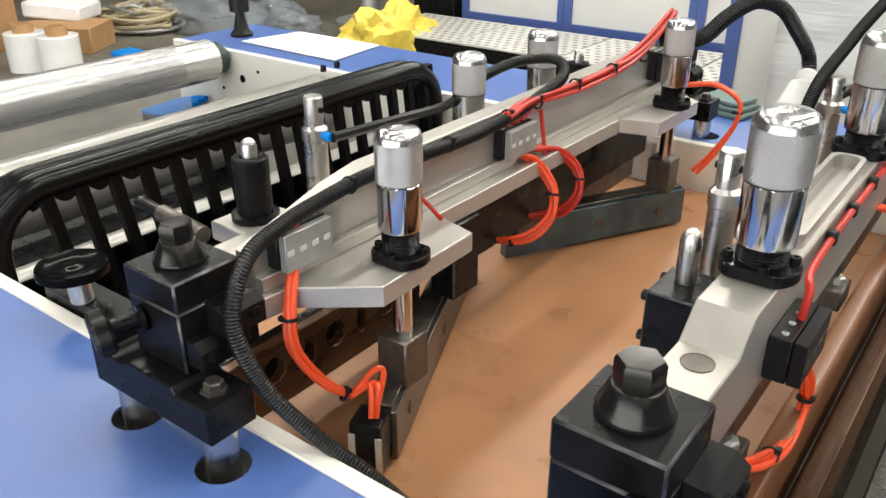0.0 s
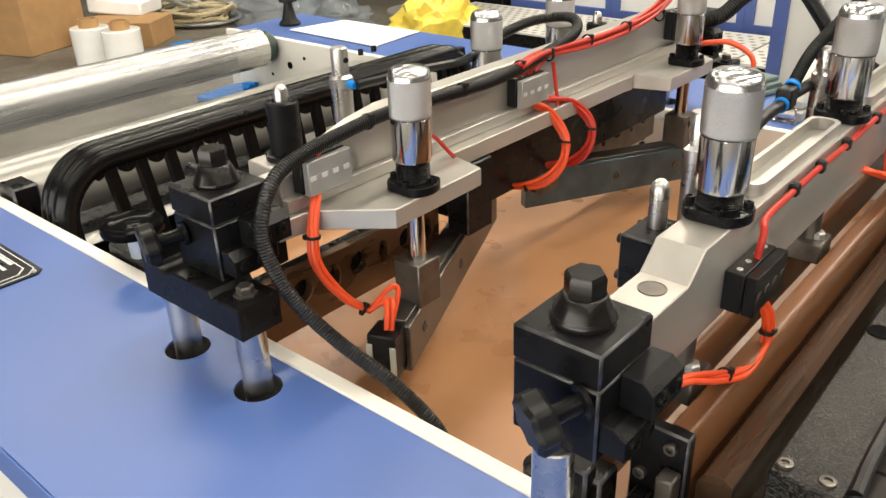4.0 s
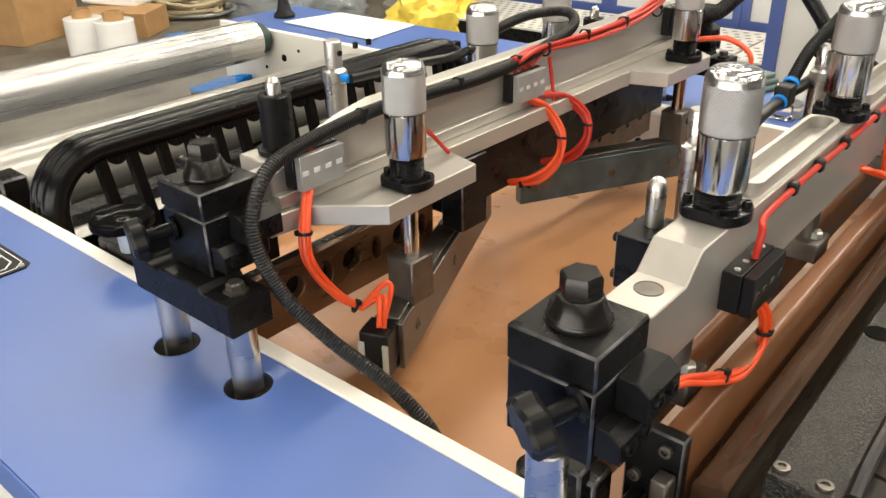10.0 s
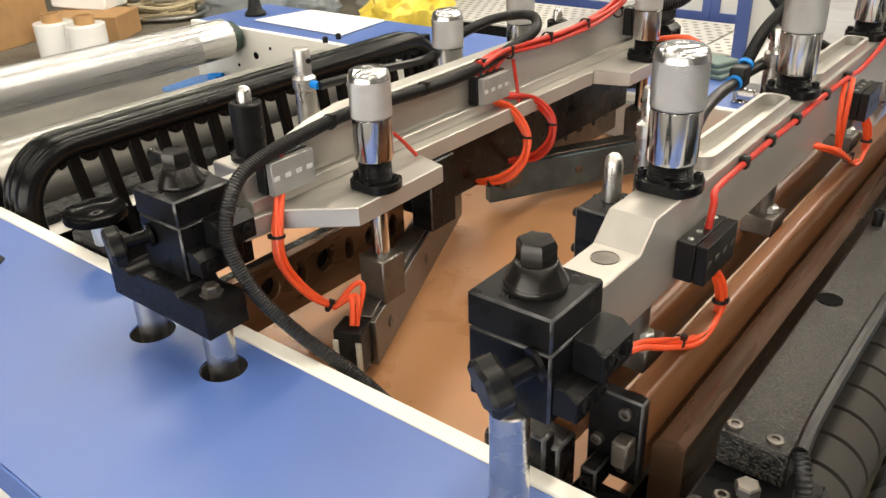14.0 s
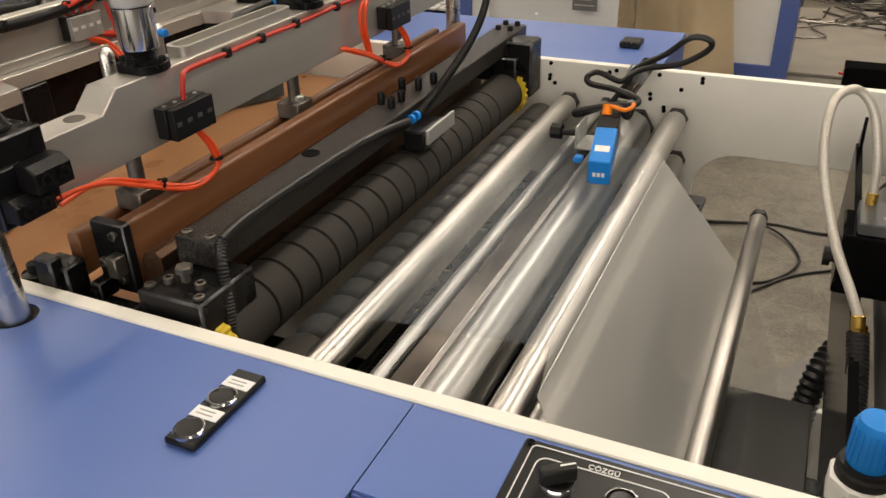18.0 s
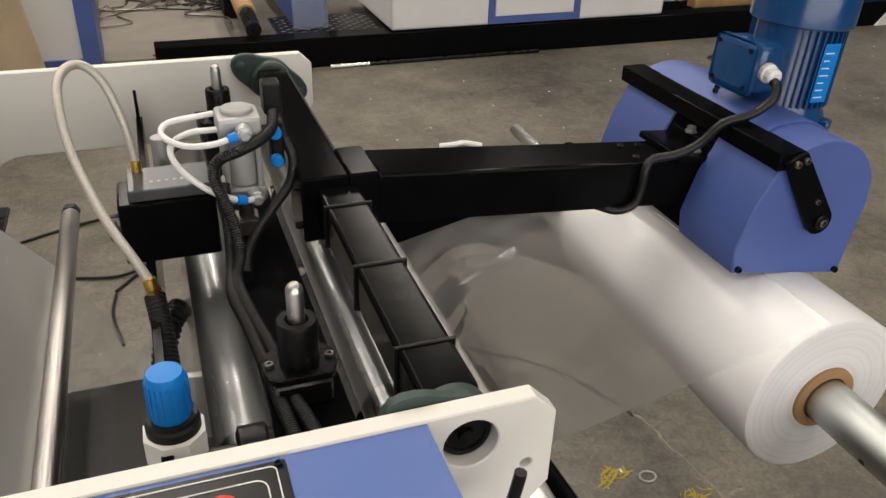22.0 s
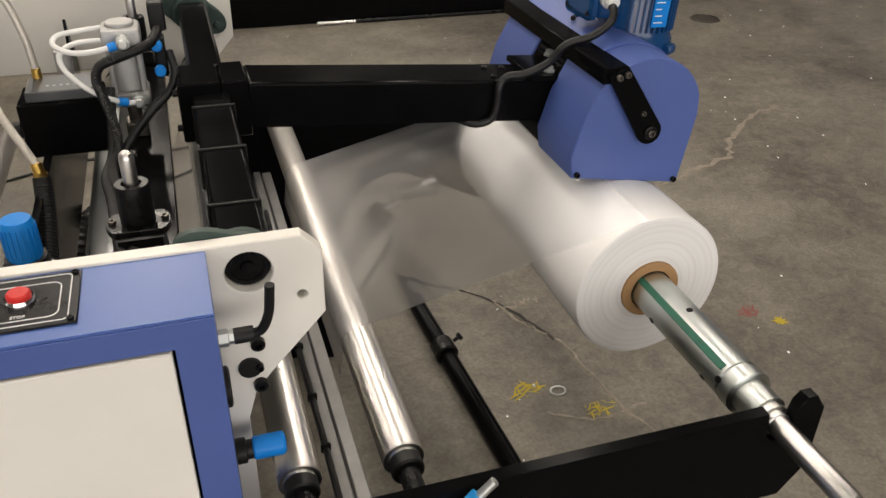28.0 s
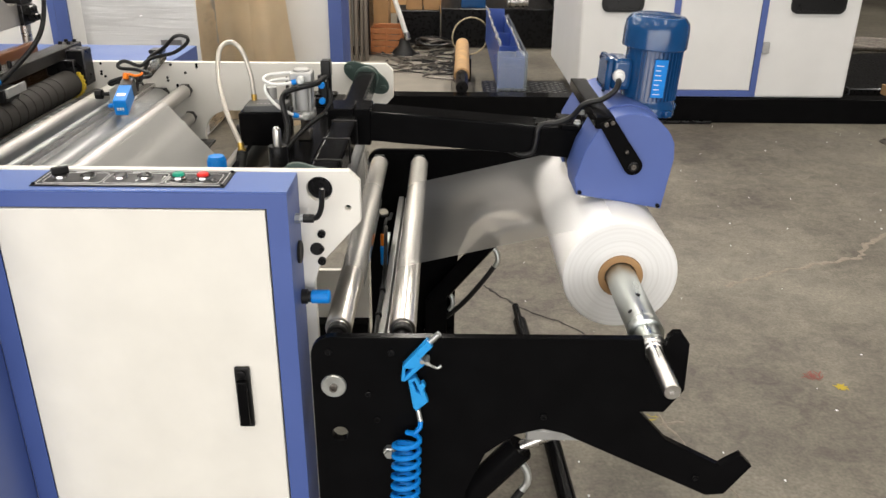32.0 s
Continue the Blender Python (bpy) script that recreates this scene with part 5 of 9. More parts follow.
def sealing_beam_fixed():
    b = thing("sealing_beam", "aluminium sealing beam with pocketed top on black end blocks and single posts", "sealing beam", "sealing beams")
    prof = [(0.008, 1.180), (0.008, 1.2475), (0.103, 1.2475), (0.130, 1.2715), (1.0, 1.2715), (1.027, 1.2475), (1.10, 1.2475), (1.10, 1.180)]
    # body in three runs, the pockets between the knobs left open at the top
    part("beam_body", sheet(prof, [rounded(0.245, 1.205, 0.245 + .001, 1.206, 0.0004)], 0.046, yz(-0.479), 0.0012), ALU, b, "milled aluminium beam body")
    for y0, y1 in ((0.265, 0.505), (0.625, 0.865)):
        o = rounded(-0.497, y0 - 0.006, -0.461, y1 + 0.006, 0.014)
        i = rounded(-0.492, y0, -0.466, y1, 0.012)
        part("pocket_rim", sheet(o, [i], 0.014, Matrix.Translation((0, 0, 1.2785))), ALU, b)
    bm = bmesh.new()
    lathe(bm, (-0.479, 0.082, 1.2477), (0, 0, 1), [(0.0125, 0), (0.0125, 0.0006), (0.0118, 0.0006), (0.0115, 0.0002), (0, 0.0002)], 28)
    part("plug_disc", bm, STEELD, b, "dark steel plug disc")
    end_block(b, -0.479, 1, -0.066, 1.273, False)
    end_block(b, -0.479, -1, 1.156, 1.273, False)
    star_knob(b, (-0.4525, -0.066, 1.2335), (-0.55, -1, -0.25), 0.0225, 0.028)
    for y in (0.203, 0.565, 0.927):
        micrometer_knob(b, -0.478, y, 1.2717)
    # guide pin on a side block and air cylinder
    bm = bmesh.new()
    box(bm, -0.556, 0.165, 1.185, -0.5025, 0.225, 1.245, 0.002)
    sb = part("side_block", bm, OXIDE, b, "black side block")
    for z in (1.195, 1.235):
        for y in (0.175, 0.215):
            bm = bmesh.new()
            bolt(bm, (-0.556, y, z), 0.005, 0.006, (-1, 0, 0))
            part("socket_screw", bm, OXIDE, sb)
    bm = bmesh.new()
    lathe(bm, (-0.535, 0.2, 1.2455), (0, 0, 1), [(0.0095, 0), (0.0095, 0.038), (0.008, 0.045), (0.004, 0.049), (0, 0.05)], 24)
    part("guide_pin", bm, STEEL, b, "round-ended steel pin")
    air_cylinder(b, -0.540, 0.29, 1.20, 0.136, 0.0135)
    air_cylinder(b, -0.545, 0.70, 1.20, 0.120, 0.0135)
    terminal(b, -0.4555, 0.180, 0.258, 1.190, 1.2305, 0.030, False)
    terminal(b, -0.4555, 0.760, 0.838, 1.190, 1.2305, 0.030, False)
    # red cable clipped along the side, orange leads from the terminal
    pts = [(-0.442, 0.222, 1.2305), (-0.441, 0.226, 1.255), (-0.447, 0.246, 1.2625), (-0.450, 0.33, 1.2615), (-0.450, 0.41, 1.2625), (-0.450, 0.50, 1.261), (-0.450, 0.62, 1.263), (-0.448, 0.72, 1.262), (-0.446, 0.79, 1.262), (-0.45, 0.95, 1.28), (-0.47, 1.05, 1.32)]
    cable(b, pts, 0.0036, RED, "red_cable", "red cable clipped along beam")
    for y in (0.33, 0.41, 0.50, 0.62, 0.72):
        bm = bmesh.new()
        box(bm, -0.4555, y - 0.006, 1.255, -0.4455, y + 0.006, 1.269, 0.002)
        part("cable_clip", bm, RUBBERD, b)
    for k, y in enumerate((0.232, 0.81)):
        bundle(b, [(-0.438, y - 0.004, 1.190), (-0.430, y + 0.012, 1.160), (-0.428, y + 0.014, 1.128), (-0.428, y - 0.04, 1.125), (-0.430, y - 0.115, 1.160), (-0.436, y - 0.160, 1.180)] + ([(-0.438, y - 0.195, 1.186), (-0.440, y - 0.228, 1.185)] if k == 0 else [(-0.458, y - 0.178, 1.188)]), 3, 0.0029, ORANGE, "orange_cable", "orange heater cable", seed=11 + k)
        tie(b, (-0.429, y - 0.09, 1.148), (0, 1, -.45), 0.0075)
        tie(b, (-0.429, y + 0.014, 1.142), (0, .1, 1), 0.0075)
    bundle(b, [(-0.445, 0.71, 1.262), (-0.44, 0.685, 1.24), (-0.438, 0.68, 1.205), (-0.44, 0.70, 1.16)], 2, 0.0036, ORANGE, "orange_cable", "orange heater cable", seed=14)
    # hanging jaw with brown cloth, on rods
    for y in (0.145, 0.50, 0.86):
        bm = bmesh.new()
        cyl(bm, (-0.470, y, 1.135), (-0.470, y, 1.1805), 0.010, 18)
        part("carrier_rod", bm, STEELD, b)
        bm = bmesh.new()
        box(bm, -0.492, y - 0.022, 1.112, -0.450, y + 0.022, 1.138, 0.002)
        jc = part("jaw_carrier", bm, STEELD, b, "worn steel jaw carrier")
        bm = bmesh.new()
        lathe(bm, (-0.462, y, 1.1381), (0, 0, 1), [(0.009, 0), (0.009, 0.007), (0.007, 0.009), (0, 0.009)], 6)
        part("nut", bm, ZINC, jc)
    bm = bmesh.new()
    sheet(rounded(-0.505, 1.052, -0.485, 1.112, 0.008), [], 1.04, xz(0.57), 0.0, bm)
    part("jaw_cover", bm, TEFLOND, b, "brown cloth over jaw")
    return b


BEAM = sealing_beam_moving()
sealing_beam_fixed()


def lower_jaws():
    """Brown belt table, the cloth-covered counter jaw and the black clamp plate."""
    bm = bmesh.new()
    bt = thing("belt_table", "glossy brown teflon cloth table under the sealing jaws", "belt table")
    box(bm, -1.30, 0.019, 0.960, -0.455, 1.086, 0.972, 0.003)
    part("cloth_top", bm, TEFLON, bt)
    bm = bmesh.new()
    box(bm, -1.295, 0.022, 0.935, -0.46, 1.083, 0.9595, 0.002)
    part("table_board", bm, STEELD, bt, "steel board under the cloth")
    bm = bmesh.new()
    box(bm, -1.30, 0.002, 0.955, -0.44, 0.018, 0.999, 0.001)
    solid("edge_bar", bm, IVORY, "ivory edge bar along the belt table", "machine frame")
    j = thing("counter_jaw", "long brown cloth-covered counter jaw with black end fittings", "sealing jaw")
    bm = bmesh.new()
    sheet(rounded(-0.446, 1.035, -0.424, 1.128, 0.006), [], 1.021, xz(0.5855), 0.0, bm)
    part("cloth_cover", bm, TEFLOND, j, "brown teflon cloth cover")
    bm = bmesh.new()
    sheet([(-0.416, 0.985), (-0.416, 1.078), (-0.411, 1.088), (-0.403, 1.092), (-0.393, 1.092), (-0.385, 1.086), (-0.385, 0.985)], [], 1.015, xz(0.5825), 0.0, bm)
    part("smooth_bar", bm, JAWBAR, j, "glossy brown-stained steel bar beside the jaw")
    bm = bmesh.new()
    box(bm, -0.474, 0.060, 1.035, -0.421, 0.0745, 1.129, 0.002)
    e = part("end_plate", bm, OXIDE, j, "black end plate")
    for x, z in ((-0.436, 1.115), (-0.462, 1.075), (-0.436, 1.055), (-0.460, 1.046)):
        bm = bmesh.new()
        bolt(bm, (x, 0.060, z), 0.0060, 0.006, (0, -1, 0))
        part("socket_screw", bm, STEELD, e)
    bm = bmesh.new()
    box(bm, -0.440, 0.040, 1.066, -0.424, 0.0595, 1.094, 0.002)
    part("latch", bm, STEELD, e, "worn steel latch")
    bm = bmesh.new()
    box(bm, -0.464, 0.030, 1.035, -0.4475, 0.0595, 1.060, 0.002)
    e = part("end_fitting", bm, OXIDE, j, "black end fitting")
    for x, z in ((-0.4555, 1.048),):
        bm = bmesh.new()
        bolt(bm, (x, 0.030, z), 0.0062, 0.005, (0, -1, 0))
        part("socket_screw", bm, OXIDE, e)
    bm = bmesh.new()
    box(bm, -0.472, 0.026, 0.99, -0.404, 0.050, 1.034, 0.002)
    part("end_foot", bm, OXIDE, j)
    bm = bmesh.new()
    box(bm, -0.520, 0.012, 0.985, -0.476, 0.045, 1.085, 0.003)
    box(bm, -0.512, 0.0, 1.06, -0.484, 0.02, 1.10, 0.003)
    part("side_stop", bm, OXIDE, j)
    bm = bmesh.new()
    tube(bm, [(-0.545 + 0.0125 * math.cos(i * .7854), 0.025 + 0.0125 * math.sin(i * .7854), 0.955 + 0.0013 * i) for i in range(72)], 0.0022, 6, raw=True)
    part("spring", bm, GREENI, j, "green coil spring")
    bm = bmesh.new()
    lathe(bm, (-0.545, 0.025, 1.048), (0, 0, 1), [(0.018, 0), (0.018, 0.012), (0.010, 0.014), (0.010, 0.024), (0.007, 0.026), (0, 0.026)], 20)
    part("spring_cap", bm, OXIDE, j)
    # black crackle clamp plate
    p = thing("clamp_plate", "black crackle-painted clamp plate with socket screws beside the rubber rollers", "clamp plate")
    bm = bmesh.new()
    box(bm, -0.361, 0.078, 1.086, -0.302, 1.15, 1.120, 0.002)
    part("plate", bm, BLACKR, p)
    bm = bmesh.new()
    box(bm, -0.363, 0.008, 1.035, -0.272, 0.105, 1.086, 0.003)
    part("foot_block", bm, OXIDE, p, "black foot block")
    bm = bmesh.new()
    box(bm, -0.363, 1.0, 1.035, -0.272, 1.085, 1.086, 0.003)
    part("foot_block", bm, OXIDE, p, "black foot block")
    sc = [(-0.354, 0.022, 1.086), (-0.338, 0.036, 1.086), (-0.296, 0.040, 1.086), (-0.284, 0.022, 1.086), (-0.352, 0.092, 1.120), (-0.318, 0.092, 1.120)]
    for i, (x, y, z) in enumerate(sc):
        bm = bmesh.new()
        bolt(bm, (x, y, z), 0.0068, 0.008 if i in (1, 2) else 0.003)
        part("socket_screw", bm, STEELD, p)
    bm = bmesh.new()
    lathe(bm, (-0.322, 0.046, 1.086), (0, 0, 1), [(0.006, 0), (0.006, 0.012), (0.0105, 0.012), (0.0105, 0.019), (0.009, 0.0205), (0, 0.0205)], 6)
    part("hex_bolt", bm, STEELD, p, "steel hexagon bolt")
    for x, y, q in ((-0.352, 0.575, 0.020), (-0.328, 0.565, 0.018), (-0.328, 0.600, 0.018), (-0.352, 0.650, 0.022), (-0.328, 0.665, 0.020), (-0.318, 0.705, 0.020), (-0.345, 0.700, 0.010)):
            bm = bmesh.new()
            bolt(bm, (x, y, 1.120), 0.0065, q)
            part("socket_screw", bm, OXIDE, p)
    # uncut bore: a near-black disc on the plate paints its shaded inside
    bm = bmesh.new()
    lathe(bm, (-0.347, 0.352, 1.1202), (0, 0, 1), [(0.0135, 0), (0.0135, 0.0008), (0, 0.0008)], 22)
    part("bore_shade", bm, DARK, p)
    bm = bmesh.new()
    for x, y in ((-0.345, 1.09), (-0.318, 1.09), (-0.345, 1.135), (-0.318, 1.135)):
        bolt(bm, (x, y, 1.120), 0.0062, 0.009)
        part("socket_screw", bm, OXIDE, p)
        bm = bmesh.new()
    box(bm, -0.303, 1.02, 1.0, -0.245, 1.085, 1.115, 0.004)
    part("bearing_block", bm, OXIDE, p, "black bearing block")
    bm = bmesh.new()
    box(bm, -0.300, 0.545, 1.058, -0.262, 0.625, 1.092, 0.003)
    part("junction_box", bm, BLACKG, p)
    bm = bmesh.new()
    box(bm, -0.2618, 0.550, 1.070, -0.2560, 0.655, 1.0945, 0.001)
    part("bracket", bm, ALUD, p, "grey angle bracket")
    cable(p, [(-0.262, 0.045, 0.93), (-0.270, 0.050, 1.03), (-0.284, 0.066, 1.100), (-0.296, 0.085, 1.124)], 0.0075, HOSE, "corrugated_hose", "black corrugated hose", 12, 0.0013, 0.0042)
    cable(p, [(-0.296, 0.085, 1.124), (-0.298, 0.14, 1.128), (-0.298, 0.30, 1.126), (-0.296, 0.44, 1.120), (-0.292, 0.55, 1.106)], 0.0065, HOSE, "cable_sleeve", "black cable sleeve", 10)
    cable(p, [(-0.290, 0.585, 1.106), (-0.298, 0.70, 1.125), (-0.305, 0.85, 1.165), (-0.308, 0.93, 1.22), (-0.306, 0.96, 1.32), (-0.325, 0.97, 1.42), (-0.36, 0.98, 1.50)], 0.0075, HOSE, "corrugated_hose", "black corrugated hose", 12, 0.0013, 0.0042)
    for y in (0.560, 0.578):
        bm = bmesh.new()
        cyl(bm, (-0.292, y, 1.106), (-0.291, y + 0.006, 1.106), 0.0078, 14)
        part("cable_fitting", bm, CYAN, p, "blue cable fitting")


lower_jaws()


def rubber_roller(x, z, r, y0, y1, step, gap, mat, label, gears, bead=False):
    th = thing("rubber_roller", label, "roller", "grooved rubber rollers")
    bm = bmesh.new()
    prof = [(0, y0), (r * .9, y0), (r, y0 + .003)]
    y = y0 + 0.075
    while y < y1 - 0.11:
        if bead:
            prof += [(r, y), (r - .0025, y + .005), (r - gap, y + .008), (r - gap, y + .0125), (r - .0025, y + .0155), (r, y + .0205)]
        else:
            prof += [(r, y), (r - gap, y + .0012), (r - gap, y + .0048), (r, y + .006)]
        y += step
    prof += [(r, y1 - .003), (r * .9, y1), (0, y1)]
    lathe(bm, (x, 0, z), (0, 1, 0), prof, 40)
    part("rubber_sleeve", bm, mat, th)
    bm = bmesh.new()
    cyl(bm, (x, y0 - 0.03, z), (x, y1 + 0.03, z), r * .35, 20)
    part("roller_shaft", bm, STEELD, th)
    if gears:
        for a in (y0 - 0.022, y1 + 0.004):
            n = 44
            o = [((r * 1.16 if (i // 2) % 2 else r * 1.07) * math.cos(6.2832 * i / (2 * n)), (r * 1.16 if (i // 2) % 2 else r * 1.07) * math.sin(6.2832 * i / (2 * n))) for i in range(2 * n)]
            part("gear", sheet(o, [circle(0, 0, r * .36)], 0.016, Matrix.Translation((x, a + 0.008, z)) @ XZ, 0.0005), YELLOW, th, "yellow plastic gear")
    return th


rubber_roller(-0.300, 1.010, 0.043, 0.045, 1.005, 0.047, 0.004, RUBBER, "grey grooved rubber nip roller with yellow gears", True)
rubber_roller(-0.222, 0.955, 0.036, 0.045, 1.03, 0.047, 0.008, RUBBER, "lower grey grooved rubber roller with shiny black rings", False, True)


def handrail_rack():
    """The black rounded frame with slats before the upstream film roller."""
    x = -1.485
    th = thing("slatted_rack", "glossy black rounded frame with upright slats", "rack")
    for dx, rt in ((-0.036, 0.0125), (-0.011, 0.0145), (0.022, 0.0215)):
        z1, r = 1.152 - abs(dx - 0.004) * .25 - (rt - 0.0145) * .6, 0.095
        n0 = 0.024
        pts = [(x + dx, n0, 0.90), (x + dx, n0, z1 - r)]
        pts += [(x + dx, n0 + r - r * math.cos(radians(a)), z1 - r + r * math.sin(radians(a))) for a in range(8, 91, 8)]
        y1 = 1.05
        pts += [(x + dx, y1 - r + r * math.sin(radians(a)), z1 - r + r * math.cos(radians(a))) for a in range(0, 91, 9)]
        pts += [(x + dx, y1, 0.90)]
        bm = bmesh.new()
        tube(bm, pts, rt, 18, raw=True)
        part("frame_tube", bm, RACKP, th)
    y = 0.125
    while y < 1.03:
        # slats flare into the top tube, so that the gaps between them end round
        right = [(0.0092 + 0.0188 * (1 - math.sin(radians(q))), 0.080 + 0.0188 * (1 - math.cos(radians(q)))) for q in range(0, 91, 15)]
        o = [(-0.0092, -0.135), (0.0092, -0.135)] + right[::-1] + [(0.0280, 0.118), (-0.0280, 0.118)] + [(-u, v) for u, v in right]
        o = [(u - 0.14 * v, v) for u, v in o]
        bm = sheet(o, [], 0.018, Matrix.Translation((x + 0.024, y, 1.03)) @ yz(0.0), 0.001)
        part("slat", bm, SLATP, th)
        y += 0.056
    bm = bmesh.new()
    box(bm, x - 0.062, 0.012, 0.80, x - 0.056, 1.07, 0.965, 0.001)
    part("back_sheet", bm, BLACKP, th, "black back sheet")
    bm = bmesh.new()
    box(bm, x - 0.03, 0.03, 0.885, x + 0.05, 1.06, 0.915, 0.004)
    part("bottom_bar", bm, BLACKP, th)
    for y in (0.74, 0.78):
        bm = bmesh.new()
        bolt(bm, (x - 0.02, y, 1.18), 0.006, 0.012)
        part("screw", bm, OXIDE, th)
    # handwheel beside it
    hw = thing("handwheel", "black lobed handwheel on a bright spindle and black block", "handwheel")
    bm = bmesh.new()
    lathe(bm, (-1.212, 0.008, 1.118), (0, 0, 1), [(0, 0.003), (0.020, 0.002), (0.036, 0.0), (0.042, 0.003), (0.0435, 0.009), (0.042, 0.015), (0.038, 0.0165), (0.030, 0.013), (0.012, 0.0115), (0.008, 0.013), (0, 0.0135)], 56)
    for v in bm.verts:
        q = math.atan2(v.co.y - 0.008, v.co.x + 1.212)
        rr = math.hypot(v.co.y - 0.008, v.co.x + 1.212)
        if rr > 0.035:
            k = 1 + 0.014 * math.cos(7 * q)
            v.co.x, v.co.y = -1.212 + rr * k * math.cos(q), 0.008 + rr * k * math.sin(q)
    part("wheel", bm, BLACKP, hw)
    bm = bmesh.new()
    cyl(bm, (-1.212, 0.012, 1.0805), (-1.212, 0.010, 1.1205), 0.014, 20)
    part("spindle", bm, ZINC, hw, "bright spindle")
    bm = bmesh.new()
    box(bm, -1.29, 0.003, 1.03, -1.13, 0.05, 1.080, 0.003)
    part("block", bm, OXIDE, hw)
    bm = bmesh.new()
    box(bm, -1.129, 0.003, 1.02, -1.04, 0.045, 1.06, 0.003)
    part("block", bm, OXIDE, hw)
    sb = thing("stop_bracket", "small black bracket beside the side plate", "bracket")
    bm = bmesh.new()
    box(bm, -1.66, 0.004, 0.98, -1.60, 0.05, 1.085, 0.004)
    part("bracket", bm, OXIDE, sb)
    # lever cylinder behind block one
    lv = thing("air_cylinder", "slanted steel air cylinder behind the end block", "air cylinder")
    bm = bmesh.new()
    cyl(bm, (-1.035, 0.074, 1.195), (-1.115, 0.078, 1.20), 0.011, 18)
    part("barrel", bm, STEELD, lv)
    bm = bmesh.new()
    cyl(bm, (-1.115, 0.078, 1.20), (-1.160, 0.080, 1.203), 0.008, 14)
    part("rod_end", bm, OXIDE, lv)


handrail_rack()


def upstream():
    th = thing("film_roller", "large polished aluminium roller carrying clear film", "roller")
    bm = bmesh.new()
    cyl(bm, (-2.27, 0.03, 1.043), (-2.27, 1.043, 1.043), 0.058, 48, 0.002)
    part("roller_shell", bm, BRIGHTR, th)
    bm = bmesh.new()
    lathe(bm, (-2.27, 1.043, 1.043), (0, 1, 0), [(0.03, 0), (0.046, 0.006), (0.046, 0.03), (0.03, 0.048), (0, 0.048)], 24)
    part("bearing_flange", bm, GREENI, th, "dark green bearing flange")
    bm = bmesh.new()
    cyl(bm, (-2.27, 0.0, 1.043), (-2.27, 0.03, 1.043), 0.03, 20)
    part("journal", bm, OXIDE, th)
    f = bmesh.new()
    line = [(-2.27 + 0.0592 * math.cos(radians(q)), 1.043 + 0.0592 * math.sin(radians(q))) for q in range(190, -1, -10)] + [(-2.211, 0.97), (-2.212, 0.86), (-2.210, 0.721)]
    prev = None
    for x, z in line:
        a, b = f.verts.new((x, 0.06, z)), f.verts.new((x, 0.92, z))
        if prev:
            f.faces.new((prev[0], prev[1], b, a))
        prev = (a, b)
    bmesh.ops.solidify(f, geom=f.faces[:], thickness=0.0006)
    fw = solid("film_web", f, FILMU, "clear film draped over the upstream roller", "plastic film")
    l = thing("film_roller", "lower dull grey film roller behind the rack", "roller")
    bm = bmesh.new()
    cyl(bm, (-1.86, 0.04, 0.98), (-1.86, 1.06, 0.98), 0.075, 48, 0.002)
    part("roller_shell", bm, PALER, l, "pale grey shell")
    bm = bmesh.new()
    cyl(bm, (-1.86, 0.002, 0.98), (-1.86, 0.04, 0.98), 0.035, 24)
    part("journal", bm, STEEL, l)
    l2 = thing("film_roller", "steel guide roller behind the slatted rack", "roller")
    bm = bmesh.new()
    cyl(bm, (-1.62, 0.02, 0.90), (-1.62, 1.08, 0.90), 0.05, 40, 0.002)
    part("roller_shell", bm, PALER, l2)
    bm = bmesh.new()
    box(bm, -2.49, 0.02, 0.70, -1.52, 1.08, 0.72, 0.003)
    solid("film_tray", bm, OXIDE, "black sheet tray below the upstream rollers", "tray")
    bl = thing("cable_bundle", "blue cables lying side by side on a black block", "cable")
    bm = bmesh.new()
    box(bm, -2.49, 0.935, 0.7203, -2.262, 1.086, 0.868, 0.004)
    part("block", bm, OXIDE, bl, "black block")
    for i in range(6):
        bm = bmesh.new()
        y = 0.948 + 0.023 * i
        tube(bm, [(-2.488, y - 0.004, 0.875 + 0.001 * i), (-2.44, y, 0.877 + 0.003 * i), (-2.39, y + 0.003, 0.879 + 0.005 * i), (-2.345, y + 0.006, 0.880 + 0.006 * i)], 0.0095, 8)
        part("cable", bm, CYAN, bl)
    # paper and leveling foot on the far sheet
    bm = bmesh.new()
    sheet([(-2.30, 1.19), (-1.90, 1.175), (-1.93, 1.395), (-2.26, 1.395)], [], 0.003, Matrix.Translation((0, 0, ZT + 0.0015)), bm=bm)
    solid("paper_sheet", bm, PAPER, "white paper sheet lying on blue table sheet", "paper")
    k = thing("levelling_stand", "black plastic levelling foot standing upside down on blue sheet", "levelling foot")
    bm = bmesh.new()
    lathe(bm, (-2.38, 1.26, ZT - 0.0027), (0, 0, 1), [(0.035, 0), (0.035, 0.008), (0.024, 0.02), (0.015, 0.06), (0.014, 0.07), (0.03, 0.075), (0.03, 0.12), (0, 0.12)], 24)
    part("foot", bm, RUBBERD, k)


upstream()


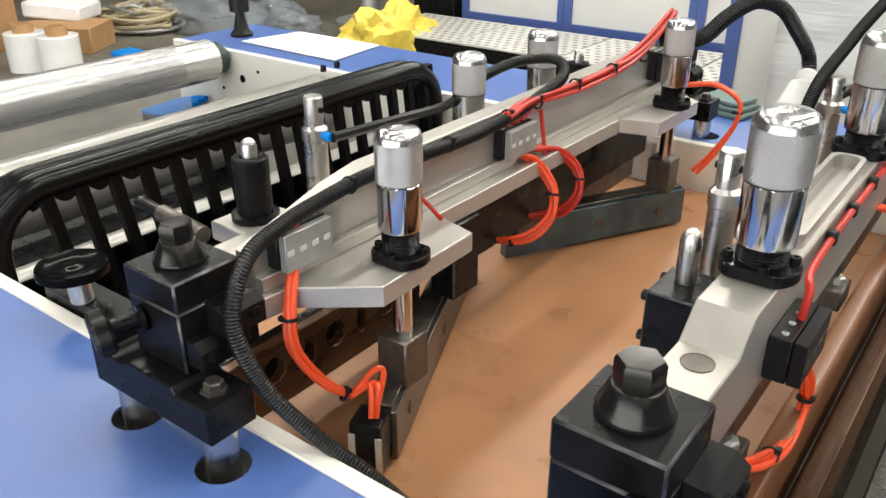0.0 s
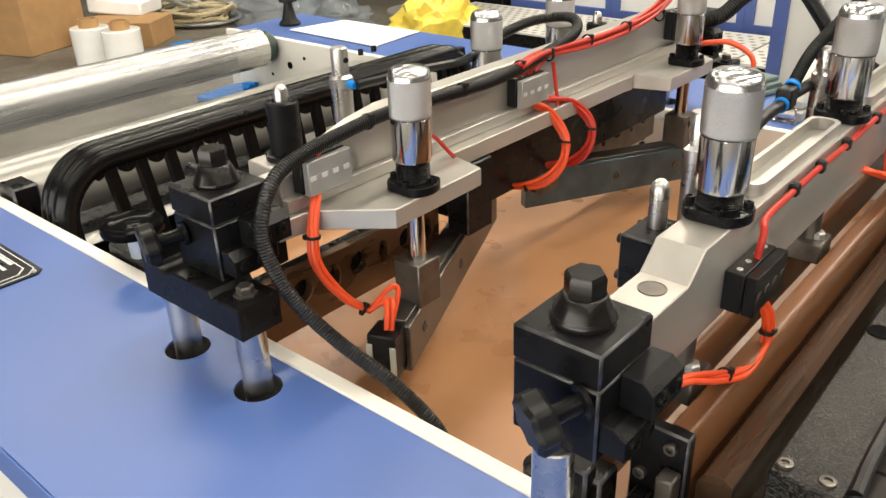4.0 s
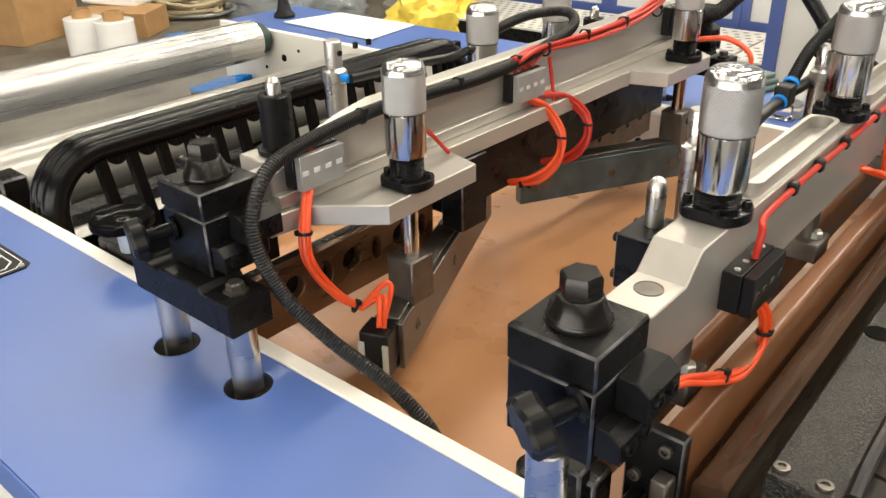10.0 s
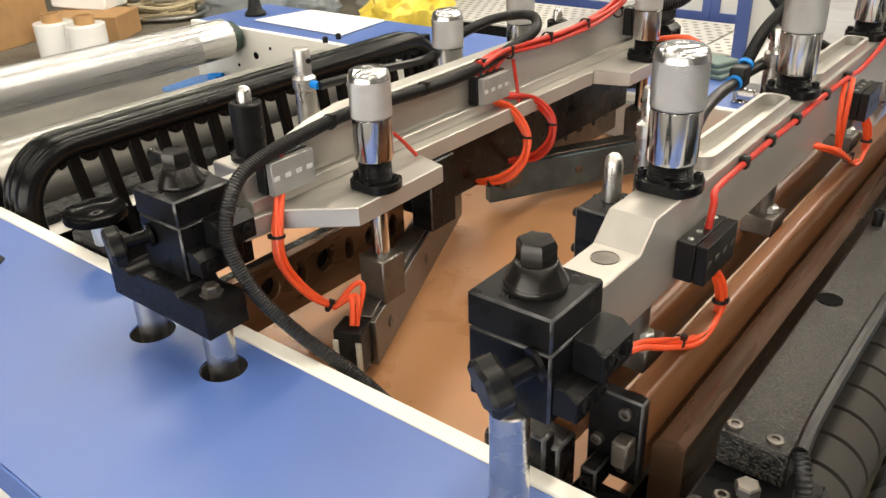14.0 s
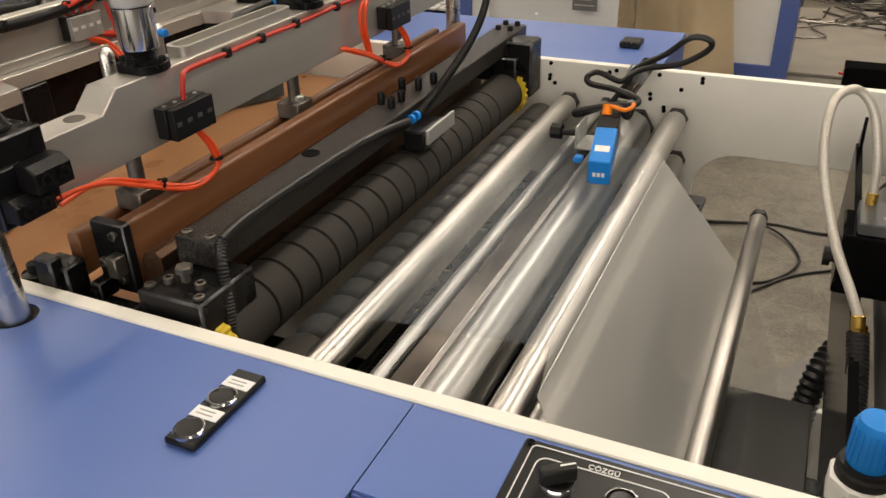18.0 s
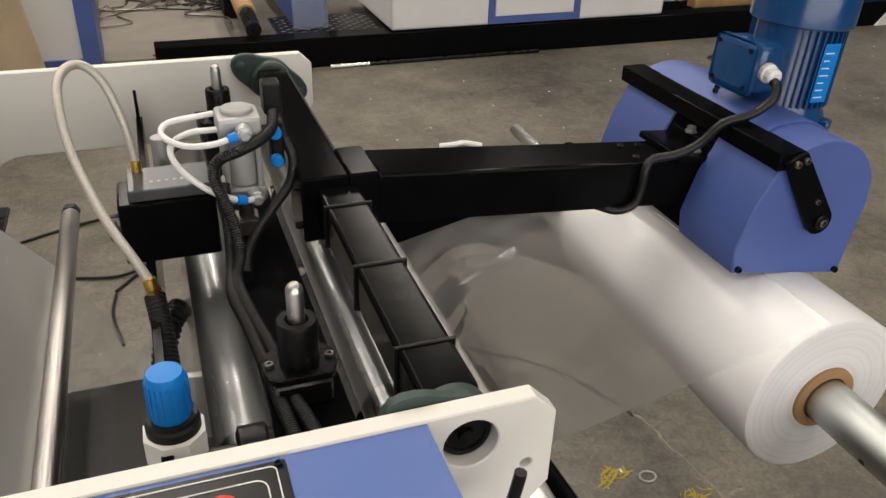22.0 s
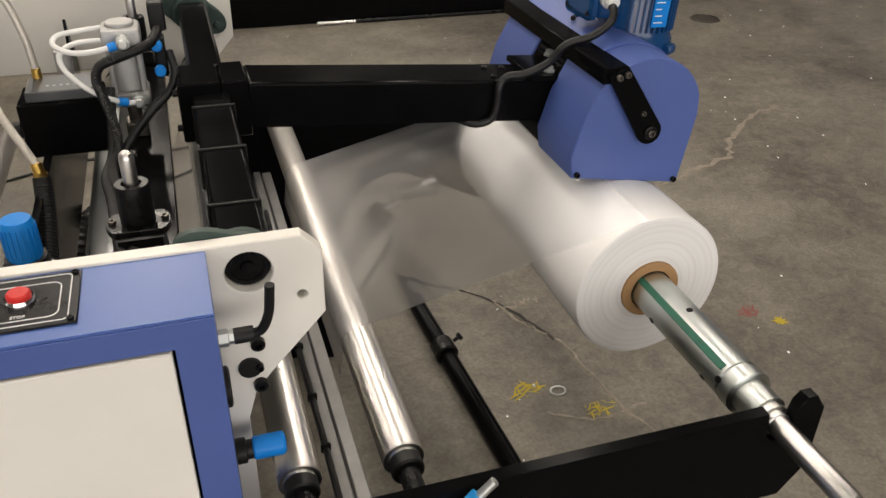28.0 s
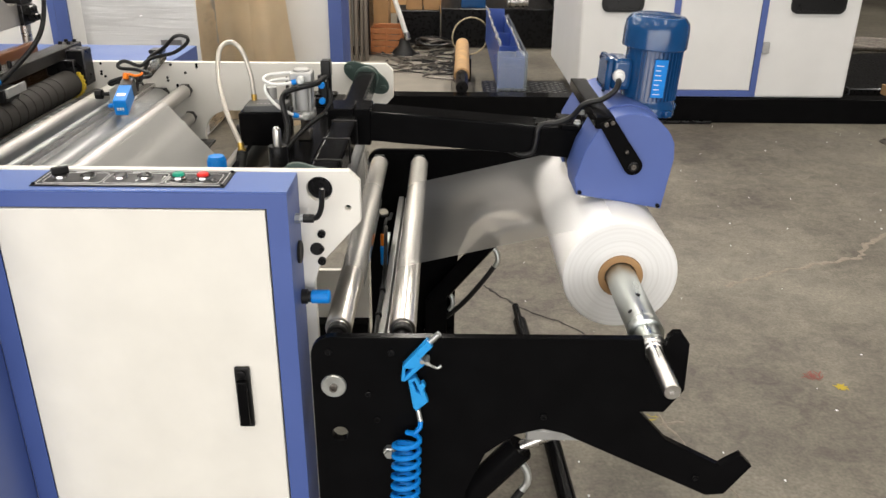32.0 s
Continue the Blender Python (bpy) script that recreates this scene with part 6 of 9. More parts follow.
# ---- feed section ----
def guide_roller(x, z, r, y0, y1, label, mat=None, cap=True):
    th = thing("guide_roller", label, "roller", "bright guide rollers", Matrix.Translation((x, y0, z)))
    L = y1 - y0
    bm = bmesh.new()
    lathe(bm, (0, 0, 0), (0, 1, 0), [(0, 0), (r * .72, 0), (r * .78, 0.004), (r * .96, 0.004), (r, 0.006), (r, L - .006), (r * .96, L - .004), (r * .78, L - .004), (r * .72, L), (0, L)], 40)
    part("roller_shell", bm, mat or SATIN, th)
    for y, s in ((0, -1), (L, 1)):
        bm = bmesh.new()
        lathe(bm, (0, y, 0), (0, s, 0), [(r * (1.06 if s > 0 else .78), 0), (r * (1.06 if s > 0 else .78), 0.018), (r * .7, 0.021), (r * .45, 0.021), (r * .45, 0.034), (0, 0.034)], 6 if s > 0 else 20)
        part("roller_end", bm, RUBBERD, th, "black roller end")
    return th


guide_roller(-0.175, 0.985, 0.022, 0.008, 1.055, "bright brushed steel guide roller")
guide_roller(0.051, 0.977, 0.022, 0.008, 1.055, "bright brushed steel guide roller carrying clear film")
guide_roller(0.240, 0.800, 0.0165, 0.03, 1.03, "slim bright guide roller below the film")
guide_roller(-0.038, 0.944, 0.042, 0.008, 1.065, "wide polished steel roller under the clear film", ROLLCH)
guide_roller(-0.097, 0.990, 0.0125, 0.008, 1.06, "slim bright guide roller beside the dark rail", ROLLCH)
guide_roller(0.058, 0.888, 0.020, 0.008, 1.055, "bright guide roller under the rising film")
guide_roller(0.476, 0.862, 0.041, 0.01, 1.07, "chrome roller wrapped in clear film", ROLLCH)
guide_roller(0.640, 0.895, 0.031, 0.01, 1.07, "bright roller below the black cross bar", ROLLCH)
guide_roller(0.682, 0.722, 0.0290, -0.06, 1.10, "bright unwind guide roller over the black bracket", SATINB)
guide_roller(0.820, 0.722, 0.0290, -0.06, 1.10, "bright unwind guide roller carrying the film web", SATINB)


def web(name, line, y0, y1, mat, label, n=10, wave=0.0, flare=0.0, seed=0):
    """A sheet of film along a line of (x, z)."""
    bm = bmesh.new()
    P = [Vector((x, 0, z)) for x, z in line]
    rows = []
    for i, p in enumerate(P):
        row = []
        for k in range(n + 1):
            ya = y0 - flare * (1 - i / (len(P) - 1))
            y = ya + (y1 - ya) * k / n
            w = wave * math.sin(math.pi * i / (len(P) - 1)) * noise.noise(Vector((p.x * 3 + seed, y * 14, p.z * 3))) if 0 < i < len(P) - 1 else 0
            row.append(bm.verts.new((p.x, y, p.z + w)))
        rows.append(row)
    for a, b in zip(rows, rows[1:]):
        for k in range(n):
            bm.faces.new((a[k], a[k + 1], b[k + 1], b[k]))
    ob = solid(name, bm, mat, label, "plastic film", "film webs")
    ob.visible_shadow = False
    return ob


def arc(cx, cz, r, a0, a1, n=8):
    return [(cx + r * math.cos(radians(a0 + (a1 - a0) * i / n)), cz + r * math.sin(radians(a0 + (a1 - a0) * i / n))) for i in range(n + 1)]


def film_webs():
    R = 0.1405
    top = arc(0.820, 0.722, 0.0296, 200, 103, 6)
    run = [(0.8133 + (1.3045 - 0.8133) * i / 16, 0.7508 + (0.8687 - 0.7508) * i / 16) for i in range(1, 15)]
    web("film_web", [(0.786, 0.66)] + top + run + arc(1.337, 0.732, 0.1405, 108, 100, 4), 0.205, 0.815, FILM, "clear creased film running from the roll to the rollers", 44, 0.0006, seed=2)
    web("film_web", arc(0.682, 0.722, 0.0296, 180, 0, 8) + [(0.7115, 0.69)], 0.205, 0.815, FILM2, "clear film round the unwind rollers", 8)
    web("film_web", [(0.678, 0.74), (0.674, 0.86)] + arc(0.640, 0.895, 0.0316, -20, 150, 8) + [(0.56, 0.80), (0.52, 0.72)], 0.205, 0.815, FILM2, "clear film round the roller under the cross bar", 8)
    web("film_web", [(0.523, 0.70)] + arc(0.476, 0.862, 0.0422, 0, 180, 28) + [(0.42, 0.70), (0.33, 0.60), (0.25, 0.775)] + arc(0.240, 0.800, 0.0171, 300, 170, 5), 0.205, 0.815, FILM2, "clear film round the chrome dancer roller", 8)
    d = [(0.224 + (0.074 - 0.224) * i / 6, 0.804 + (0.985 - 0.804) * i / 6) for i in range(0, 7)]
    web("film_web", d + arc(0.051, 0.977, 0.0228, 20, 70, 4), 0.215, 0.825, FILMM, "milky film rising from the low roller", 20, 0.001, 0.20, seed=4)
    web("film_web", (arc(0.051, 0.977, 0.0226, 70, 95, 3) + [(0.02, 0.9995), (-0.03, 1.0), (-0.07, 1.001), (-0.11, 1.004), (-0.145, 1.006)] + arc(-0.175, 0.985, 0.0226, 80, 112, 3) + arc(-0.222, 0.955, 0.0374, 68, 138, 7))[::-1], 0.215, 0.825, FILMC, "clear film running flat over the guide rollers", 20, 0.0008, 0.13, seed=5)


film_webs()


def feed_inside():
    # flat sensor rail between the rollers
    r = thing("sensor_rail", "flat dark steel rail across the film between two rollers", "rail")
    bm = bmesh.new()
    box(bm, -0.083, 0.004, 0.990, -0.054, 1.086, 0.996, 0.001)
    part("rail", bm, DARKST, r)
    bm = bmesh.new()
    box(bm, -0.0535, 0.004, 0.984, -0.0515, 1.086, 0.9965, 0.0005)
    part("rail_edge", bm, STEEL, r, "bright rail edge")
    hz = thing("corrugated_hose", "black corrugated hose lying under the guide rollers", "hose")
    bm = bmesh.new()
    tube(bm, [(-0.15, 0.02, 0.835), (-0.168, 0.12, 0.865), (-0.178, 0.22, 0.880), (-0.178, 0.34, 0.876), (-0.165, 0.46, 0.84), (-0.15, 0.55, 0.828)], 0.018, 14, 8, 0.0025, 0.0075)
    part("hose", bm, HOSE, hz)
    # optical sensor on the rail
    s = thing("optical_sensor", "blue optical mark sensor with orange plug above the film", "sensor")
    m = Matrix.Translation((-0.002, 0.665, 1.018)) @ pose(0, 0, 0, 14, 0, 8)
    bm = bmesh.new()
    box(bm, -0.018, -0.02, -0.012, 0.018, 0.078, 0.034, 0.003, 2, m)
    bd = part("sensor_body", bm, CYAN, s)
    bm = bmesh.new()
    box(bm, -0.0175, 0.0785, -0.011, 0.0175, 0.128, 0.033, 0.002, 1, m)
    part("sensor_head", bm, BLACKG, s)
    bm = bmesh.new()
    box(bm, -0.012, 0.008, 0.0341, 0.012, 0.024, 0.0347, 0, 1, m)
    part("sticker", bm, WHITEP, bd)
    for i in range(3):
        bm = bmesh.new()
        box(bm, -0.010 + 0.007 * i, -0.0206, 0.004, -0.005 + 0.007 * i, -0.0201, 0.012, 0, 1, m)
        part("maker_mark", bm, WHITEP, bd)
    bm = bmesh.new()
    tube(bm, [m @ Vector(p) for p in ((-0.006, 0.118, 0.03), (-0.006, 0.132, 0.042))], 0.0085, 12)
    tube(bm, [m @ Vector(p) for p in ((-0.006, 0.128, 0.042), (0.006, 0.124, 0.044), (0.022, 0.126, 0.038), (0.034, 0.138, 0.036), (0.036, 0.15, 0.036))], 0.0036, 10)
    part("orange_plug", bm, PLUGO, s, "orange cable plug")
    bm = bmesh.new()
    tube(bm, [m @ Vector((0.036, 0.15, 0.036)), (0.006, 0.803, 1.065), (-0.012, 0.812, 1.077), (-0.044, 0.82, 1.072), (-0.090, 0.822, 1.057), (-0.086, 0.828, 1.050), (-0.041, 0.86, 1.062), (0.0, 0.88, 1.061), (0.001, 0.90, 1.067),
              (-0.041, 0.905, 1.078), (-0.093, 0.92, 1.079), (-0.101, 0.93, 1.09), (-0.082, 0.94, 1.096), (-0.044, 0.95, 1.080), (-0.025, 0.965, 1.092), (0.001, 0.97, 1.104), (0.060, 0.97, 1.118), (0.106, 0.965, 1.148), (0.109, 0.96, 1.168),
              (0.075, 0.96, 1.170), (0.033, 0.97, 1.134), (-0.020, 0.978, 1.100), (-0.035, 0.975, 1.070), (-0.060, 0.96, 1.030), (-0.066, 0.955, 1.00)], 0.0058, 10, 6)
    part("sensor_cable", bm, HOSE, s, "looped black sensor cable")
    bm = bmesh.new()
    box(bm, -0.075, 0.765, 1.009, -0.018, 0.83, 1.013, 0.001)
    box(bm, -0.075, 0.765, 1.013, -0.071, 0.83, 1.05, 0.001)
    part("bracket", bm, ZINC, s, "bright sensor bracket")
    bm = bmesh.new()
    cyl(bm, (-0.105, 0.79, 1.028), (-0.072, 0.79, 1.03), 0.006, 12)
    lathe(bm, (-0.106, 0.79, 1.028), (-1, 0, 0), [(0.015, 0), (0.015, 0.018), (0.012, 0.02), (0, 0.02)], 8)
    part("clamp_knob", bm, RUBBERD, s)
    # second small sensor
    s2 = thing("optical_sensor", "small blue sensor block beside the rail", "sensor")
    bm = bmesh.new()
    box(bm, -0.060, 0.705, 1.0085, -0.046, 0.725, 1.018, 0.002)
    part("sensor_body", bm, CYAN, s2)
    # cable clamp on the far plate
    c = thing("cable_clamp", "clear plastic cable clamp on the far side plate", "clamp")
    bm = bmesh.new()
    box(bm, -0.014, -0.05, -0.010, 0.014, 0.07, 0.008, 0.004, 2, Matrix.Translation((-0.028, 1.018, 1.062)) @ pose(0, 0, 0, 20, 0, -12))
    part("rail", bm, DARKST, c, "dark steel rail end")
    bm = bmesh.new()
    box(bm, -0.017, -0.012, -0.012, 0.017, 0.022, 0.020, 0.005, 2, Matrix.Translation((-0.026, 1.012, 1.070)) @ pose(0, 0, 0, 20, 0, -12))
    part("clamp", bm, CLEAR, c)
    # black cross beam that carries the valve block
    k = thing("cross_beam", "black steel cross beam carrying the valve block", "machine frame")
    bm = bmesh.new()
    box(bm, 0.385, 0.004, 0.78, 0.397, 1.086, 0.965, 0.001)
    part("web", bm, BLACKP, k)
    bm = bmesh.new()
    sheet([(1.06, 0.78), (1.086, 0.78), (1.086, 0.96), (1.05, 1.03), (1.03, 0.96)], [], 0.006, yz(0.391), 0.0, bm)
    part("gusset", bm, BLACKP, k)
    bm = bmesh.new()
    box(bm, 0.20, 0.012, 0.672, 0.384, 0.63, 0.680, 0.002)
    solid("lower_shelf", bm, RUBBERD, "dark steel sheet shelf inside the frame", "shelf")
    # made-up black sheet that keeps the gaps between the rollers dark
    bm = bmesh.new()
    box(bm, -0.26, 0.01, 0.80, 0.13, 1.08, 0.81, 0.002)
    solid("under_roller_darkener", bm, OXIDE, "black sheet added to darken the space under the guide rollers", "tray")
    v = thing("valve_block", "black valve block with grey top plate", "valve")
    bm = bmesh.new()
    box(bm, 0.360, 0.52, 0.955, 0.487, 0.605, 1.045, 0.003, 1, None)
    part("body", bm, BLACKP, v)
    bm = bmesh.new()
    box(bm, 0.375, 0.525, 1.0453, 0.484, 0.602, 1.0625, 0.002)
    tp = part("top_plate", bm, pbr("grey_anodised_plate", (0.10, 0.105, 0.11), 0.35, metal=0.5), v, "dark grey metal top plate")
    for i in range(5):
        bm = bmesh.new()
        box(bm, 0.405 + 0.010 * i, 0.548, 1.0626, 0.409 + 0.010 * i, 0.553, 1.0630)
        part("print_bar", bm, ALUD, tp)
    bm = bmesh.new()
    cyl(bm, (0.425, 0.655, 0.965), (0.425, 0.655, 1.085), 0.0135, 20)
    part("stop_pin", bm, ALUD, v, "grey round stop pin")
    bm = bmesh.new()
    lathe(bm, (0.36, 0.56, 0.99), (-1, 0, 0), [(0.008, 0), (0.008, 0.006), (0.014, 0.007), (0.014, 0.016), (0, 0.016)], 14)
    part("side_knob", bm, RUBBERD, v)
    # braided hose with brass end
    h = thing("braided_hose", "silver braided hose with brass coupling and black corrugated end", "hose")
    bm = bmesh.new()
    tube(bm, [(0.389, 0.595, 1.075), (0.383, 0.60, 1.13), (0.365, 0.605, 1.19), (0.338, 0.60, 1.215), (0.315, 0.57, 1.20), (0.318, 0.52, 1.14), (0.345, 0.46, 1.07), (0.375, 0.42, 1.02), (0.389, 0.405, 0.995)], 0.0062, 12, 10)
    part("hose", bm, BRAID, h)
    bm = bmesh.new()
    cyl(bm, (0.389, 0.405, 0.998), (0.393, 0.398, 0.972), 0.0085, 12)
    lathe(bm, (0.393, 0.398, 0.985), (0.1, -.2, -1), [(0.0105, 0), (0.0105, 0.008), (0.008, 0.009)], 6)
    part("coupling", bm, BRASS, h, "brass coupling")
    bm = bmesh.new()
    cyl(bm, (0.389, 0.593, 1.055), (0.389, 0.595, 1.078), 0.0075, 12)
    part("coupling", bm, BRASS, h, "brass coupling")
    bm = bmesh.new()
    tube(bm, [(0.393, 0.398, 0.974), (0.398, 0.34, 0.945), (0.400, 0.27, 0.915), (0.402, 0.20, 0.89)], 0.0135, 14, 8, 0.002, 0.006)
    part("hose_sleeve", bm, HOSE, h, "black corrugated sleeve")
    # thick flexible duct
    d = thing("flexible_duct", "thick black corrugated duct bending down to the floor", "hose")
    bm = bmesh.new()
    tube(bm, [(0.415, 0.745, 0.73), (0.398, 0.715, 0.725), (0.380, 0.675, 0.69), (0.372, 0.660, 0.60), (0.37, 0.66, 0.40), (0.37, 0.70, 0.03)], 0.022, 18, 8, 0.004, 0.012)
    part("duct", bm, HOSE, d)
    # pressure regulator
    g = thing("pressure_regulator", "air pressure regulator with bright blue knob and black gauge", "regulator")
    bm = bmesh.new()
    prof = [(0, 0), (0.0195, 0), (0.0202, 0.004), (0.0193, 0.046), (0.0168, 0.052), (0, 0.053)]
    lathe(bm, (0.400, 0.146, 0.992), (0, 0, 1), prof, 28)
    kn = part("knob", bm, CYAN, g, "bright blue fluted knob")
    for i in range(20):
        a = i * 0.31416
        bm = bmesh.new()
        box(bm, -0.0012, -0.0008, 0.004, 0.0012, 0.0010, 0.044, 0.0004, 1, Matrix.Translation((0.400 + 0.0198 * math.cos(a), 0.146 + 0.0198 * math.sin(a), 0.992)) @ pose(0, 0, 0, 0, 0, math.degrees(a)))
        part("flute", bm, CYAN, kn)
    bm = bmesh.new()
    lathe(bm, (0.400, 0.146, 0.975), (0, 0, 1), [(0.027, 0), (0.027, 0.009), (0.0245, 0.012), (0.0245, 0.017), (0, 0.017)], 28)
    part("collar", bm, RUBBERD, g)
    bm = bmesh.new()
    lathe(bm, (0.400, 0.146, 0.945), (0, 0, 1), [(0, 0), (0.032, 0), (0.032, 0.028), (0.029, 0.0295), (0, 0.0295)], 8, 0.39)
    part("nut", bm, WHITEP, g, "white hexagonal collar")
    bm = bmesh.new()
    box(bm, 0.37, 0.118, 0.86, 0.43, 0.175, 0.9445, 0.006, 2)
    cyl(bm, (0.43, 0.142, 0.93), (0.458, 0.140, 0.93), 0.009, 14)
    part("body", bm, BLACKG, g)
    bm = bmesh.new()
    lathe(bm, (0.458, 0.140, 0.93), (1, 0, 0), [(0.020, 0), (0.026, 0.003), (0.026, 0.030), (0.024, 0.032), (0.022, 0.030), (0, 0.030)], 28)
    part("gauge", bm, BLACKG, g, "black round gauge")
    # black carrier with two guide posts
    cp = thing("post_carrier", "black steel carrier plate under two guide posts", "machine frame")
    bm = bmesh.new()
    box(bm, 0.495, 0.012, 0.955, 0.578, 1.08, 0.967, 0.002)
    part("plate", bm, BLACKP, cp)
    for y in (0.172, 0.927):
        p = thing("guide_post", "bright round-topped pin in black flanged bush", "guide post", "guide posts", Matrix.Translation((0.533, y, 0.9675)))
        bm = bmesh.new()
        box(bm, -0.030, -0.028, 0, 0.030, 0.028, 0.030, 0.003)
        part("base_block", bm, OXIDE, p, "black base block")
        bm = bmesh.new()
        o = [(0.040 * math.cos(a), (0.027 if abs(math.sin(a)) > .6 else 0.040 * abs(math.sin(a)) + 1e-4) * (1 if math.sin(a) >= 0 else -1)) for a in [i * 6.2832 / 40 for i in range(40)]]
        sheet(o, [], 0.009, Matrix.Translation((0, 0, 0.0347)), 0.001, bm)
        fl = part("flange", bm, OXIDE, p)
        for sx in (-0.032, 0.032):
            bm = bmesh.new()
            bolt(bm, (sx, 0, 0.039), 0.005, 0.005)
            part("screw", bm, STEELD, fl)
        bm = bmesh.new()
        lathe(bm, (0, 0, 0.039), (0, 0, 1), [(0.0215, 0), (0.0215, 0.052), (0.020, 0.0545), (0.0125, 0.0545), (0.0120, 0.046), (0, 0.046)], 30)
        part("bush", bm, OXIDE, p, "black bush")
        bm = bmesh.new()
        lathe(bm, (0, 0, 0.085), (0, 0, 1), [(0.0092, 0), (0.0092, 0.042), (0.0080, 0.048), (0.0045, 0.0515), (0, 0.0525)], 26)
        part("pin", bm, STEEL, p, "bright round-topped pin")
    # pneumatic cylinder with white tubes
    a = thing("air_cylinder", "square aluminium air cylinder with white tubes and blue fittings", "air cylinder")
    bm = bmesh.new()
    box(bm, 0.500, 0.525, 1.118, 0.558, 0.585, 1.150, 0.006, 2)
    lathe(bm, (0.529, 0.555, 1.150), (0, 0, 1), [(0.022, 0), (0.022, 0.004), (0.020, 0.006), (0, 0.006)], 28)
    part("end_cap", bm, ALUD, a)
    bm = bmesh.new()
    cyl(bm, (0.529, 0.555, 1.048), (0.529, 0.555, 1.118), 0.025, 28)
    for sx in (-0.022, 0.022):
        for sy in (-0.023, 0.023):
            cyl(bm, (0.529 + sx, 0.555 + sy, 1.048), (0.529 + sx, 0.555 + sy, 1.118), 0.004, 8)
    part("barrel", bm, ALUD, a)
    bm = bmesh.new()
    box(bm, 0.500, 0.525, 1.024, 0.558, 0.585, 1.048, 0.004)
    part("end_cap", bm, ALUD, a)
    bm = bmesh.new()
    cyl(bm, (0.529, 0.555, 0.967), (0.529, 0.555, 1.024), 0.011, 18)
    box(bm, 0.512, 0.535, 0.967, 0.546, 0.575, 0.993, 0.003)
    part("rod_clevis", bm, STEELD, a, "steel piston rod and clevis")
    for p0, p1 in (((0.532, 0.525, 1.134), (0.532, 0.505, 1.134)), ((0.540, 0.525, 1.040), (0.541, 0.505, 1.040))):
        bm = bmesh.new()
        cyl(bm, p0, p1, 0.0105, 14)
        lathe(bm, p1, (0, -1, 0), [(0.009, 0), (0.009, 0.006), (0.006, 0.008), (0, 0.008)], 6)
        part("fitting", bm, ZINC, a)
    bm = bmesh.new()
    tube(bm, [(0.522, 0.507, 1.132), (0.49, 0.50, 1.127), (0.455, 0.51, 1.125), (0.43, 0.54, 1.130), (0.44, 0.57, 1.136), (0.50, 0.578, 1.141)], 0.0042, 10)
    part("air_tube", bm, WHITEP, a, "white air tube")
    bm = bmesh.new()
    tube(bm, [(0.502, 0.545, 1.130), (0.462, 0.545, 1.128), (0.438, 0.53, 1.118), (0.444, 0.506, 1.098), (0.476, 0.488, 1.070), (0.515, 0.490, 1.048), (0.534, 0.500, 1.042)], 0.0042, 10)
    part("air_tube", bm, WHITEP, a, "white air tube")
    for p0, p1 in (((0.510, 0.504, 1.130), (0.522, 0.506, 1.132)), ((0.512, 0.488, 1.050), (0.524, 0.494, 1.045))):
        bm = bmesh.new()
        cyl(bm, p0, p1, 0.0068, 12)
        part("push_fitting", bm, CYAN, a, "blue push-in fitting")
    # valve with blue pilot knobs beside the cylinder
    w = thing("pilot_valve", "small black valve with two blue knobs beside the air cylinder", "valve")
    bm = bmesh.new()
    box(bm, 0.572, 0.60, 1.122, 0.598, 0.635, 1.168, 0.003)
    box(bm, 0.574, 0.57, 1.055, 0.592, 0.60, 1.121, 0.003)
    part("body", bm, BLACKG, w)
    for z in (1.112, 1.070):
        bm = bmesh.new()
        lathe(bm, (0.579, 0.57, z), (0, -1, 0), [(0.006, 0), (0.006, 0.005), (0.0088, 0.006), (0.0088, 0.018), (0.007, 0.020), (0, 0.020)], 16)
        part("knob", bm, CYAN, w, "blue knob")
    # black hoses winding past the cylinder
    hs = thing("hose_bundle", "black corrugated hoses winding down past the guide post", "hose")
    for i, pts in enumerate((
            [(0.584, 0.602, 1.126), (0.573, 0.55, 1.122), (0.55, 0.512, 1.121), (0.521, 0.492, 1.117), (0.495, 0.495, 1.106), (0.486, 0.487, 1.087), (0.494, 0.468, 1.060), (0.503, 0.447, 1.025), (0.503, 0.425, 0.998), (0.494, 0.39, 0.985), (0.500, 0.32, 0.983), (0.513, 0.24, 0.98), (0.52, 0.16, 0.98), (0.535, 0.07, 0.98), (0.545, 0.012, 0.97)],
            [(0.50, 0.52, 1.06), (0.495, 0.46, 1.0), (0.492, 0.42, 0.985), (0.485, 0.36, 0.982), (0.494, 0.29, 0.98), (0.502, 0.20, 0.98), (0.51, 0.11, 0.98), (0.52, 0.012, 0.97)],
            [(0.596, 0.585, 1.092), (0.601, 0.558, 1.068), (0.589, 0.528, 1.046), (0.561, 0.495, 1.030), (0.532, 0.468, 1.008), (0.514, 0.44, 0.992), (0.507, 0.40, 0.985)])):
        bm = bmesh.new()
        tube(bm, pts, 0.0080 if i < 2 else 0.007, 12, 8, 0.0009, 0.0034)
        part("hose", bm, HOSE, hs)


feed_inside()


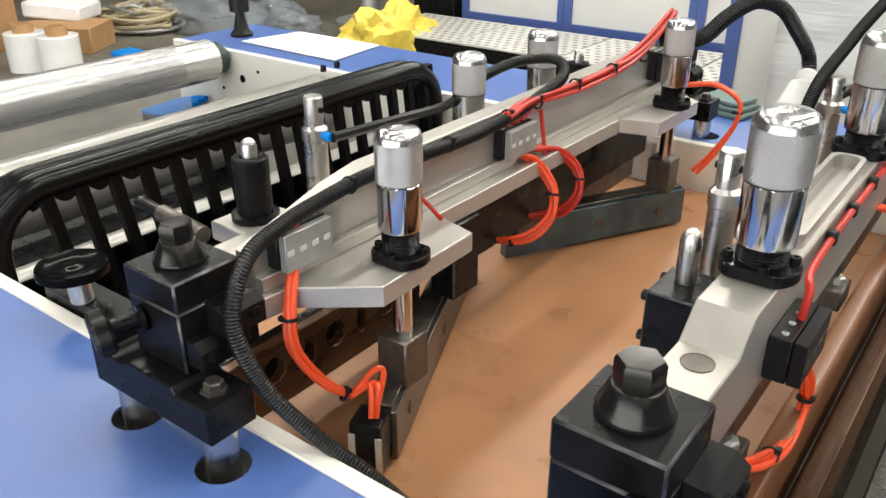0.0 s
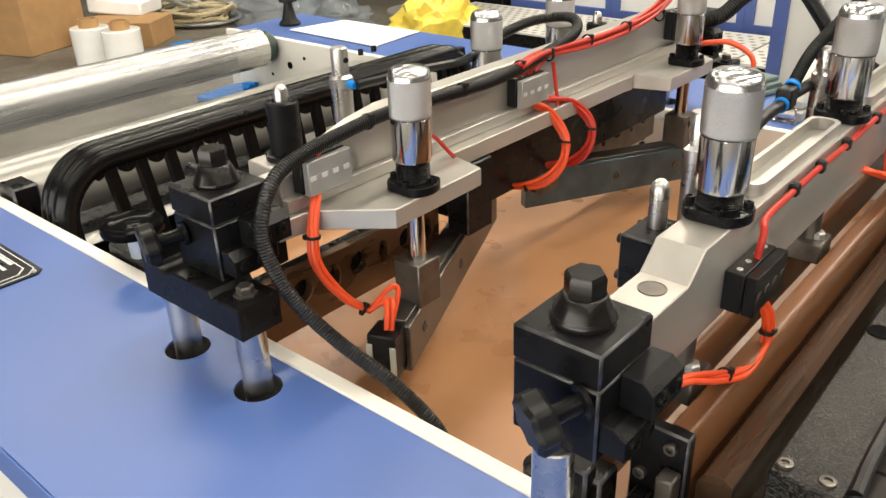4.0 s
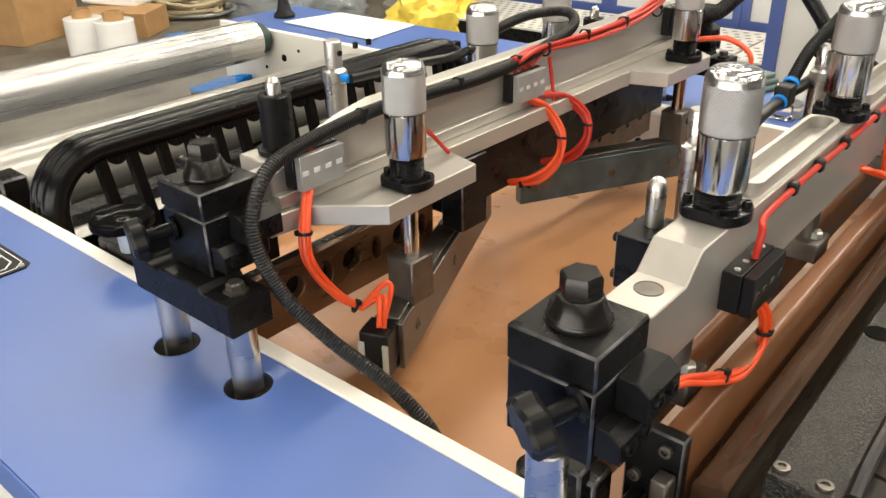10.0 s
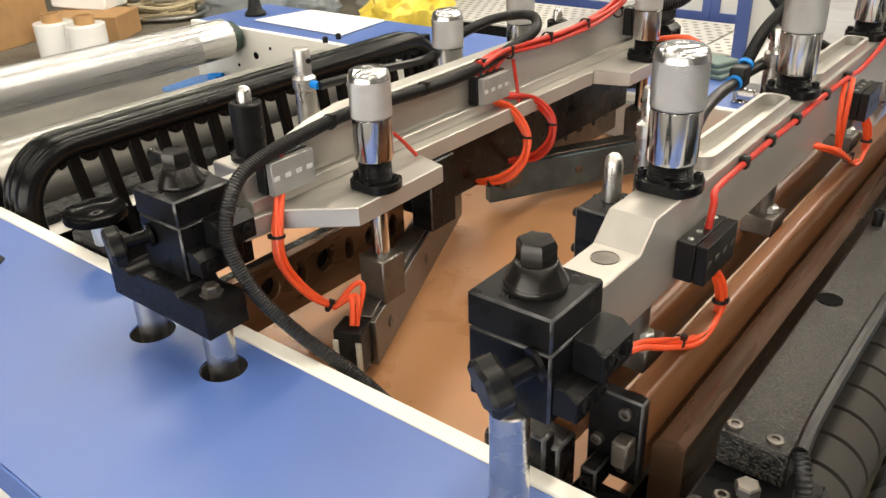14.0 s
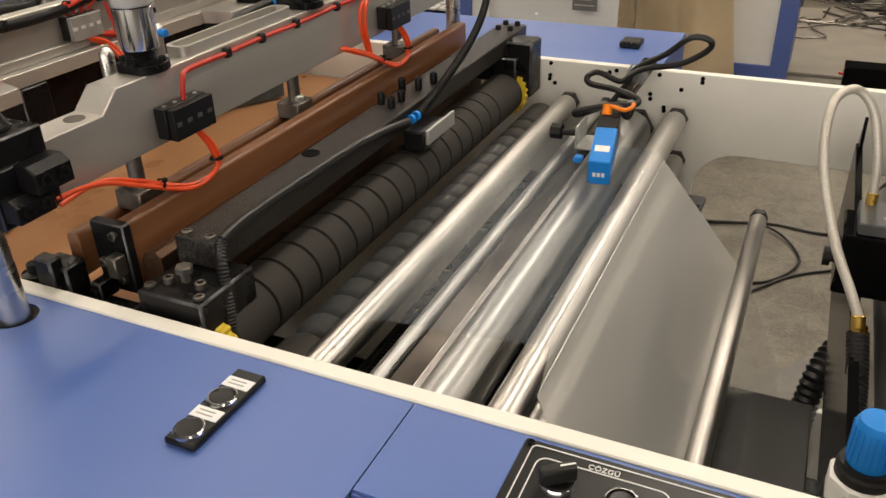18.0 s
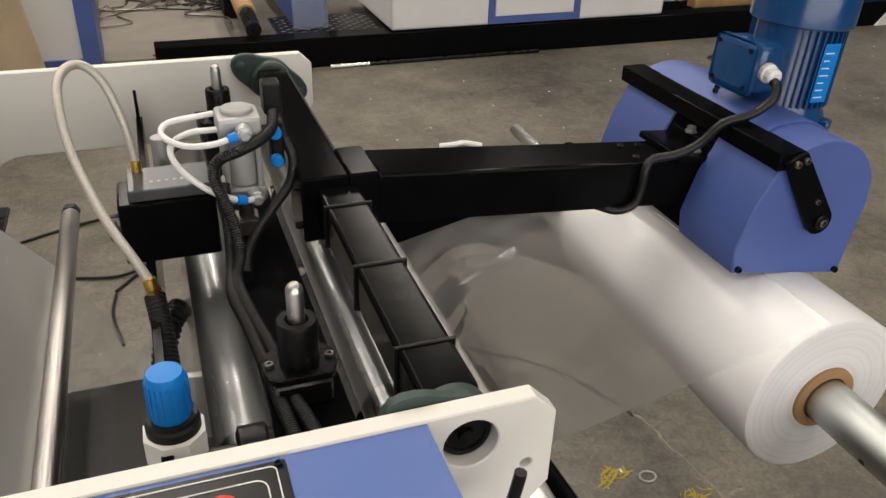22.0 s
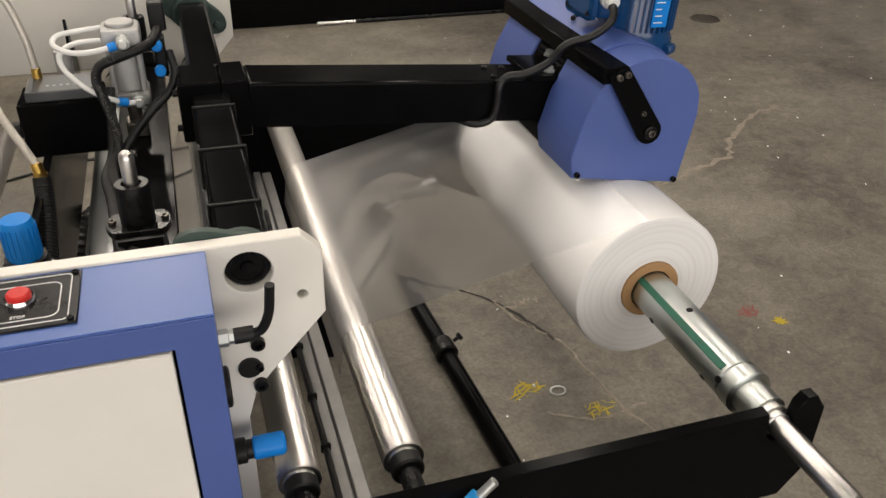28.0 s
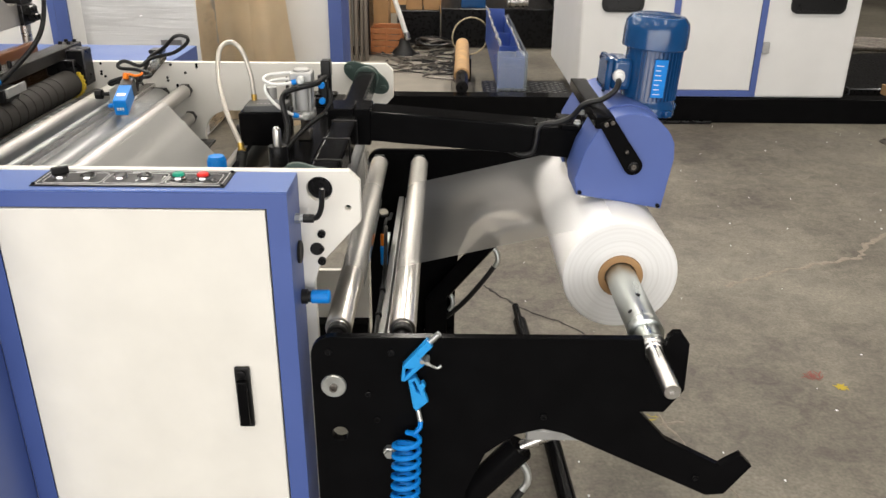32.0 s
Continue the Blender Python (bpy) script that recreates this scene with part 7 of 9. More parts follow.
# ---- swing arm with drive head ----
def bearing(x, y, z, s):
    b = thing("flange_bearing", "dark green cast iron flange bearing", "bearing", "flange bearings", Matrix.Translation((x, y, z)))
    o = []
    for i in range(48):
        a = 6.2832 * i / 48
        r = 0.042 + 0.040 * max(0, abs(math.cos(a - radians(-30)))) ** 6
        o.append((r * math.cos(a), r * math.sin(a)))
    part("flange", sheet(o, [], 0.014, Matrix.Translation((0, 0.007 * s, 0)) @ XZ, 0.002), GREENI, b)
    bm = bmesh.new()
    lathe(bm, (0, 0.014 * s, 0), (0, s, 0), [(0.040, 0), (0.038, 0.014), (0.034, 0.017), (0.026, 0.017), (0.025, 0.012), (0, 0.012)], 30)
    part("housing", bm, GREENI, b)
    for q in (-1, 1):
        bm = bmesh.new()
        lathe(bm, (q * 0.064 * math.cos(radians(-30)), 0.014 * s, q * 0.064 * math.sin(radians(-30))), (0, s, 0), [(0.011, 0), (0.011, 0.008), (0.009, 0.009), (0, 0.009)], 6)
        part("bolt", bm, GREENI, b)
    return b


bearing(0.648, 0.0005, 1.022, 1)
bearing(0.648, 1.0895, 1.022, -1)


def swing_arm():
    a = thing("swing_arm", "black steel swing arm with blue drive head on square bar", "swing arm")
    bm = bmesh.new()
    box(bm, 0.621, 0.032, 0.990, 0.681, 1.058, 1.048, 0.006, 2)
    part("cross_bar", bm, BLACKP, a, "black square cross bar")
    for y in (0.109, 0.275, 0.435):
        bm = bmesh.new()
        tube(bm, [(0.6200, y, 0.989), (0.6200, y, 1.0488), (0.6820, y, 1.0488), (0.6820, y, 0.989), (0.6200, y, 0.989)], 0.0027, 8, raw=True)
        part("cable_tie", bm, RUBBERD, a, "black cable tie round the bar")
    bm = bmesh.new()
    box(bm, 0.669, 0.495, 0.967, 0.712, 0.597, 1.064, 0.003)
    part("clamp_joint", bm, BLACKP, a, "black clamp joint")
    bm = bmesh.new()
    box(bm, 0.600, 0.495, 0.965, 0.668, 0.597, 1.064, 0.003)
    jb = part("clamp_joint", bm, BLACKP, a, "black clamp joint")
    for z in (0.985, 1.045):
        bm = bmesh.new()
        bolt(bm, (0.600, 0.515, z), 0.006, 0.008, (-1, 0, 0))
        part("socket_screw", bm, OXIDE, jb)
    tilt = -4.6
    m = Matrix.Translation((0.712, 0, 1.058)) @ pose(0, 0, 0, 0, -tilt, 0)
    bm = bmesh.new()
    box(bm, 0.0, 0.4975, -0.080, 0.560, 0.5945, 0.0, 0.005, 2, m)
    part("arm_tube", bm, BLACKP, a, "black square arm tube")
    for u in (0.44, 0.475):
        for y in (0.52, 0.57):
            bm = bmesh.new()
            bolt(bm, m @ Vector((u, y, 0.0)), 0.0055, 0.003)
            part("socket_screw", bm, OXIDE, a)
    bm = bmesh.new()
    box(bm, 0.50, 0.485, 0.0005, 0.60, 0.61, 0.012, 0.002, 1, m)
    part("mounting_plate", bm, BLACKP, a)
    bm = bmesh.new()
    box(bm, 0.555, 0.49, -0.085, 0.60, 0.60, 0.03, 0.003, 1, m)
    part("mounting_plate", bm, BLACKP, a)
    for p in ((0.545, 0.51, 0.014), (0.575, 0.585, 0.014), (0.56, 0.55, 0.032)):
        bm = bmesh.new()
        lathe(bm, m @ Vector((p[0], p[1], p[2] - .002)), (0, 0, 1), [(0.011, 0), (0.011, 0.003), (0.008, 0.003), (0.008, 0.010), (0, 0.010)], 6)
        part("hex_bolt", bm, ZINC, a)
    # hood shells
    prof = [(1.238, 0.889), (1.232, 0.930), (1.252, 1.000), (1.278, 1.052)] + arc(1.365, 0.985, 0.112, 138, 20, 12) + [(1.474, 0.985), (1.455, 0.853)]
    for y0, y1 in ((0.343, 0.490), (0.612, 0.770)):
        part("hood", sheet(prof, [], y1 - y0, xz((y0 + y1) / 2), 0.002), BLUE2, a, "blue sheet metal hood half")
    inner = [(1.30 + (x - 1.30) * .93, .96 + (z - .96) * .93) for x, z in prof]
    part("hood_core", sheet(inner, [], 0.13, xz(0.551), 0.001), BLACKP, a, "black hood core")
    part("hood_cover", sheet([(1.298, 1.080), (1.330, 1.0975)] + arc(1.365, 0.985, 0.1155, 95, 48, 8) + arc(1.365, 0.985, 0.1125, 48, 115, 8), [], 0.30, xz(0.57), 0.0), BLUE2, a, "blue motor seat sheet")
    for x, z in ((1.246, 0.896), (1.446, 0.862)):
        bm = bmesh.new()
        bolt(bm, (x, 0.343, z), 0.0055, 0.006, (0, -1, 0))
        part("socket_screw", bm, OXIDE, a)
    bm = bmesh.new()
    box(bm, 1.272, 0.338, 1.060, 1.318, 0.785, 1.089, 0.002)
    part("top_bar", bm, BLACKP, a, "black bar across the hood")
    d = Vector((1.371 - 1.300, 0, 0.969 - 1.076))
    ang = math.degrees(math.atan2(d.z, d.x))
    o = [(-0.012, -0.019), (d.length, -0.023)] + [(d.length + 0.023 * math.cos(radians(t)), 0.023 * math.sin(radians(t))) for t in range(-75, 76, 15)] + [(d.length, 0.023), (-0.004, 0.019)]
    part("lever", sheet(o, [], 0.009, Matrix.Translation((1.300, 0.333, 1.076)) @ pose(0, 0, 0, 0, -ang, 0) @ XZ, 0.001), BLACKP, a, "black lever on the hood face")
    for p, r, mt in (((1.371, 0.3285, 0.969), 0.0125, OXIDE), ((1.371, 0.3245, 0.969), 0.0068, STEELD), ((1.352, 0.3285, 1.006), 0.0045, STEELD), ((1.296, 0.3285, 1.074), 0.0055, STEELD), ((1.311, 0.3285, 1.078), 0.0055, STEELD)):
        bm = bmesh.new()
        lathe(bm, p, (0, -1, 0), [(r, 0), (r, 0.005), (r * .8, 0.006), (r * .55, 0.006), (r * .5, 0.002), (0, 0.002)], 20)
        part("pivot_pin", bm, mt, a)
    # press roller below the hood
    bm = bmesh.new()
    cyl(bm, (1.262, 0.36, 0.885), (1.262, 0.80, 0.885), 0.012, 20)
    part("press_roller", bm, STEEL, a, "bright press roller under the hood")
    for x in (1.33, 1.345, 1.36):
        bm = bmesh.new()
        bolt(bm, (x, 0.58 + (x - 1.33), 1.098), 0.005, 0.007)
        part("socket_screw", bm, OXIDE, a)
    # cable from the motor along the arm
    bm = bmesh.new()
    tube(bm, [(1.345, 0.470, 1.151), (1.343, 0.456, 1.148), (1.334, 0.447, 1.130), (1.305, 0.452, 1.106), (1.262, 0.464, 1.090), (1.235, 0.476, 1.055), (1.20, 0.485, 1.036), (1.165, 0.492, 1.030), (1.150, 0.488, 1.015), (1.147, 0.487, 0.985), (1.138, 0.488, 0.955), (1.11, 0.494, 0.945), (1.08, 0.515, 0.950)], 0.0075, 12, 8, 0.0006, 0.004)
    part("cable_sleeve", bm, HOSE, a, "black motor cable sleeve")
    # hydraulic pipe behind the arm
    return a


swing_arm()


def motor():
    m = thing("electric_motor", "blue enamelled electric motor with cooling fins and terminal box", "motor", m=Matrix.Translation((1.437, 0.545, 1.075)) @ pose(0, 0, 0, 0, 3, 0))
    r = 0.0735
    bm = bmesh.new()
    lathe(bm, (0, 0, 0), (0, 0, 1), [(0, -0.02), (r * 1.05, -0.02), (r * 1.05, 0.0), (r * 1.02, 0.005), (r * .93, 0.018), (r * .93, 0.150), (0, 0.150)], 36)
    part("housing", bm, MOTORB, m)
    for i in range(40):
        a = 6.2832 * i / 40
        if math.cos(a - radians(184)) > 0.72:
            continue
        bm = bmesh.new()
        box(bm, r * .90, -0.0014, 0.02, r * 1.03, 0.0014, 0.145, 0.0, 1, pose(0, 0, 0, 0, 0, math.degrees(a)))
        part("cooling_fin", bm, MOTORB, m)
    bm = bmesh.new()
    lathe(bm, (0, 0, 0), (0, 0, 1), [(r * 1.09, 0.148), (r * 1.12, 0.150), (r * 1.12, 0.190), (r * 1.08, 0.212), (r * .92, 0.226), (r * .55, 0.230), (0, 0.230)], 44)
    fc = part("fan_cover", bm, MOTORB, m, "domed blue fan cover")
    for k in range(4):
        bm = bmesh.new()
        rr = r * (.18 + .17 * k)
        lathe(bm, (0, 0, 0.2300 - (0.001 if k == 3 else 0)), (0, 0, 1), [(rr, 0), (rr, 0.0012), (rr + 0.003, 0.0012), (rr + 0.003, 0)], 26)
        part("vent_ring", bm, MOTORB, fc)
    tm = pose(0, 0, 0, 0, 0, 184)
    bm = bmesh.new()
    box(bm, 0.060, -0.046, 0.040, 0.112, 0.046, 0.120, 0.012, 3, tm)
    tb = part("terminal_box", bm, MOTORB, m, "blue terminal box")
    bm = bmesh.new()
    box(bm, 0.1125, -0.048, 0.037, 0.127, 0.048, 0.123, 0.012, 2, tm)
    part("box_lid", bm, MOTORB, tb)
    for y in (-0.036, 0.036):
        for z in (0.050, 0.110):
            bm = bmesh.new()
            lathe(bm, tm @ Vector((0.127, y, z)), tm.to_3x3() @ Vector((1, 0, 0)), [(0.0042, 0), (0.0042, 0.002), (0, 0.002)], 10)
            part("lid_screw", bm, OXIDE, tb)
    bm = bmesh.new()
    p0 = tm @ Vector((0.096, 0.046, 0.079))
    dd = tm.to_3x3() @ Vector((0.1, 1, -.12))
    lathe(bm, p0, dd, [(0.016, 0), (0.016, 0.010), (0.013, 0.012), (0.013, 0.024), (0.009, 0.028), (0, 0.028)], 10)
    part("cable_gland", bm, WHITEP, tb, "pale grey cable gland")
    nm = pose(0, 0, 0, 0, 0, 275)
    bm = bmesh.new()
    box(bm, r * 1.02, -0.017, 0.032, r * 1.05, 0.017, 0.128, 0.001, 1, nm)
    np_ = part("name_plate", bm, CYAN, m, "blue name plate with pale print")
    for i in range(7):
        bm = bmesh.new()
        box(bm, r * 1.0505, -0.013, 0.040 + 0.012 * i, r * 1.053, 0.006 - 0.003 * (i % 3), 0.042 + 0.012 * i, 0, 1, nm)
        part("print_bar", bm, WHITEP, np_)
    for a in (250, 300, 20, 120):
        bm = bmesh.new()
        box(bm, r * .95, -0.012, -0.018, r * 1.25, 0.012, 0.0, 0.003, 1, pose(0, 0, 0, 0, 0, a))
        part("flange_lug", bm, MOTORB, m)
    return m


motor()


# ---- unwind stand ----
def unwind():
    o = [(0.637, 0.06), (0.637, 0.715)] + [(0.682 - 0.045 * math.cos(radians(t)), 0.716 + 0.045 * math.sin(radians(t))) for t in range(10, 91, 16)]
    o += [(1.312, 0.762), (1.318, 0.738)] + [(1.337 + 0.020 * math.cos(radians(t)), 0.728 + 0.020 * math.sin(radians(t))) for t in range(200, 345, 24)] + [(1.358, 0.745), (1.362, 0.765), (1.372, 0.777), (1.388, 0.777), (1.406, 0.752), (1.409, 0.642), (1.372, 0.587), (1.322, 0.587), (1.385, 0.516), (1.510, 0.448), (1.528, 0.462), (1.552, 0.478), (1.580, 0.448), (1.530, 0.372), (1.490, 0.368), (1.200, 0.512)]
    o += [(1.165, 0.530), (1.12, 0.541), (1.06, 0.524), (1.0, 0.475), (0.96, 0.37), (0.95, 0.20), (0.95, 0.06)]
    for y, lb in ((-0.149, "near"), (1.142, "far")):
        b = thing("unwind_bracket", "black steel unwind bracket plate with hooked arms", "bracket", "unwind brackets")
        part("plate", sheet(o, [circle(0.690, 0.525, 0.017)], 0.02, xz(y), 0.0015), BLACKP, b)
        bm = bmesh.new()
        box(bm, 0.637, y - 0.06, 0.0, 0.95, y + 0.06, 0.0595, 0.003)
        part("foot", bm, BLACKP, b)
        s = -1 if lb == "near" else 1
        f = y + 0.01 * s
        for x, z in ((0.674, 0.728), (0.802, 0.728), (0.752, 0.628), (0.770, 0.565), (1.12, 0.575), (1.46, 0.42)):
            bm = bmesh.new()
            bolt(bm, (x, f, z), 0.0072, 0.006, (0, s, 0))
            part("socket_screw", bm, OXIDE, b)
        bm = bmesh.new()
        lathe(bm, (0.682, f, 0.647), (0, s, 0), [(0.0265, 0), (0.0265, 0.004), (0.0245, 0.006), (0.009, 0.005), (0, 0.005)], 30)
        wp = part("washer_plate", bm, ZINC, b, "bright round end washer")
        bm = bmesh.new()
        bolt(bm, (0.682, f + s * 0.005, 0.647), 0.0082, 0.011, (0, s, 0))
        part("socket_screw", bm, STEELD, wp, "dark socket screw")
        for x in (0.682, 0.820):
            bm = bmesh.new()
            cyl(bm, (x, y - 0.0 * s, 0.722), (x, y - 0.078 * s, 0.722), 0.0145, 18)
            part("roller_journal", bm, OXIDE, b, "black roller journal")
    # shaft and roll
    sh = thing("unwind_shaft", "zinc plated expanding shaft with steel spindle resting in the bracket hooks", "shaft", m=Matrix.Translation((1.337, 0, 0.732)))
    bm = bmesh.new()
    lathe(bm, (0, 0.90, 0), (0, -1, 0), [(0, -0.20), (0.030, -0.20), (0.030, -0.002), (0.034, 0), (0.036, 0.003), (0.036, 0.955), (0.034, 0.957), (0.034, 0.962), (0.0375, 0.963), (0.0375, 0.985), (0.034, 0.987), (0.0285, 0.988), (0.0285, 1.03), (0, 1.03)], 40)
    bd = part("shaft_body", bm, SHAFTM, sh)
    bm = bmesh.new()
    lathe(bm, (0, -0.13, 0), (0, -1, 0), [(0.024, 0), (0.024, 0.012), (0.019, 0.013), (0.019, 0.022), (0.0165, 0.023), (0.0165, 0.168), (0.015, 0.171), (0.0055, 0.171), (0.004, 0.166), (0, 0.166)], 32)
    part("spindle", bm, STEEL, sh, "bright steel spindle")
    bm = bmesh.new()
    lathe(bm, (0, 1.10, 0), (0, 1, 0), [(0.024, 0), (0.019, 0.01), (0.0165, 0.012), (0.0165, 0.268), (0.015, 0.271), (0, 0.271)], 32)
    part("spindle", bm, STEEL, sh, "bright steel spindle")
    bm = bmesh.new()
    box(bm, -0.0060, -0.05, 0.0345, 0.0060, 0.195, 0.0376, 0.001, 1, pose(0, 0, 0, 0, 90, 0))
    part("expanding_strip", bm, GREENS, bd, "green rubber expanding strip")
    for t_, y in ((20, 0.13), (20, -0.02), (300, 0.03), (130, 0.08), (250, -0.03), (60, -0.055)):
        bm = bmesh.new()
        ax = Vector((math.sin(radians(t_)), 0, math.cos(radians(t_))))
        lathe(bm, ax * 0.0345 + Vector((0, y, 0)), ax, [(0.0055, 0), (0.0055, 0.0025), (0.0035, 0.003), (0, 0.002)], 12)
        part("set_screw", bm, OXIDE, bd)
    rl = thing("film_roll", "thick white roll of clear film on a cardboard core", "film roll", m=Matrix.Translation((1.337, 0.51, 0.732)))
    bm = bmesh.new()
    rnd = random.Random(8)
    prof = [(0.0545, -0.310)]
    for i in range(1, 22):
        prof.append((0.0545 + (0.139 - 0.0545) * i / 22, -0.310 + rnd.uniform(-0.0003, 0.0003)))
    prof += [(0.1390, -0.3085), (0.1402, -0.306), (0.1402, 0.306), (0.139, 0.309), (0.0545, 0.309)]
    lathe(bm, (0, 0, 0), (0, 1, 0), prof, 72)
    part("wound_film", bm, FILMROLL, rl)
    bm = bmesh.new()
    lathe(bm, (0, 0, 0), (0, 1, 0), [(0.0385, -0.316), (0.053, -0.316), (0.0542, -0.315), (0.0542, 0.316), (0.0385, 0.316), (0.0385, -0.316)], 48)
    part("core", bm, CARD, rl, "brown cardboard core tube")
    c = thing("spare_shaft", "black spare shaft with clamp collar lying on the floor", "shaft")
    bm = bmesh.new()
    cyl(bm, (1.275, -0.10, 0.027), (1.210, 1.24, 0.027), 0.026, 20)
    cyl(bm, (1.210, 1.24, 0.027), (1.203, 1.37, 0.027), 0.014, 16)
    part("tube", bm, BLACKP, c)
    bm = bmesh.new()
    lathe(bm, (1.224, 0.93, 0.034), (-0.05, 1, 0), [(0.026, 0), (0.034, 0.002), (0.034, 0.055), (0.026, 0.057)], 24)
    lathe(bm, (1.252, 0.965, 0.055), (0.8, 0.1, 0.5), [(0.006, 0), (0.006, 0.014), (0.012, 0.016), (0.012, 0.028), (0, 0.03)], 10)
    part("collar", bm, OXIDE, c)
    global SHAFT, ROLL
    SHAFT, ROLL = sh, rl
    # hydraulic lift cylinders beside the brackets
    for y in (-0.108, 1.085):
        k = thing("hydraulic_cylinder", "black hydraulic lift cylinder with bright hose fittings beside the bracket", "cylinder", "lift cylinders")
        bm = bmesh.new()
        cyl(bm, (0.87, y, 0.20), (1.082, y, 0.457), 0.033, 24)
        part("barrel", bm, BLACKP, k)
        bm = bmesh.new()
        cyl(bm, (1.082, y, 0.457), (1.225, y, 0.53), 0.013, 16)
        part("piston_rod", bm, STEEL, k, "bright piston rod")
        bm = bmesh.new()
        box(bm, 1.09, y - 0.026, 0.492, 1.235, y + 0.026, 0.518, 0.003, 1)
        part("rod_bracket", bm, ALUD, k, "grey rod bracket")
        for p in ((1.085, 0.405), (0.925, 0.225)):
            bm = bmesh.new()
            tube(bm, [(p[0], y, p[1] + 0.01), (p[0] + 0.014, y - 0.004, p[1] - 0.014), (p[0] + 0.016, y - 0.008, p[1] - 0.04), (p[0] + 0.004, y - 0.010, p[1] - 0.062)], 0.0085, 10)
            part("elbow_fitting", bm, ZINC, k, "bright hose elbow")
        bm = bmesh.new()
        tube(bm, [(1.089, y - 0.010, 0.343), (1.05, y - 0.02, 0.29), (0.98, y - 0.02, 0.20), (0.90, y - 0.01, 0.12), (0.84, y, 0.07)], 0.0095, 10)
        part("hydraulic_hose", bm, RUBBERD, k, "dark hydraulic hose")
        bm = bmesh.new()
        box(bm, 0.84, y - 0.030, 0.0, 0.92, y + 0.030, 0.215, 0.004)
        part("foot", bm, BLACKP, k)
    # second sensor between the rollers
    s = thing("edge_sensor", "small blue sensor with orange plug between the unwind rollers", "sensor", m=Matrix.Translation((0.030, -0.29, 0.105)))
    bm = bmesh.new()
    box(bm, 0.690, 0.89, 0.462, 0.710, 0.915, 0.522, 0.003)
    part("sensor_body", bm, CYAN, s)
    bm = bmesh.new()
    cyl(bm, (0.700, 0.902, 0.5225), (0.700, 0.902, 0.558), 0.010, 12)
    part("orange_plug", bm, PLUGO, s)
    bm = bmesh.new()
    tube(bm, [(0.700, 0.902, 0.558), (0.703, 0.912, 0.58), (0.706, 0.95, 0.585), (0.71, 1.02, 0.56), (0.712, 1.085, 0.55)], 0.005, 10)
    part("sensor_cable", bm, HOSE, s)
    bm = bmesh.new()
    box(bm, 0.694, 0.9155, 0.470, 0.706, 1.10, 0.482, 0.001)
    part("bracket", bm, ZINC, s, "flat sensor bracket")
    sr = thing("sensor_rail", "aluminium profile rail with clipped black cable between the unwind rollers", "rail")
    for x0, x1, z0, z1 in ((0.746, 0.764, 0.560, 0.590), (0.768, 0.790, 0.552, 0.586)):
        bm = bmesh.new()
        box(bm, x0, -0.138, z0, x1, 1.131, z1, 0.002)
        part("profile", bm, ALUD, sr, "dull aluminium profile")
    bm = bmesh.new()
    tube(bm, [(0.738, 0.60, 0.690), (0.742, 0.54, 0.700), (0.744, 0.47, 0.640), (0.742, 0.42, 0.596), (0.741, 0.30, 0.594), (0.742, 0.10, 0.594), (0.741, -0.12, 0.592)], 0.0055, 10)
    part("cable", bm, HOSE, sr, "black sensor cable")
    for yy in (0.38, 0.24, 0.12, 0.0):
        bm = bmesh.new()
        box(bm, 0.734, yy - 0.004, 0.586, 0.750, yy + 0.004, 0.603, 0.002)
        part("cable_clip", bm, RUBBERD, sr)
    # air gun with coiled hose
    g = thing("air_gun", "bright blue plastic air gun hanging on the black bracket", "air gun")
    y = -0.177
    part("body", sheet([(0.875, 0.769), (0.887, 0.757), (0.869, 0.736), (0.862, 0.729), (0.871, 0.715), (0.831, 0.674), (0.823, 0.676), (0.826, 0.71)], [[(0.832, 0.705), (0.847, 0.705), (0.831, 0.685)]], 0.020, xz(y), 0.002), CYANL, g)
    part("grip", sheet([(0.837, 0.676), (0.853, 0.684), (0.861, 0.667), (0.868, 0.671), (0.873, 0.662), (0.868, 0.655), (0.878, 0.625), (0.853, 0.602), (0.847, 0.610)], [[(0.845, 0.673), (0.850, 0.675), (0.861, 0.646), (0.854, 0.649)]], 0.018, xz(y), 0.002), CYANL, g, "blue grip")
    bm = bmesh.new()
    cyl(bm, (0.878, y, 0.760), (0.900, y, 0.783), 0.0062, 14)
    part("nozzle", bm, ZINC, g, "bright nozzle")
    bm = bmesh.new()
    tube(bm, [(0.866, y - 0.013, 0.724), (0.876, y - 0.014, 0.721), (0.892, y - 0.012, 0.711), (0.899, y - 0.011, 0.710), (0.904, y - 0.01, 0.714)], 0.0028, 8)
    for tx, tz in ((0.866, 0.725), (0.876, 0.722)):
        cyl(bm, (tx, y - 0.016, tz), (tx, y + 0.012, tz), 0.0048, 12)
    part("trigger", bm, ZINC, g)
    bm = bmesh.new()
    tube(bm, [(0.856, y, 0.604), (0.859, y, 0.588), (0.862, y, 0.571)], 0.0058, 12, 6, 0.0008, 0.004)
    part("hose_tail", bm, ZINC, g)
    hc = thing("coiled_hose", "bright blue coiled air hose hanging from the air gun", "hose")
    bm = bmesh.new()
    pts = [(0.862, y, 0.572), (0.861, y - 0.004, 0.560), (0.850, y - 0.01, 0.548)]
    n = 11
    for i in range(n * 14):
        t = i / 14
        pts.append((0.834 - 0.010 * t / n + 0.027 * math.sin(6.2832 * t), y - 0.02 + 0.018 * math.cos(6.2832 * t), 0.545 - 0.0265 * t))
    tube(bm, pts, 0.0058, 10, raw=True)
    part("hose", bm, CYAN, hc)
    bm = bmesh.new()
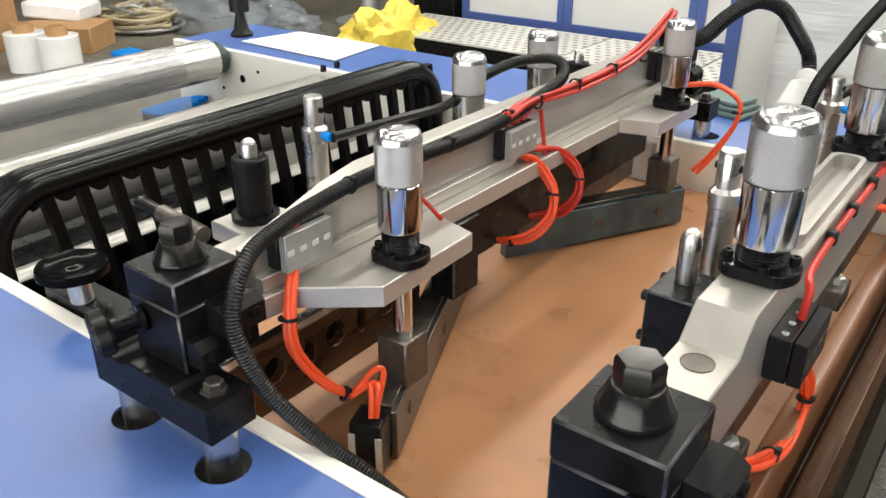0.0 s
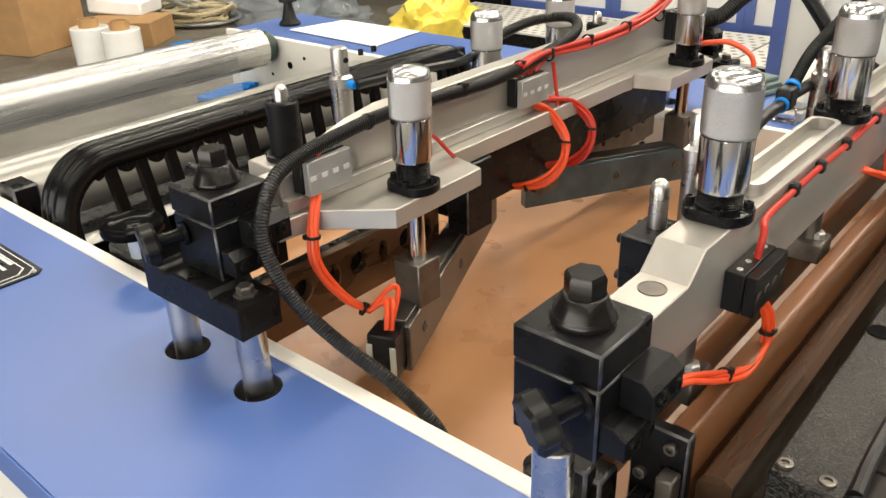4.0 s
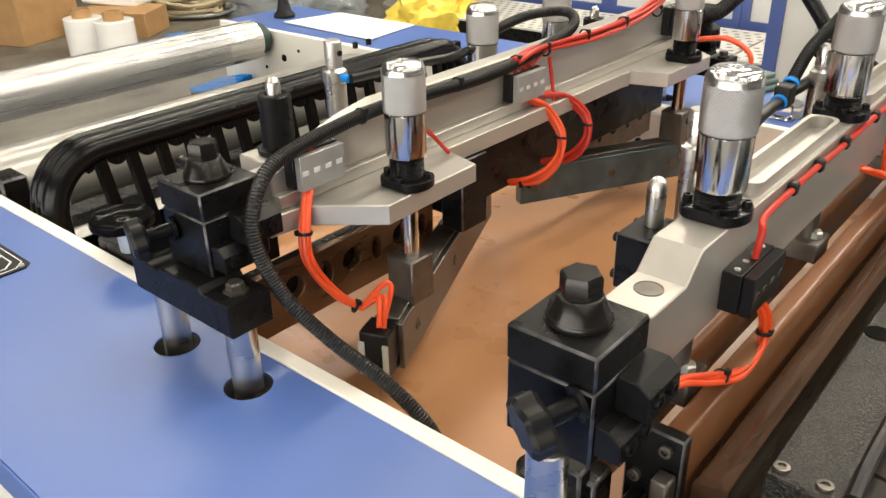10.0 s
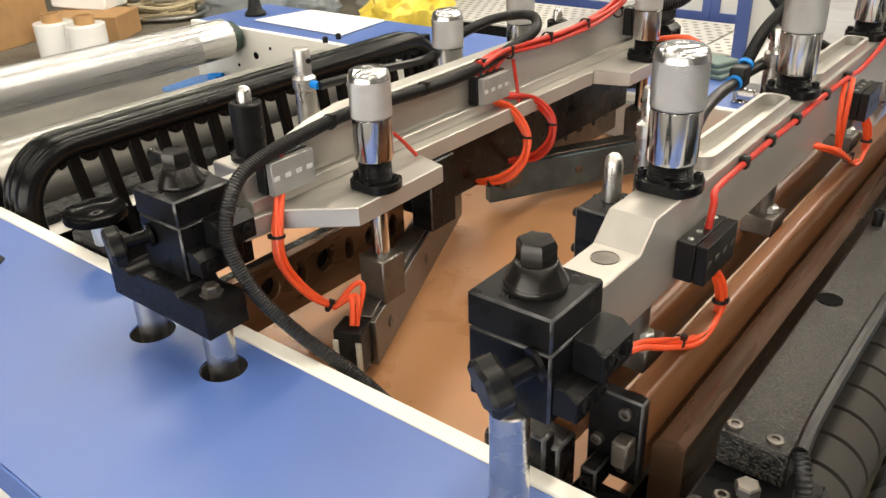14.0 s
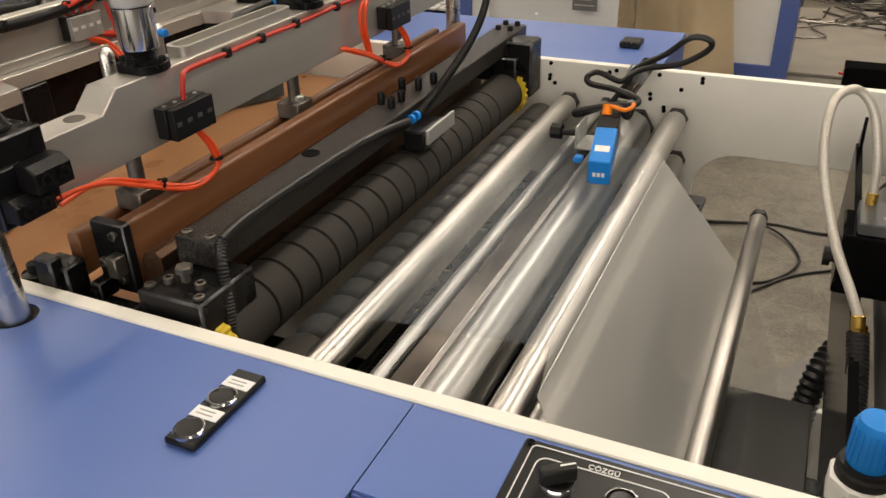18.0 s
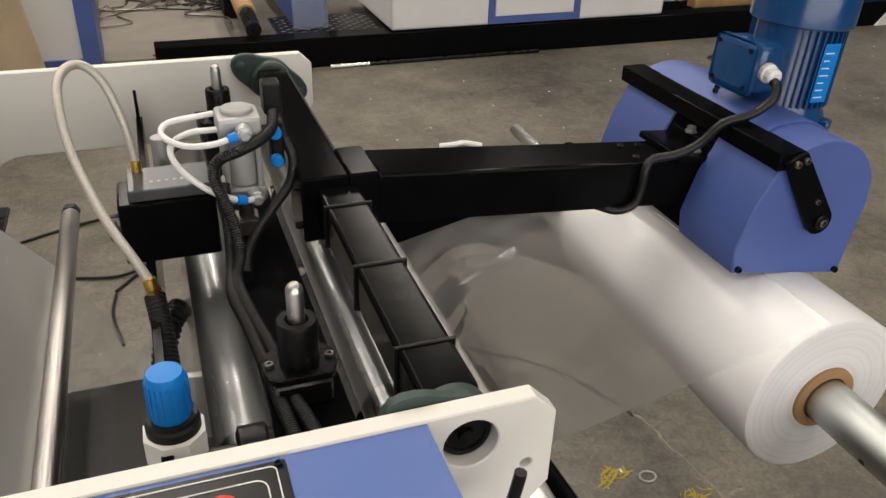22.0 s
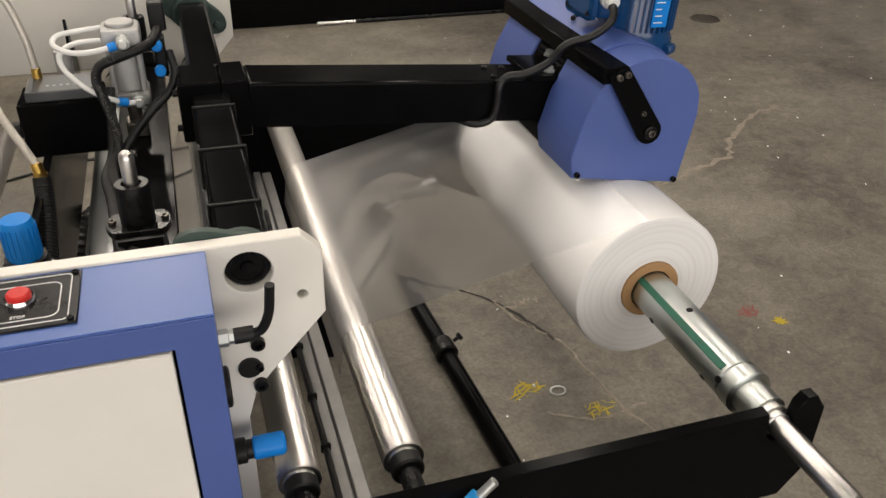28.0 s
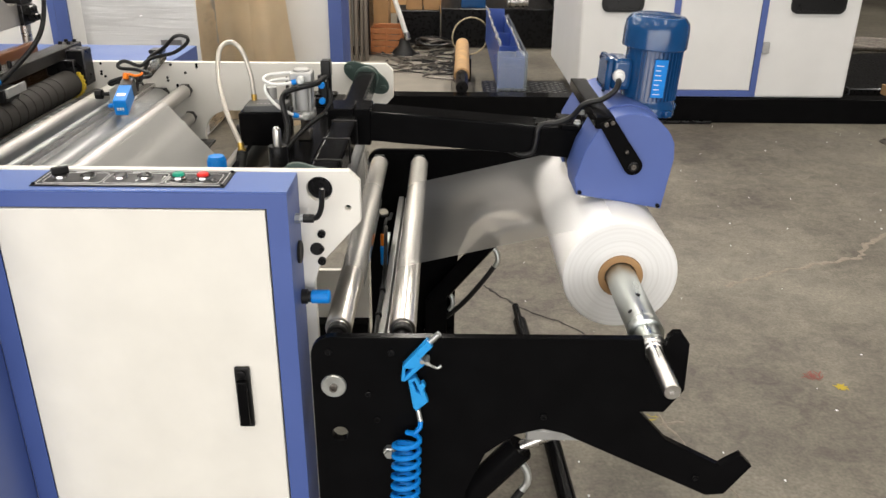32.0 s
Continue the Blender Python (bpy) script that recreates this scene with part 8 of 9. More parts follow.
    lathe(bm, (0.795, -0.159, 0.485), (0, -1, 0), [(0.014, 0), (0.014, 0.012), (0.010, 0.013), (0.010, 0.02), (0, 0.02)], 6)
    solid("hose_nut", bm, ZINC, "bright nut on the black bracket", "nut")


unwind()


# ---- things standing about in the hall ----
def far_cabinets():
    # long machine base rail with cabinet housing
    bm = bmesh.new()
    box(bm, 0.45, 4.40, 0.0, 9.5, 4.55, 0.185, 0.004)
    solid("base_rail", bm, BLACKP, "long black steel base rail of a neighbouring machine", "machine frame")
    bm = bmesh.new()
    box(bm, 1.20, 4.56, 0.150, 1.87, 5.05, 0.165, 0.002)
    tr = solid("tread_plate", bm, OXIDE, "dark tread plate walkway with bright studs", "walkway")
    for i in range(16):
        for j in range(11):
            bm = bmesh.new()
            x, y = 1.24 + 0.04 * i, 4.59 + 0.04 * j
            box(bm, x - 0.012, y - 0.003, 0.1652, x + 0.012, y + 0.003, 0.168)
            part("tread_bar", bm, ALUD, tr) if (i + j) % 2 == 0 else bm.free()
    c = thing("machine_housing", "white machine housing with blue framed door and dark windows", "machine")
    x0, x1 = 1.88, 3.88
    bm = bmesh.new()
    box(bm, x0, 4.42, 0.19, x1, 6.0, 2.0, 0.02, 2)
    part("shell", bm, WHITE, c)
    part("door_frame", sheet([(2.54, 0.20), (3.21, 0.20), (3.21, 1.95), (2.54, 1.95)], [[(2.585, 0.245), (3.165, 0.245), (3.165, 1.9), (2.585, 1.9)]], 0.012, xz(4.413)), BLUE2, c, "blue door frame")
    bm = bmesh.new()
    box(bm, 2.588, 4.409, 0.248, 3.162, 4.4195, 1.897, 0.003)
    part("door", bm, WHITE, c)
    for x, z in ((3.235, 0.56), (2.53, 0.56), (3.235, 1.3), (2.53, 1.3)):
        bm = bmesh.new()
        box(bm, x - 0.025, 4.395, z - 0.04, x + 0.025, 4.419, z + 0.04, 0.006, 2)
        part("hinge", bm, ALUD, c)
    for a, b in ((2.02, 2.32), (3.37, 3.76)):
        part("window_seal", sheet(rounded(a, 0.80, b, 1.35, 0.05), [rounded(a + .02, 0.82, b - .02, 1.33, 0.04)], 0.02, xz(4.414)), RUBBERD, c, "black window seal")
        bm = sheet(rounded(a + .01, 0.81, b - .01, 1.34, 0.045), [], 0.006, xz(4.415))
        part("window_pane", bm, BLACKG, c, "dark window pane")
    # second cabinet, near the wrapped pallet
    d = thing("machine_housing", "white machine cabinet with blue corner frame", "machine")
    bm = bmesh.new()
    box(bm, -1.9, 4.4505, 0.12, 0.1355, 4.90, 2.0, 0.01)
    part("shell", bm, WHITE, d)
    part("frame", sheet([(-1.9, 0.06), (0.155, 0.06), (0.155, 2.0), (-1.9, 2.0)], [[(-1.82, 0.14), (0.06, 0.14), (0.06, 1.92), (-1.82, 1.92)]], 0.02, xz(4.44)), BLUE2, d, "blue frame")
    bm = bmesh.new()
    box(bm, 0.136, 4.4505, 0.06, 0.155, 4.90, 2.0, 0.004)
    part("side_frame", bm, BLUE2, d)
    gq = thing("grille_cabinet", "dark cabinet with grey upright grille bars", "cabinet")
    for i in range(9):
        bm = bmesh.new()
        box(bm, -0.14 + 0.028 * i, 6.97, 0.10, -0.126 + 0.028 * i, 6.99, 1.6, 0.002)
        part("grille_bar", bm, ALUD, gq, "grey grille bar")
    bm = bmesh.new()
    box(bm, -0.16, 7.0, 0.0, 0.12, 7.5, 1.6, 0.003)
    part("grille_box", bm, OXIDE, gq)
    # right-hand neighbour
    e = thing("machine_housing", "white and blue neighbouring machine stand on splayed legs", "machine")
    part("leg", sheet([(5.85, 0.0), (6.35, 0.0), (7.3, 1.2), (6.95, 1.2)], [], 0.03, xz(4.40)), WHITE, e, "white splayed leg plate")
    bm = bmesh.new()
    box(bm, 6.75, 4.45, 0.20, 9.0, 6.0, 1.9, 0.01)
    part("body", bm, BLUE2, e)
    bm = bmesh.new()
    box(bm, 6.92, 4.43, 0.30, 8.9, 4.449, 1.8, 0.004)
    part("panel", bm, WHITE, e)
    bm = bmesh.new()
    cyl(bm, (6.4, 4.52, 0.10), (9.0, 4.52, 0.10), 0.055, 16)
    part("foot_roller", bm, STEEL, e, "bright low roller")
    for i in range(5):
        bm = bmesh.new()
        cyl(bm, (5.1 + 0.45 * i, 5.2 + 0.12 * (i % 2), 0.30 + 0.14 * i), (5.5 + 0.45 * i, 6.6, 0.34 + 0.14 * i), 0.07, 14)
        part("drive_roller", bm, OXIDE, e, "dark roller")
    bm = bmesh.new()
    box(bm, 4.2, 5.0, 0.0, 6.6, 6.6, 0.14, 0.01)
    part("base_frame", bm, OXIDE, e, "dark base frame")
    wp = thing("wood_blocks", "pale wooden blocks and board beside the dark rail", "wood")
    for x0, y0, x1, y1, z0, z1 in ((4.35, 4.70, 5.25, 4.80, 0.141, 0.22), (5.05, 4.60, 5.35, 4.69, 0.0, 0.16), (4.75, 4.81, 5.1, 4.95, 0.141, 0.24)):
        bm = bmesh.new()
        box(bm, x0, y0, z0, x1, y1, z1, 0.004)
        part("block", bm, WOOD, wp)


far_cabinets()


def wrapped_goods():
    w = thing("wrapped_pallet", "white boxed goods in shiny stretch wrap with dark label", "pallet goods")
    bm = bmesh.new()
    box(bm, -1.46, 3.90, 0.0, -0.74, 4.38, 1.15, 0.03, 2)
    part("goods", bm, PAPER, w)
    n = 26
    for k in range(4):
        bm = bmesh.new()
        a, b = [((-1.475, 3.885), (-0.725, 3.885)), ((-0.725, 3.885), (-0.725, 4.395)), ((-0.725, 4.395), (-1.475, 4.395)), ((-1.475, 4.395), (-1.475, 3.885))][k]
        rows = []
        for j in range(n + 1):
            z = 0.04 + 1.125 * j / n
            row = []
            for i in range(9):
                u = i / 8
                p = Vector((a[0] + (b[0] - a[0]) * u, a[1] + (b[1] - a[1]) * u, z))
                q = noise.noise(Vector((p.x * 5, p.y * 5, z * 22))) * 0.030 * math.sin(math.pi * u)
                row.append(bm.verts.new(p + Vector((0, -q if k % 2 == 0 else 0, 0)) + Vector((q if k % 2 else 0, 0, 0))))
            rows.append(row)
        for r0, r1 in zip(rows, rows[1:]):
            for i in range(8):
                bm.faces.new((r0[i], r0[i + 1], r1[i + 1], r1[i]))
        part("stretch_wrap", bm, WRAP, w, "shiny stretch wrap")
    bm = bmesh.new()
    box(bm, -0.975, 3.860, 0.515, -0.838, 3.865, 0.67)
    lb = part("label", bm, pbr("grey_printed_label", (0.13, 0.13, 0.14), 0.35, var=0.3, scale=30, stretch=(0.3, 1, 2)), w, "dark grey printed label")
    for q in range(4):
        bm = bmesh.new()
        box(bm, -0.965, 3.858, 0.54 + 0.03 * q, -0.85 - 0.02 * (q % 2), 3.8598, 0.547 + 0.03 * q)
        part("print_bar", bm, ALUD, lb)
    # kraft paper sheets hung to the floor
    k = thing("kraft_paper", "large beige kraft paper sheets leaning in folds", "paper")
    for i, (x0, x1, dx) in enumerate(((-0.72, -0.42, 0.04), (-0.46, -0.24, 0.14))):
        bm = bmesh.new()
        rows = []
        for j in range(15):
            z = 1.7 * (1 - j / 14)
            row = []
            for m in range(13):
                u = m / 12
                fl = 0.06 * math.sin(u * 5 + i * 2 + j * .05) * (0.4 + j / 14)
                row.append(bm.verts.new((x0 + (x1 - x0) * u + dx * (j / 14) ** 2 * u, 4.30 - 0.1 * i + fl, z)))
            rows.append(row)
        for r0, r1 in zip(rows, rows[1:]):
            for m in range(12):
                bm.faces.new((r0[m], r0[m + 1], r1[m + 1], r1[m]))
        bmesh.ops.solidify(bm, geom=bm.faces[:], thickness=0.004)
        part("paper_sheet", bm, KRAFT, k)
    t = thing("cardboard_tube", "pale cardboard tube with dark end lying on the floor", "tube")
    bm = bmesh.new()
    cyl(bm, (1.035, 4.78, 0.262), (1.062, 6.10, 0.275), 0.062, 20)
    part("tube", bm, WOOD, t)
    bm = bmesh.new()
    cyl(bm, (1.032, 4.47, 0.235), (1.035, 4.78, 0.262), 0.048, 18)
    part("end_piece", bm, OXIDE, t)
    bm = bmesh.new()
    box(bm, 0.98, 5.75, 0.0, 1.14, 5.95, 0.208, 0.004)
    part("support_block", bm, OXIDE, t)
    fp = thing("floor_plate", "large flat grey steel plate lying on the floor", "plate")
    bm = bmesh.new()
    box(bm, 0.10, 4.78, 0.0, 0.96, 6.60, 0.02, 0.003)
    part("plate", bm, pbr("dusty_steel_plate", (0.22, 0.20, 0.17), 0.55, var=0.25, scale=5, bump=0.1), fp)
    rs = thing("plastic_strap", "short red plastic strap lying on the steel plate", "strap")
    bm = bmesh.new()
    tube(bm, [(0.44, 4.83, 0.026), (0.50, 4.80, 0.030), (0.56, 4.84, 0.027)], 0.008, 6, 5)
    part("strap", bm, REDB, rs)
    lt = thing("leaning_tube", "white tube with bright socket leaning in a black foot", "tube")
    bm = bmesh.new()
    cyl(bm, (0.508, 7.0, 0.185), (0.16, 7.02, 1.25), 0.026, 14)
    part("tube", bm, WHITEP, lt)
    bm = bmesh.new()
    cyl(bm, (0.514, 7.0, 0.165), (0.491, 7.0, 0.24), 0.033, 14)
    part("socket", bm, STEEL, lt, "bright tube socket")
    bm = bmesh.new()
    lathe(bm, (0.47, 7.02, 0.0), (0.05, 0, 1), [(0.0, 0), (0.13, 0.0), (0.12, 0.04), (0.07, 0.09), (0.045, 0.17), (0, 0.175)], 18)
    part("foot", bm, RUBBERD, lt)
    ps = thing("plastic_scrap", "crumpled clear plastic scrap lying on the floor", "plastic")
    bm = bmesh.new()
    tube(bm, [(1.70, 2.96, 0.012), (1.76, 2.92, 0.03), (1.82, 2.95, 0.02), (1.90, 2.91, 0.012)], 0.013, 7, 5)
    part("scrap", bm, PAPER, ps)
    lp = thing("cable_loop", "small brown cable loop lying on the floor", "cable")
    bm = bmesh.new()
    tube(bm, [(1.058 + 0.07 * math.cos(0.5 * q), 3.25 + 0.06 * math.sin(0.5 * q), 0.006 + 0.0005 * q) for q in range(14)], 0.005, 7, raw=True)
    part("cable", bm, WOOD, lp)
    b = thing("wrapped_tray", "long blue metal tray wrapped in clear plastic", "tray")
    bm = bmesh.new()
    box(bm, 1.315, 4.70, 0.18, 1.515, 6.9, 0.20)
    box(bm, 1.315, 4.70, 0.20, 1.330, 6.9, 0.50)
    box(bm, 1.500, 4.70, 0.20, 1.515, 6.9, 0.42)
    box(bm, 1.330, 4.70, 0.20, 1.500, 4.715, 0.42)
    box(bm, 1.330, 6.885, 0.20, 1.500, 6.9, 0.50)
    for y in (5.3, 6.0):
        box(bm, 1.330, y, 0.20, 1.500, y + 0.012, 0.40)
    part("tray", bm, WRAPBLUE, b)
    bm = bmesh.new()
    box(bm, 1.303, 4.66, 0.17, 1.535, 4.69, 0.47, 0.008)
    box(bm, 1.525, 4.69, 0.17, 1.540, 6.9, 0.45, 0.004)
    part("plastic_wrap", bm, CLEAR, b, "crumpled clear plastic")
    rw = random.Random(5)
    for x, z in ((1.3225, 0.506), (1.5075, 0.428)):
        bm = bmesh.new()
        tube(bm, [(x + rw.uniform(-0.008, 0.008), 4.72 + 0.12 * k, z + rw.uniform(-0.004, 0.012)) for k in range(19)], 0.011, 6, 4)
        part("crumpled_rim", bm, WRAP, b, "white crumpled plastic along the rim")
    crate_orange = pbr("orange_crate", (0.40, 0.15, 0.05), 0.5, var=0.2)
    cr = thing("plastic_crate", "orange plastic crate with white sacks far back on the floor", "crate")
    bm = bmesh.new()
    box(bm, 0.12, 7.09, 0.0, 0.44, 7.45, 0.02)
    part("base", bm, crate_orange, cr)
    for z in (0.022, 0.085, 0.148, 0.211):
        bm = bmesh.new()
        for x0, y0, x1, y1 in ((0.112, 7.08, 0.446, 7.095), (0.112, 7.445, 0.446, 7.46), (0.112, 7.095, 0.127, 7.445), (0.431, 7.095, 0.446, 7.445)):
            box(bm, x0, y0, z, x1, y1, z + 0.052, 0.004)
        part("crate_wall", bm, crate_orange, cr)
    bm = bmesh.new()
    for x0, y0 in ((0.106, 7.074), (0.434, 7.074), (0.106, 7.448), (0.434, 7.448), (0.27, 7.074)):
        box(bm, x0, y0, 0.0, x0 + 0.018, y0 + 0.018, 0.268, 0.003)
    part("corner_rib", bm, crate_orange, cr)
    pb = thing("pole_bundle", "upright grey steel poles standing close together", "poles")
    for x, y, rr, dx in ((-0.15, 6.70, 0.020, 0.00), (-0.10, 6.72, 0.026, 0.02), (-0.04, 6.69, 0.018, -0.02), (0.01, 6.71, 0.026, 0.01), (0.06, 6.70, 0.016, 0.03), (0.105, 6.72, 0.024, 0.00)):
        bm = bmesh.new()
        cyl(bm, (x, y, 0.0), (x + dx, y + 0.05, 1.7), rr, 14)
        part("pole", bm, pbr("dusty_pole_steel", (0.20, 0.17, 0.14), 0.5, metal=0.5, var=0.3, scale=8, stretch=(1, 1, 0.2)), pb)
    cc = thing("cable_coil", "grey cable coiled flat on the floor", "cable")
    rc = random.Random(8)
    for i in range(7):
        rr, ox, oy, ph = rc.uniform(0.15, 0.23), rc.uniform(-.03, .03), rc.uniform(-.03, .03), rc.uniform(0, 6)
        bm = bmesh.new()
        tube(bm, [(0.785 + ox + rr * math.cos(a), 7.40 + oy + 0.8 * rr * math.sin(a), 0.02 + 0.014 * i + 0.02 * math.sin(a + ph)) for a in [q * 0.3142 for q in range(21)]], 0.010, 7, raw=True)
        part("cable_turn", bm, (STEELD, RUBBERD, HOSE)[i % 3], cc)
    bm = bmesh.new()
    tube(bm, [(1.165 + 0.19 * math.cos(a), 7.05 + 0.10 * math.cos(a), 0.20 + 0.19 * math.sin(a)) for a in [q * 0.3142 for q in range(21)]], 0.008, 7, raw=True)
    part("cable_turn", bm, ROPE, cc, "pale loop of cable standing up")
    cs = thing("carton_stand", "dark stand carrying brown cartons", "shelf")
    bm = bmesh.new()
    box(bm, 0.36, 7.75, 0.0, 0.84, 8.25, 0.36, 0.006)
    part("stand", bm, OXIDE, cs)
    for x0, x1, z1 in ((0.0, 0.26, 0.50), (0.46, 0.64, 0.60), (0.66, 0.83, 0.56)):
        bm = bmesh.new()
        box(bm, x0, 7.8, 0.361 if x0 > .3 else 0.0, x1, 8.2, z1, 0.006)
        solid("carton", bm, CARD, "closed brown cardboard carton", "carton")
    bn = thing("storage_bin", "deep blue plastic bin on the far machine frame", "bin")
    bm = bmesh.new()
    box(bm, 1.07, 7.52, 0.421, 1.34, 7.82, 0.66, 0.01, 2)
    box(bm, 1.06, 7.51, 0.63, 1.35, 7.83, 0.665, 0.006)
    part("bin", bm, MOTORB, bn)
    r = thing("steel_rod", "thin bright rod lying before the black base rail", "rod")
    bm = bmesh.new()
    cyl(bm, (1.72, 4.36, 0.012), (2.9, 4.36, 0.012), 0.012, 10)
    part("rod", bm, OXIDE, r)
    bm = bmesh.new()
    cyl(bm, (1.47, 4.36, 0.012), (1.72, 4.36, 0.012), 0.012, 10)
    part("rod_end", bm, STEEL, r)
    pl = thing("pole_stack", "dark steel poles lying on the floor", "poles")
    for i in range(4):
        bm = bmesh.new()
        cyl(bm, (5.0 + 0.1 * i, 7.4 + 0.16 * i, 0.08), (9.0, 6.2 + 0.16 * i, 0.08), 0.04, 12)
        part("pole", bm, STEELD, pl)
    # tangle of cables on the floor
    rnd = random.Random(21)
    cb = thing("floor_cables", "tangled black and grey cables on the floor", "cable")
    for i in range(18):
        far = 1.05 if i > 3 else 0.0
        x, y = rnd.uniform(0.25, 0.9), rnd.uniform(4.9, 6.6) + far
        pts = []
        for j in range(9):
            pts.append((x, y, (0.030 if y < 6.6 else 0.012) + 0.01 * (j % 2)))
            a = rnd.uniform(0, 6.28)
            x, y = min(1.0, max(0.1, x + 0.28 * math.cos(a))), min(6.6 + far, max(5.0 + far, y + 0.3 * math.sin(a)))
        bm = bmesh.new()
        tube(bm, pts, rnd.choice((0.005, 0.006, 0.008)), 6, 6)
        part("cable", bm, rnd.choice((HOSE, HOSE, RUBBERD, STEELD)), cb)
    c2 = thing("floor_cables", "thin dark cables looping over the floor below the film", "cable")
    for pts in ([(-0.15, 2.50, 0.007), (0.0, 2.572, 0.007), (0.24, 2.65, 0.007), (0.48, 2.64, 0.007), (0.9, 2.75, 0.007)], [(0.0, 2.57, 0.016), (0.24, 2.60, 0.016), (0.37, 2.40, 0.008), (0.31, 2.22, 0.008), (0.20, 2.15, 0.008), (0.0, 2.2, 0.008)],
                [(0.20, 2.05, 0.007), (0.35, 2.25, 0.007), (0.50, 2.36, 0.007), (0.7, 2.5, 0.007)], [(0.20, 2.03, 0.007), (0.19, 1.9, 0.007), (0.22, 1.72, 0.007)]):
        bm = bmesh.new()
        tube(bm, pts, 0.0055, 8)
        part("cable", bm, HOSE, c2)
    # dark machinery far back
    q = thing("machine_unit", "dark far machine frame with bright roller ends", "machine")
    for x0, x1, z1 in ((2.35, 3.6, 0.42), (3.65, 4.4, 0.7), (4.5, 6.0, 0.9)):
        bm = bmesh.new()
        box(bm, x0 - 1.5, 7.5, 0.0, x1 - 1.5, 9.6, z1, 0.01)
        part("frame", bm, OXIDE, q)
    for i in range(4):
        bm = bmesh.new()
        cyl(bm, (1.56 + 0.42 * i, 7.46, 0.50 + 0.10 * (i % 2)), (1.79 + 0.42 * i, 7.46, 0.50 + 0.10 * (i % 2)), 0.055, 18)
        part("roller_end", bm, STEEL, q)
    bm = bmesh.new()
    box(bm, 1.5, 7.47, 0.56, 3.4, 7.56, 0.64, 0.01)
    part("beam", bm, BLUE2, q)
    bx = thing("storage_shelf", "shelf with brown cartons far back", "shelf")
    for i in range(5):
        bm = bmesh.new()
        box(bm, -0.6 + 0.55 * i, 10.2, 0.0, -0.15 + 0.55 * i, 10.8, 0.45 + 0.12 * (i % 3), 0.01)
        part("carton", bm, CARD, bx)


wrapped_goods()


def west_goods():
    b = thing("cardboard_box", "large brown cardboard box on the floor", "box")
    bm = bmesh.new()
    box(bm, -0.45, -0.35, 0, 0.45, 0.35, 0.62, 0.006, 1, Matrix.Translation((-8.15, 2.75, 0)) @ pose(0, 0, 0, 0, 0, 20))
    part("box", bm, CARD, b)
    bm = bmesh.new()
    box(bm, -0.03, -0.352, 0.0, 0.03, 0.352, 0.6225, 0.0, 1, Matrix.Translation((-8.15, 2.75, 0)) @ pose(0, 0, 0, 0, 0, 20))
    part("tape", bm, KRAFT, b)
    b2 = thing("cardboard_box", "open brown cardboard carton with white paper", "box")
    bm = bmesh.new()
    box(bm, -0.35, -0.25, 0, 0.35, 0.25, 0.22, 0.006, 1, Matrix.Translation((-7.45, 3.42, 0)) @ pose(0, 0, 0, 0, 0, 35))
    part("box", bm, CARD, b2)
    bm = bmesh.new()
    box(bm, -0.30, -0.22, 0.22, 0.25, 0.2, 0.36, 0.02, 1, Matrix.Translation((-7.75, 3.62, 0)) @ pose(0, 0, 0, 0, 4, 30))
    part("paper_pack", bm, PAPER, b2)
    bm = bmesh.new()
    box(bm, -0.1, -0.1, 0, 0.1, 0.1, 0.09, 0.01, 1, Matrix.Translation((-6.55, 3.45, 0)))
    solid("cable_spool", bm, CYAN, "small blue spool on the floor", "spool")
    for x, y in ((-6.92, 2.80), (-6.60, 2.90)):
        r = thing("film_roll", "upright white film roll with brown core", "film roll", "spare film rolls", Matrix.Translation((x, y, 0)))
        bm = bmesh.new()
        lathe(bm, (0, 0, 0), (0, 0, 1), [(0, 0), (0.15, 0), (0.155, 0.004), (0.155, 0.296), (0.15, 0.30), (0.08, 0.30), (0, 0.30)], 30)
        part("wound_film", bm, WOUND, r)
        bm = bmesh.new()
        lathe(bm, (0, 0, 0.25), (0, 0, 1), [(0.065, 0), (0.08, 0), (0.08, 0.12), (0.065, 0.12), (0.065, 0.0)], 26)
        part("core", bm, CARD, r, "brown cardboard core")
    rnd = random.Random(3)
    rp = thing("rope_pile", "heap of pale rope on the floor", "rope")
    for i in range(9):
        bm = bmesh.new()
        pts = []
        a = rnd.uniform(0, 6)
        for j in range(14):
            rr = rnd.uniform(0.15, 0.45)
            pts.append((-7.75 + rr * math.cos(a + j * .9) * 1.2, 4.35 + rr * math.sin(a + j * .9), 0.02 + 0.03 * i * rnd.uniform(.5, 1)))
        tube(bm, pts, 0.018, 7, 5)
        part("rope", bm, rnd.choice((ROPE, ROPE, ALUD)), rp)

    def crumple(name, label, cat, mat, cx, cy, rx, ry, hz, seed, z0=0.0):
        bm = bmesh.new()
        bmesh.ops.create_icosphere(bm, subdivisions=4, radius=1)
        for v in bm.verts:
            n = noise.noise(v.co * 2.1 + Vector((seed, 0, 0))) * .35 + abs(noise.noise(v.co * 5 + Vector((seed, 3, 0)))) * .3
            k = 0.8 + n
            v.co = Vector((cx + v.co.x * rx * k, cy + v.co.y * ry * k, z0 + max(0.0, v.co.z) * hz * k))
        solid(name, bm, mat, label, cat)
    crumple("plastic_bag", "crumpled yellow plastic bag on the floor", "bag", BAG, -5.15, 5.25, 0.52, 0.42, 0.40, 1.0, 0.0)
    crumple("plastic_cover", "crumpled clear bluish plastic sheet on the floor", "plastic", CLEAR, -7.2, 4.85, 0.75, 0.45, 0.40, 7.0)
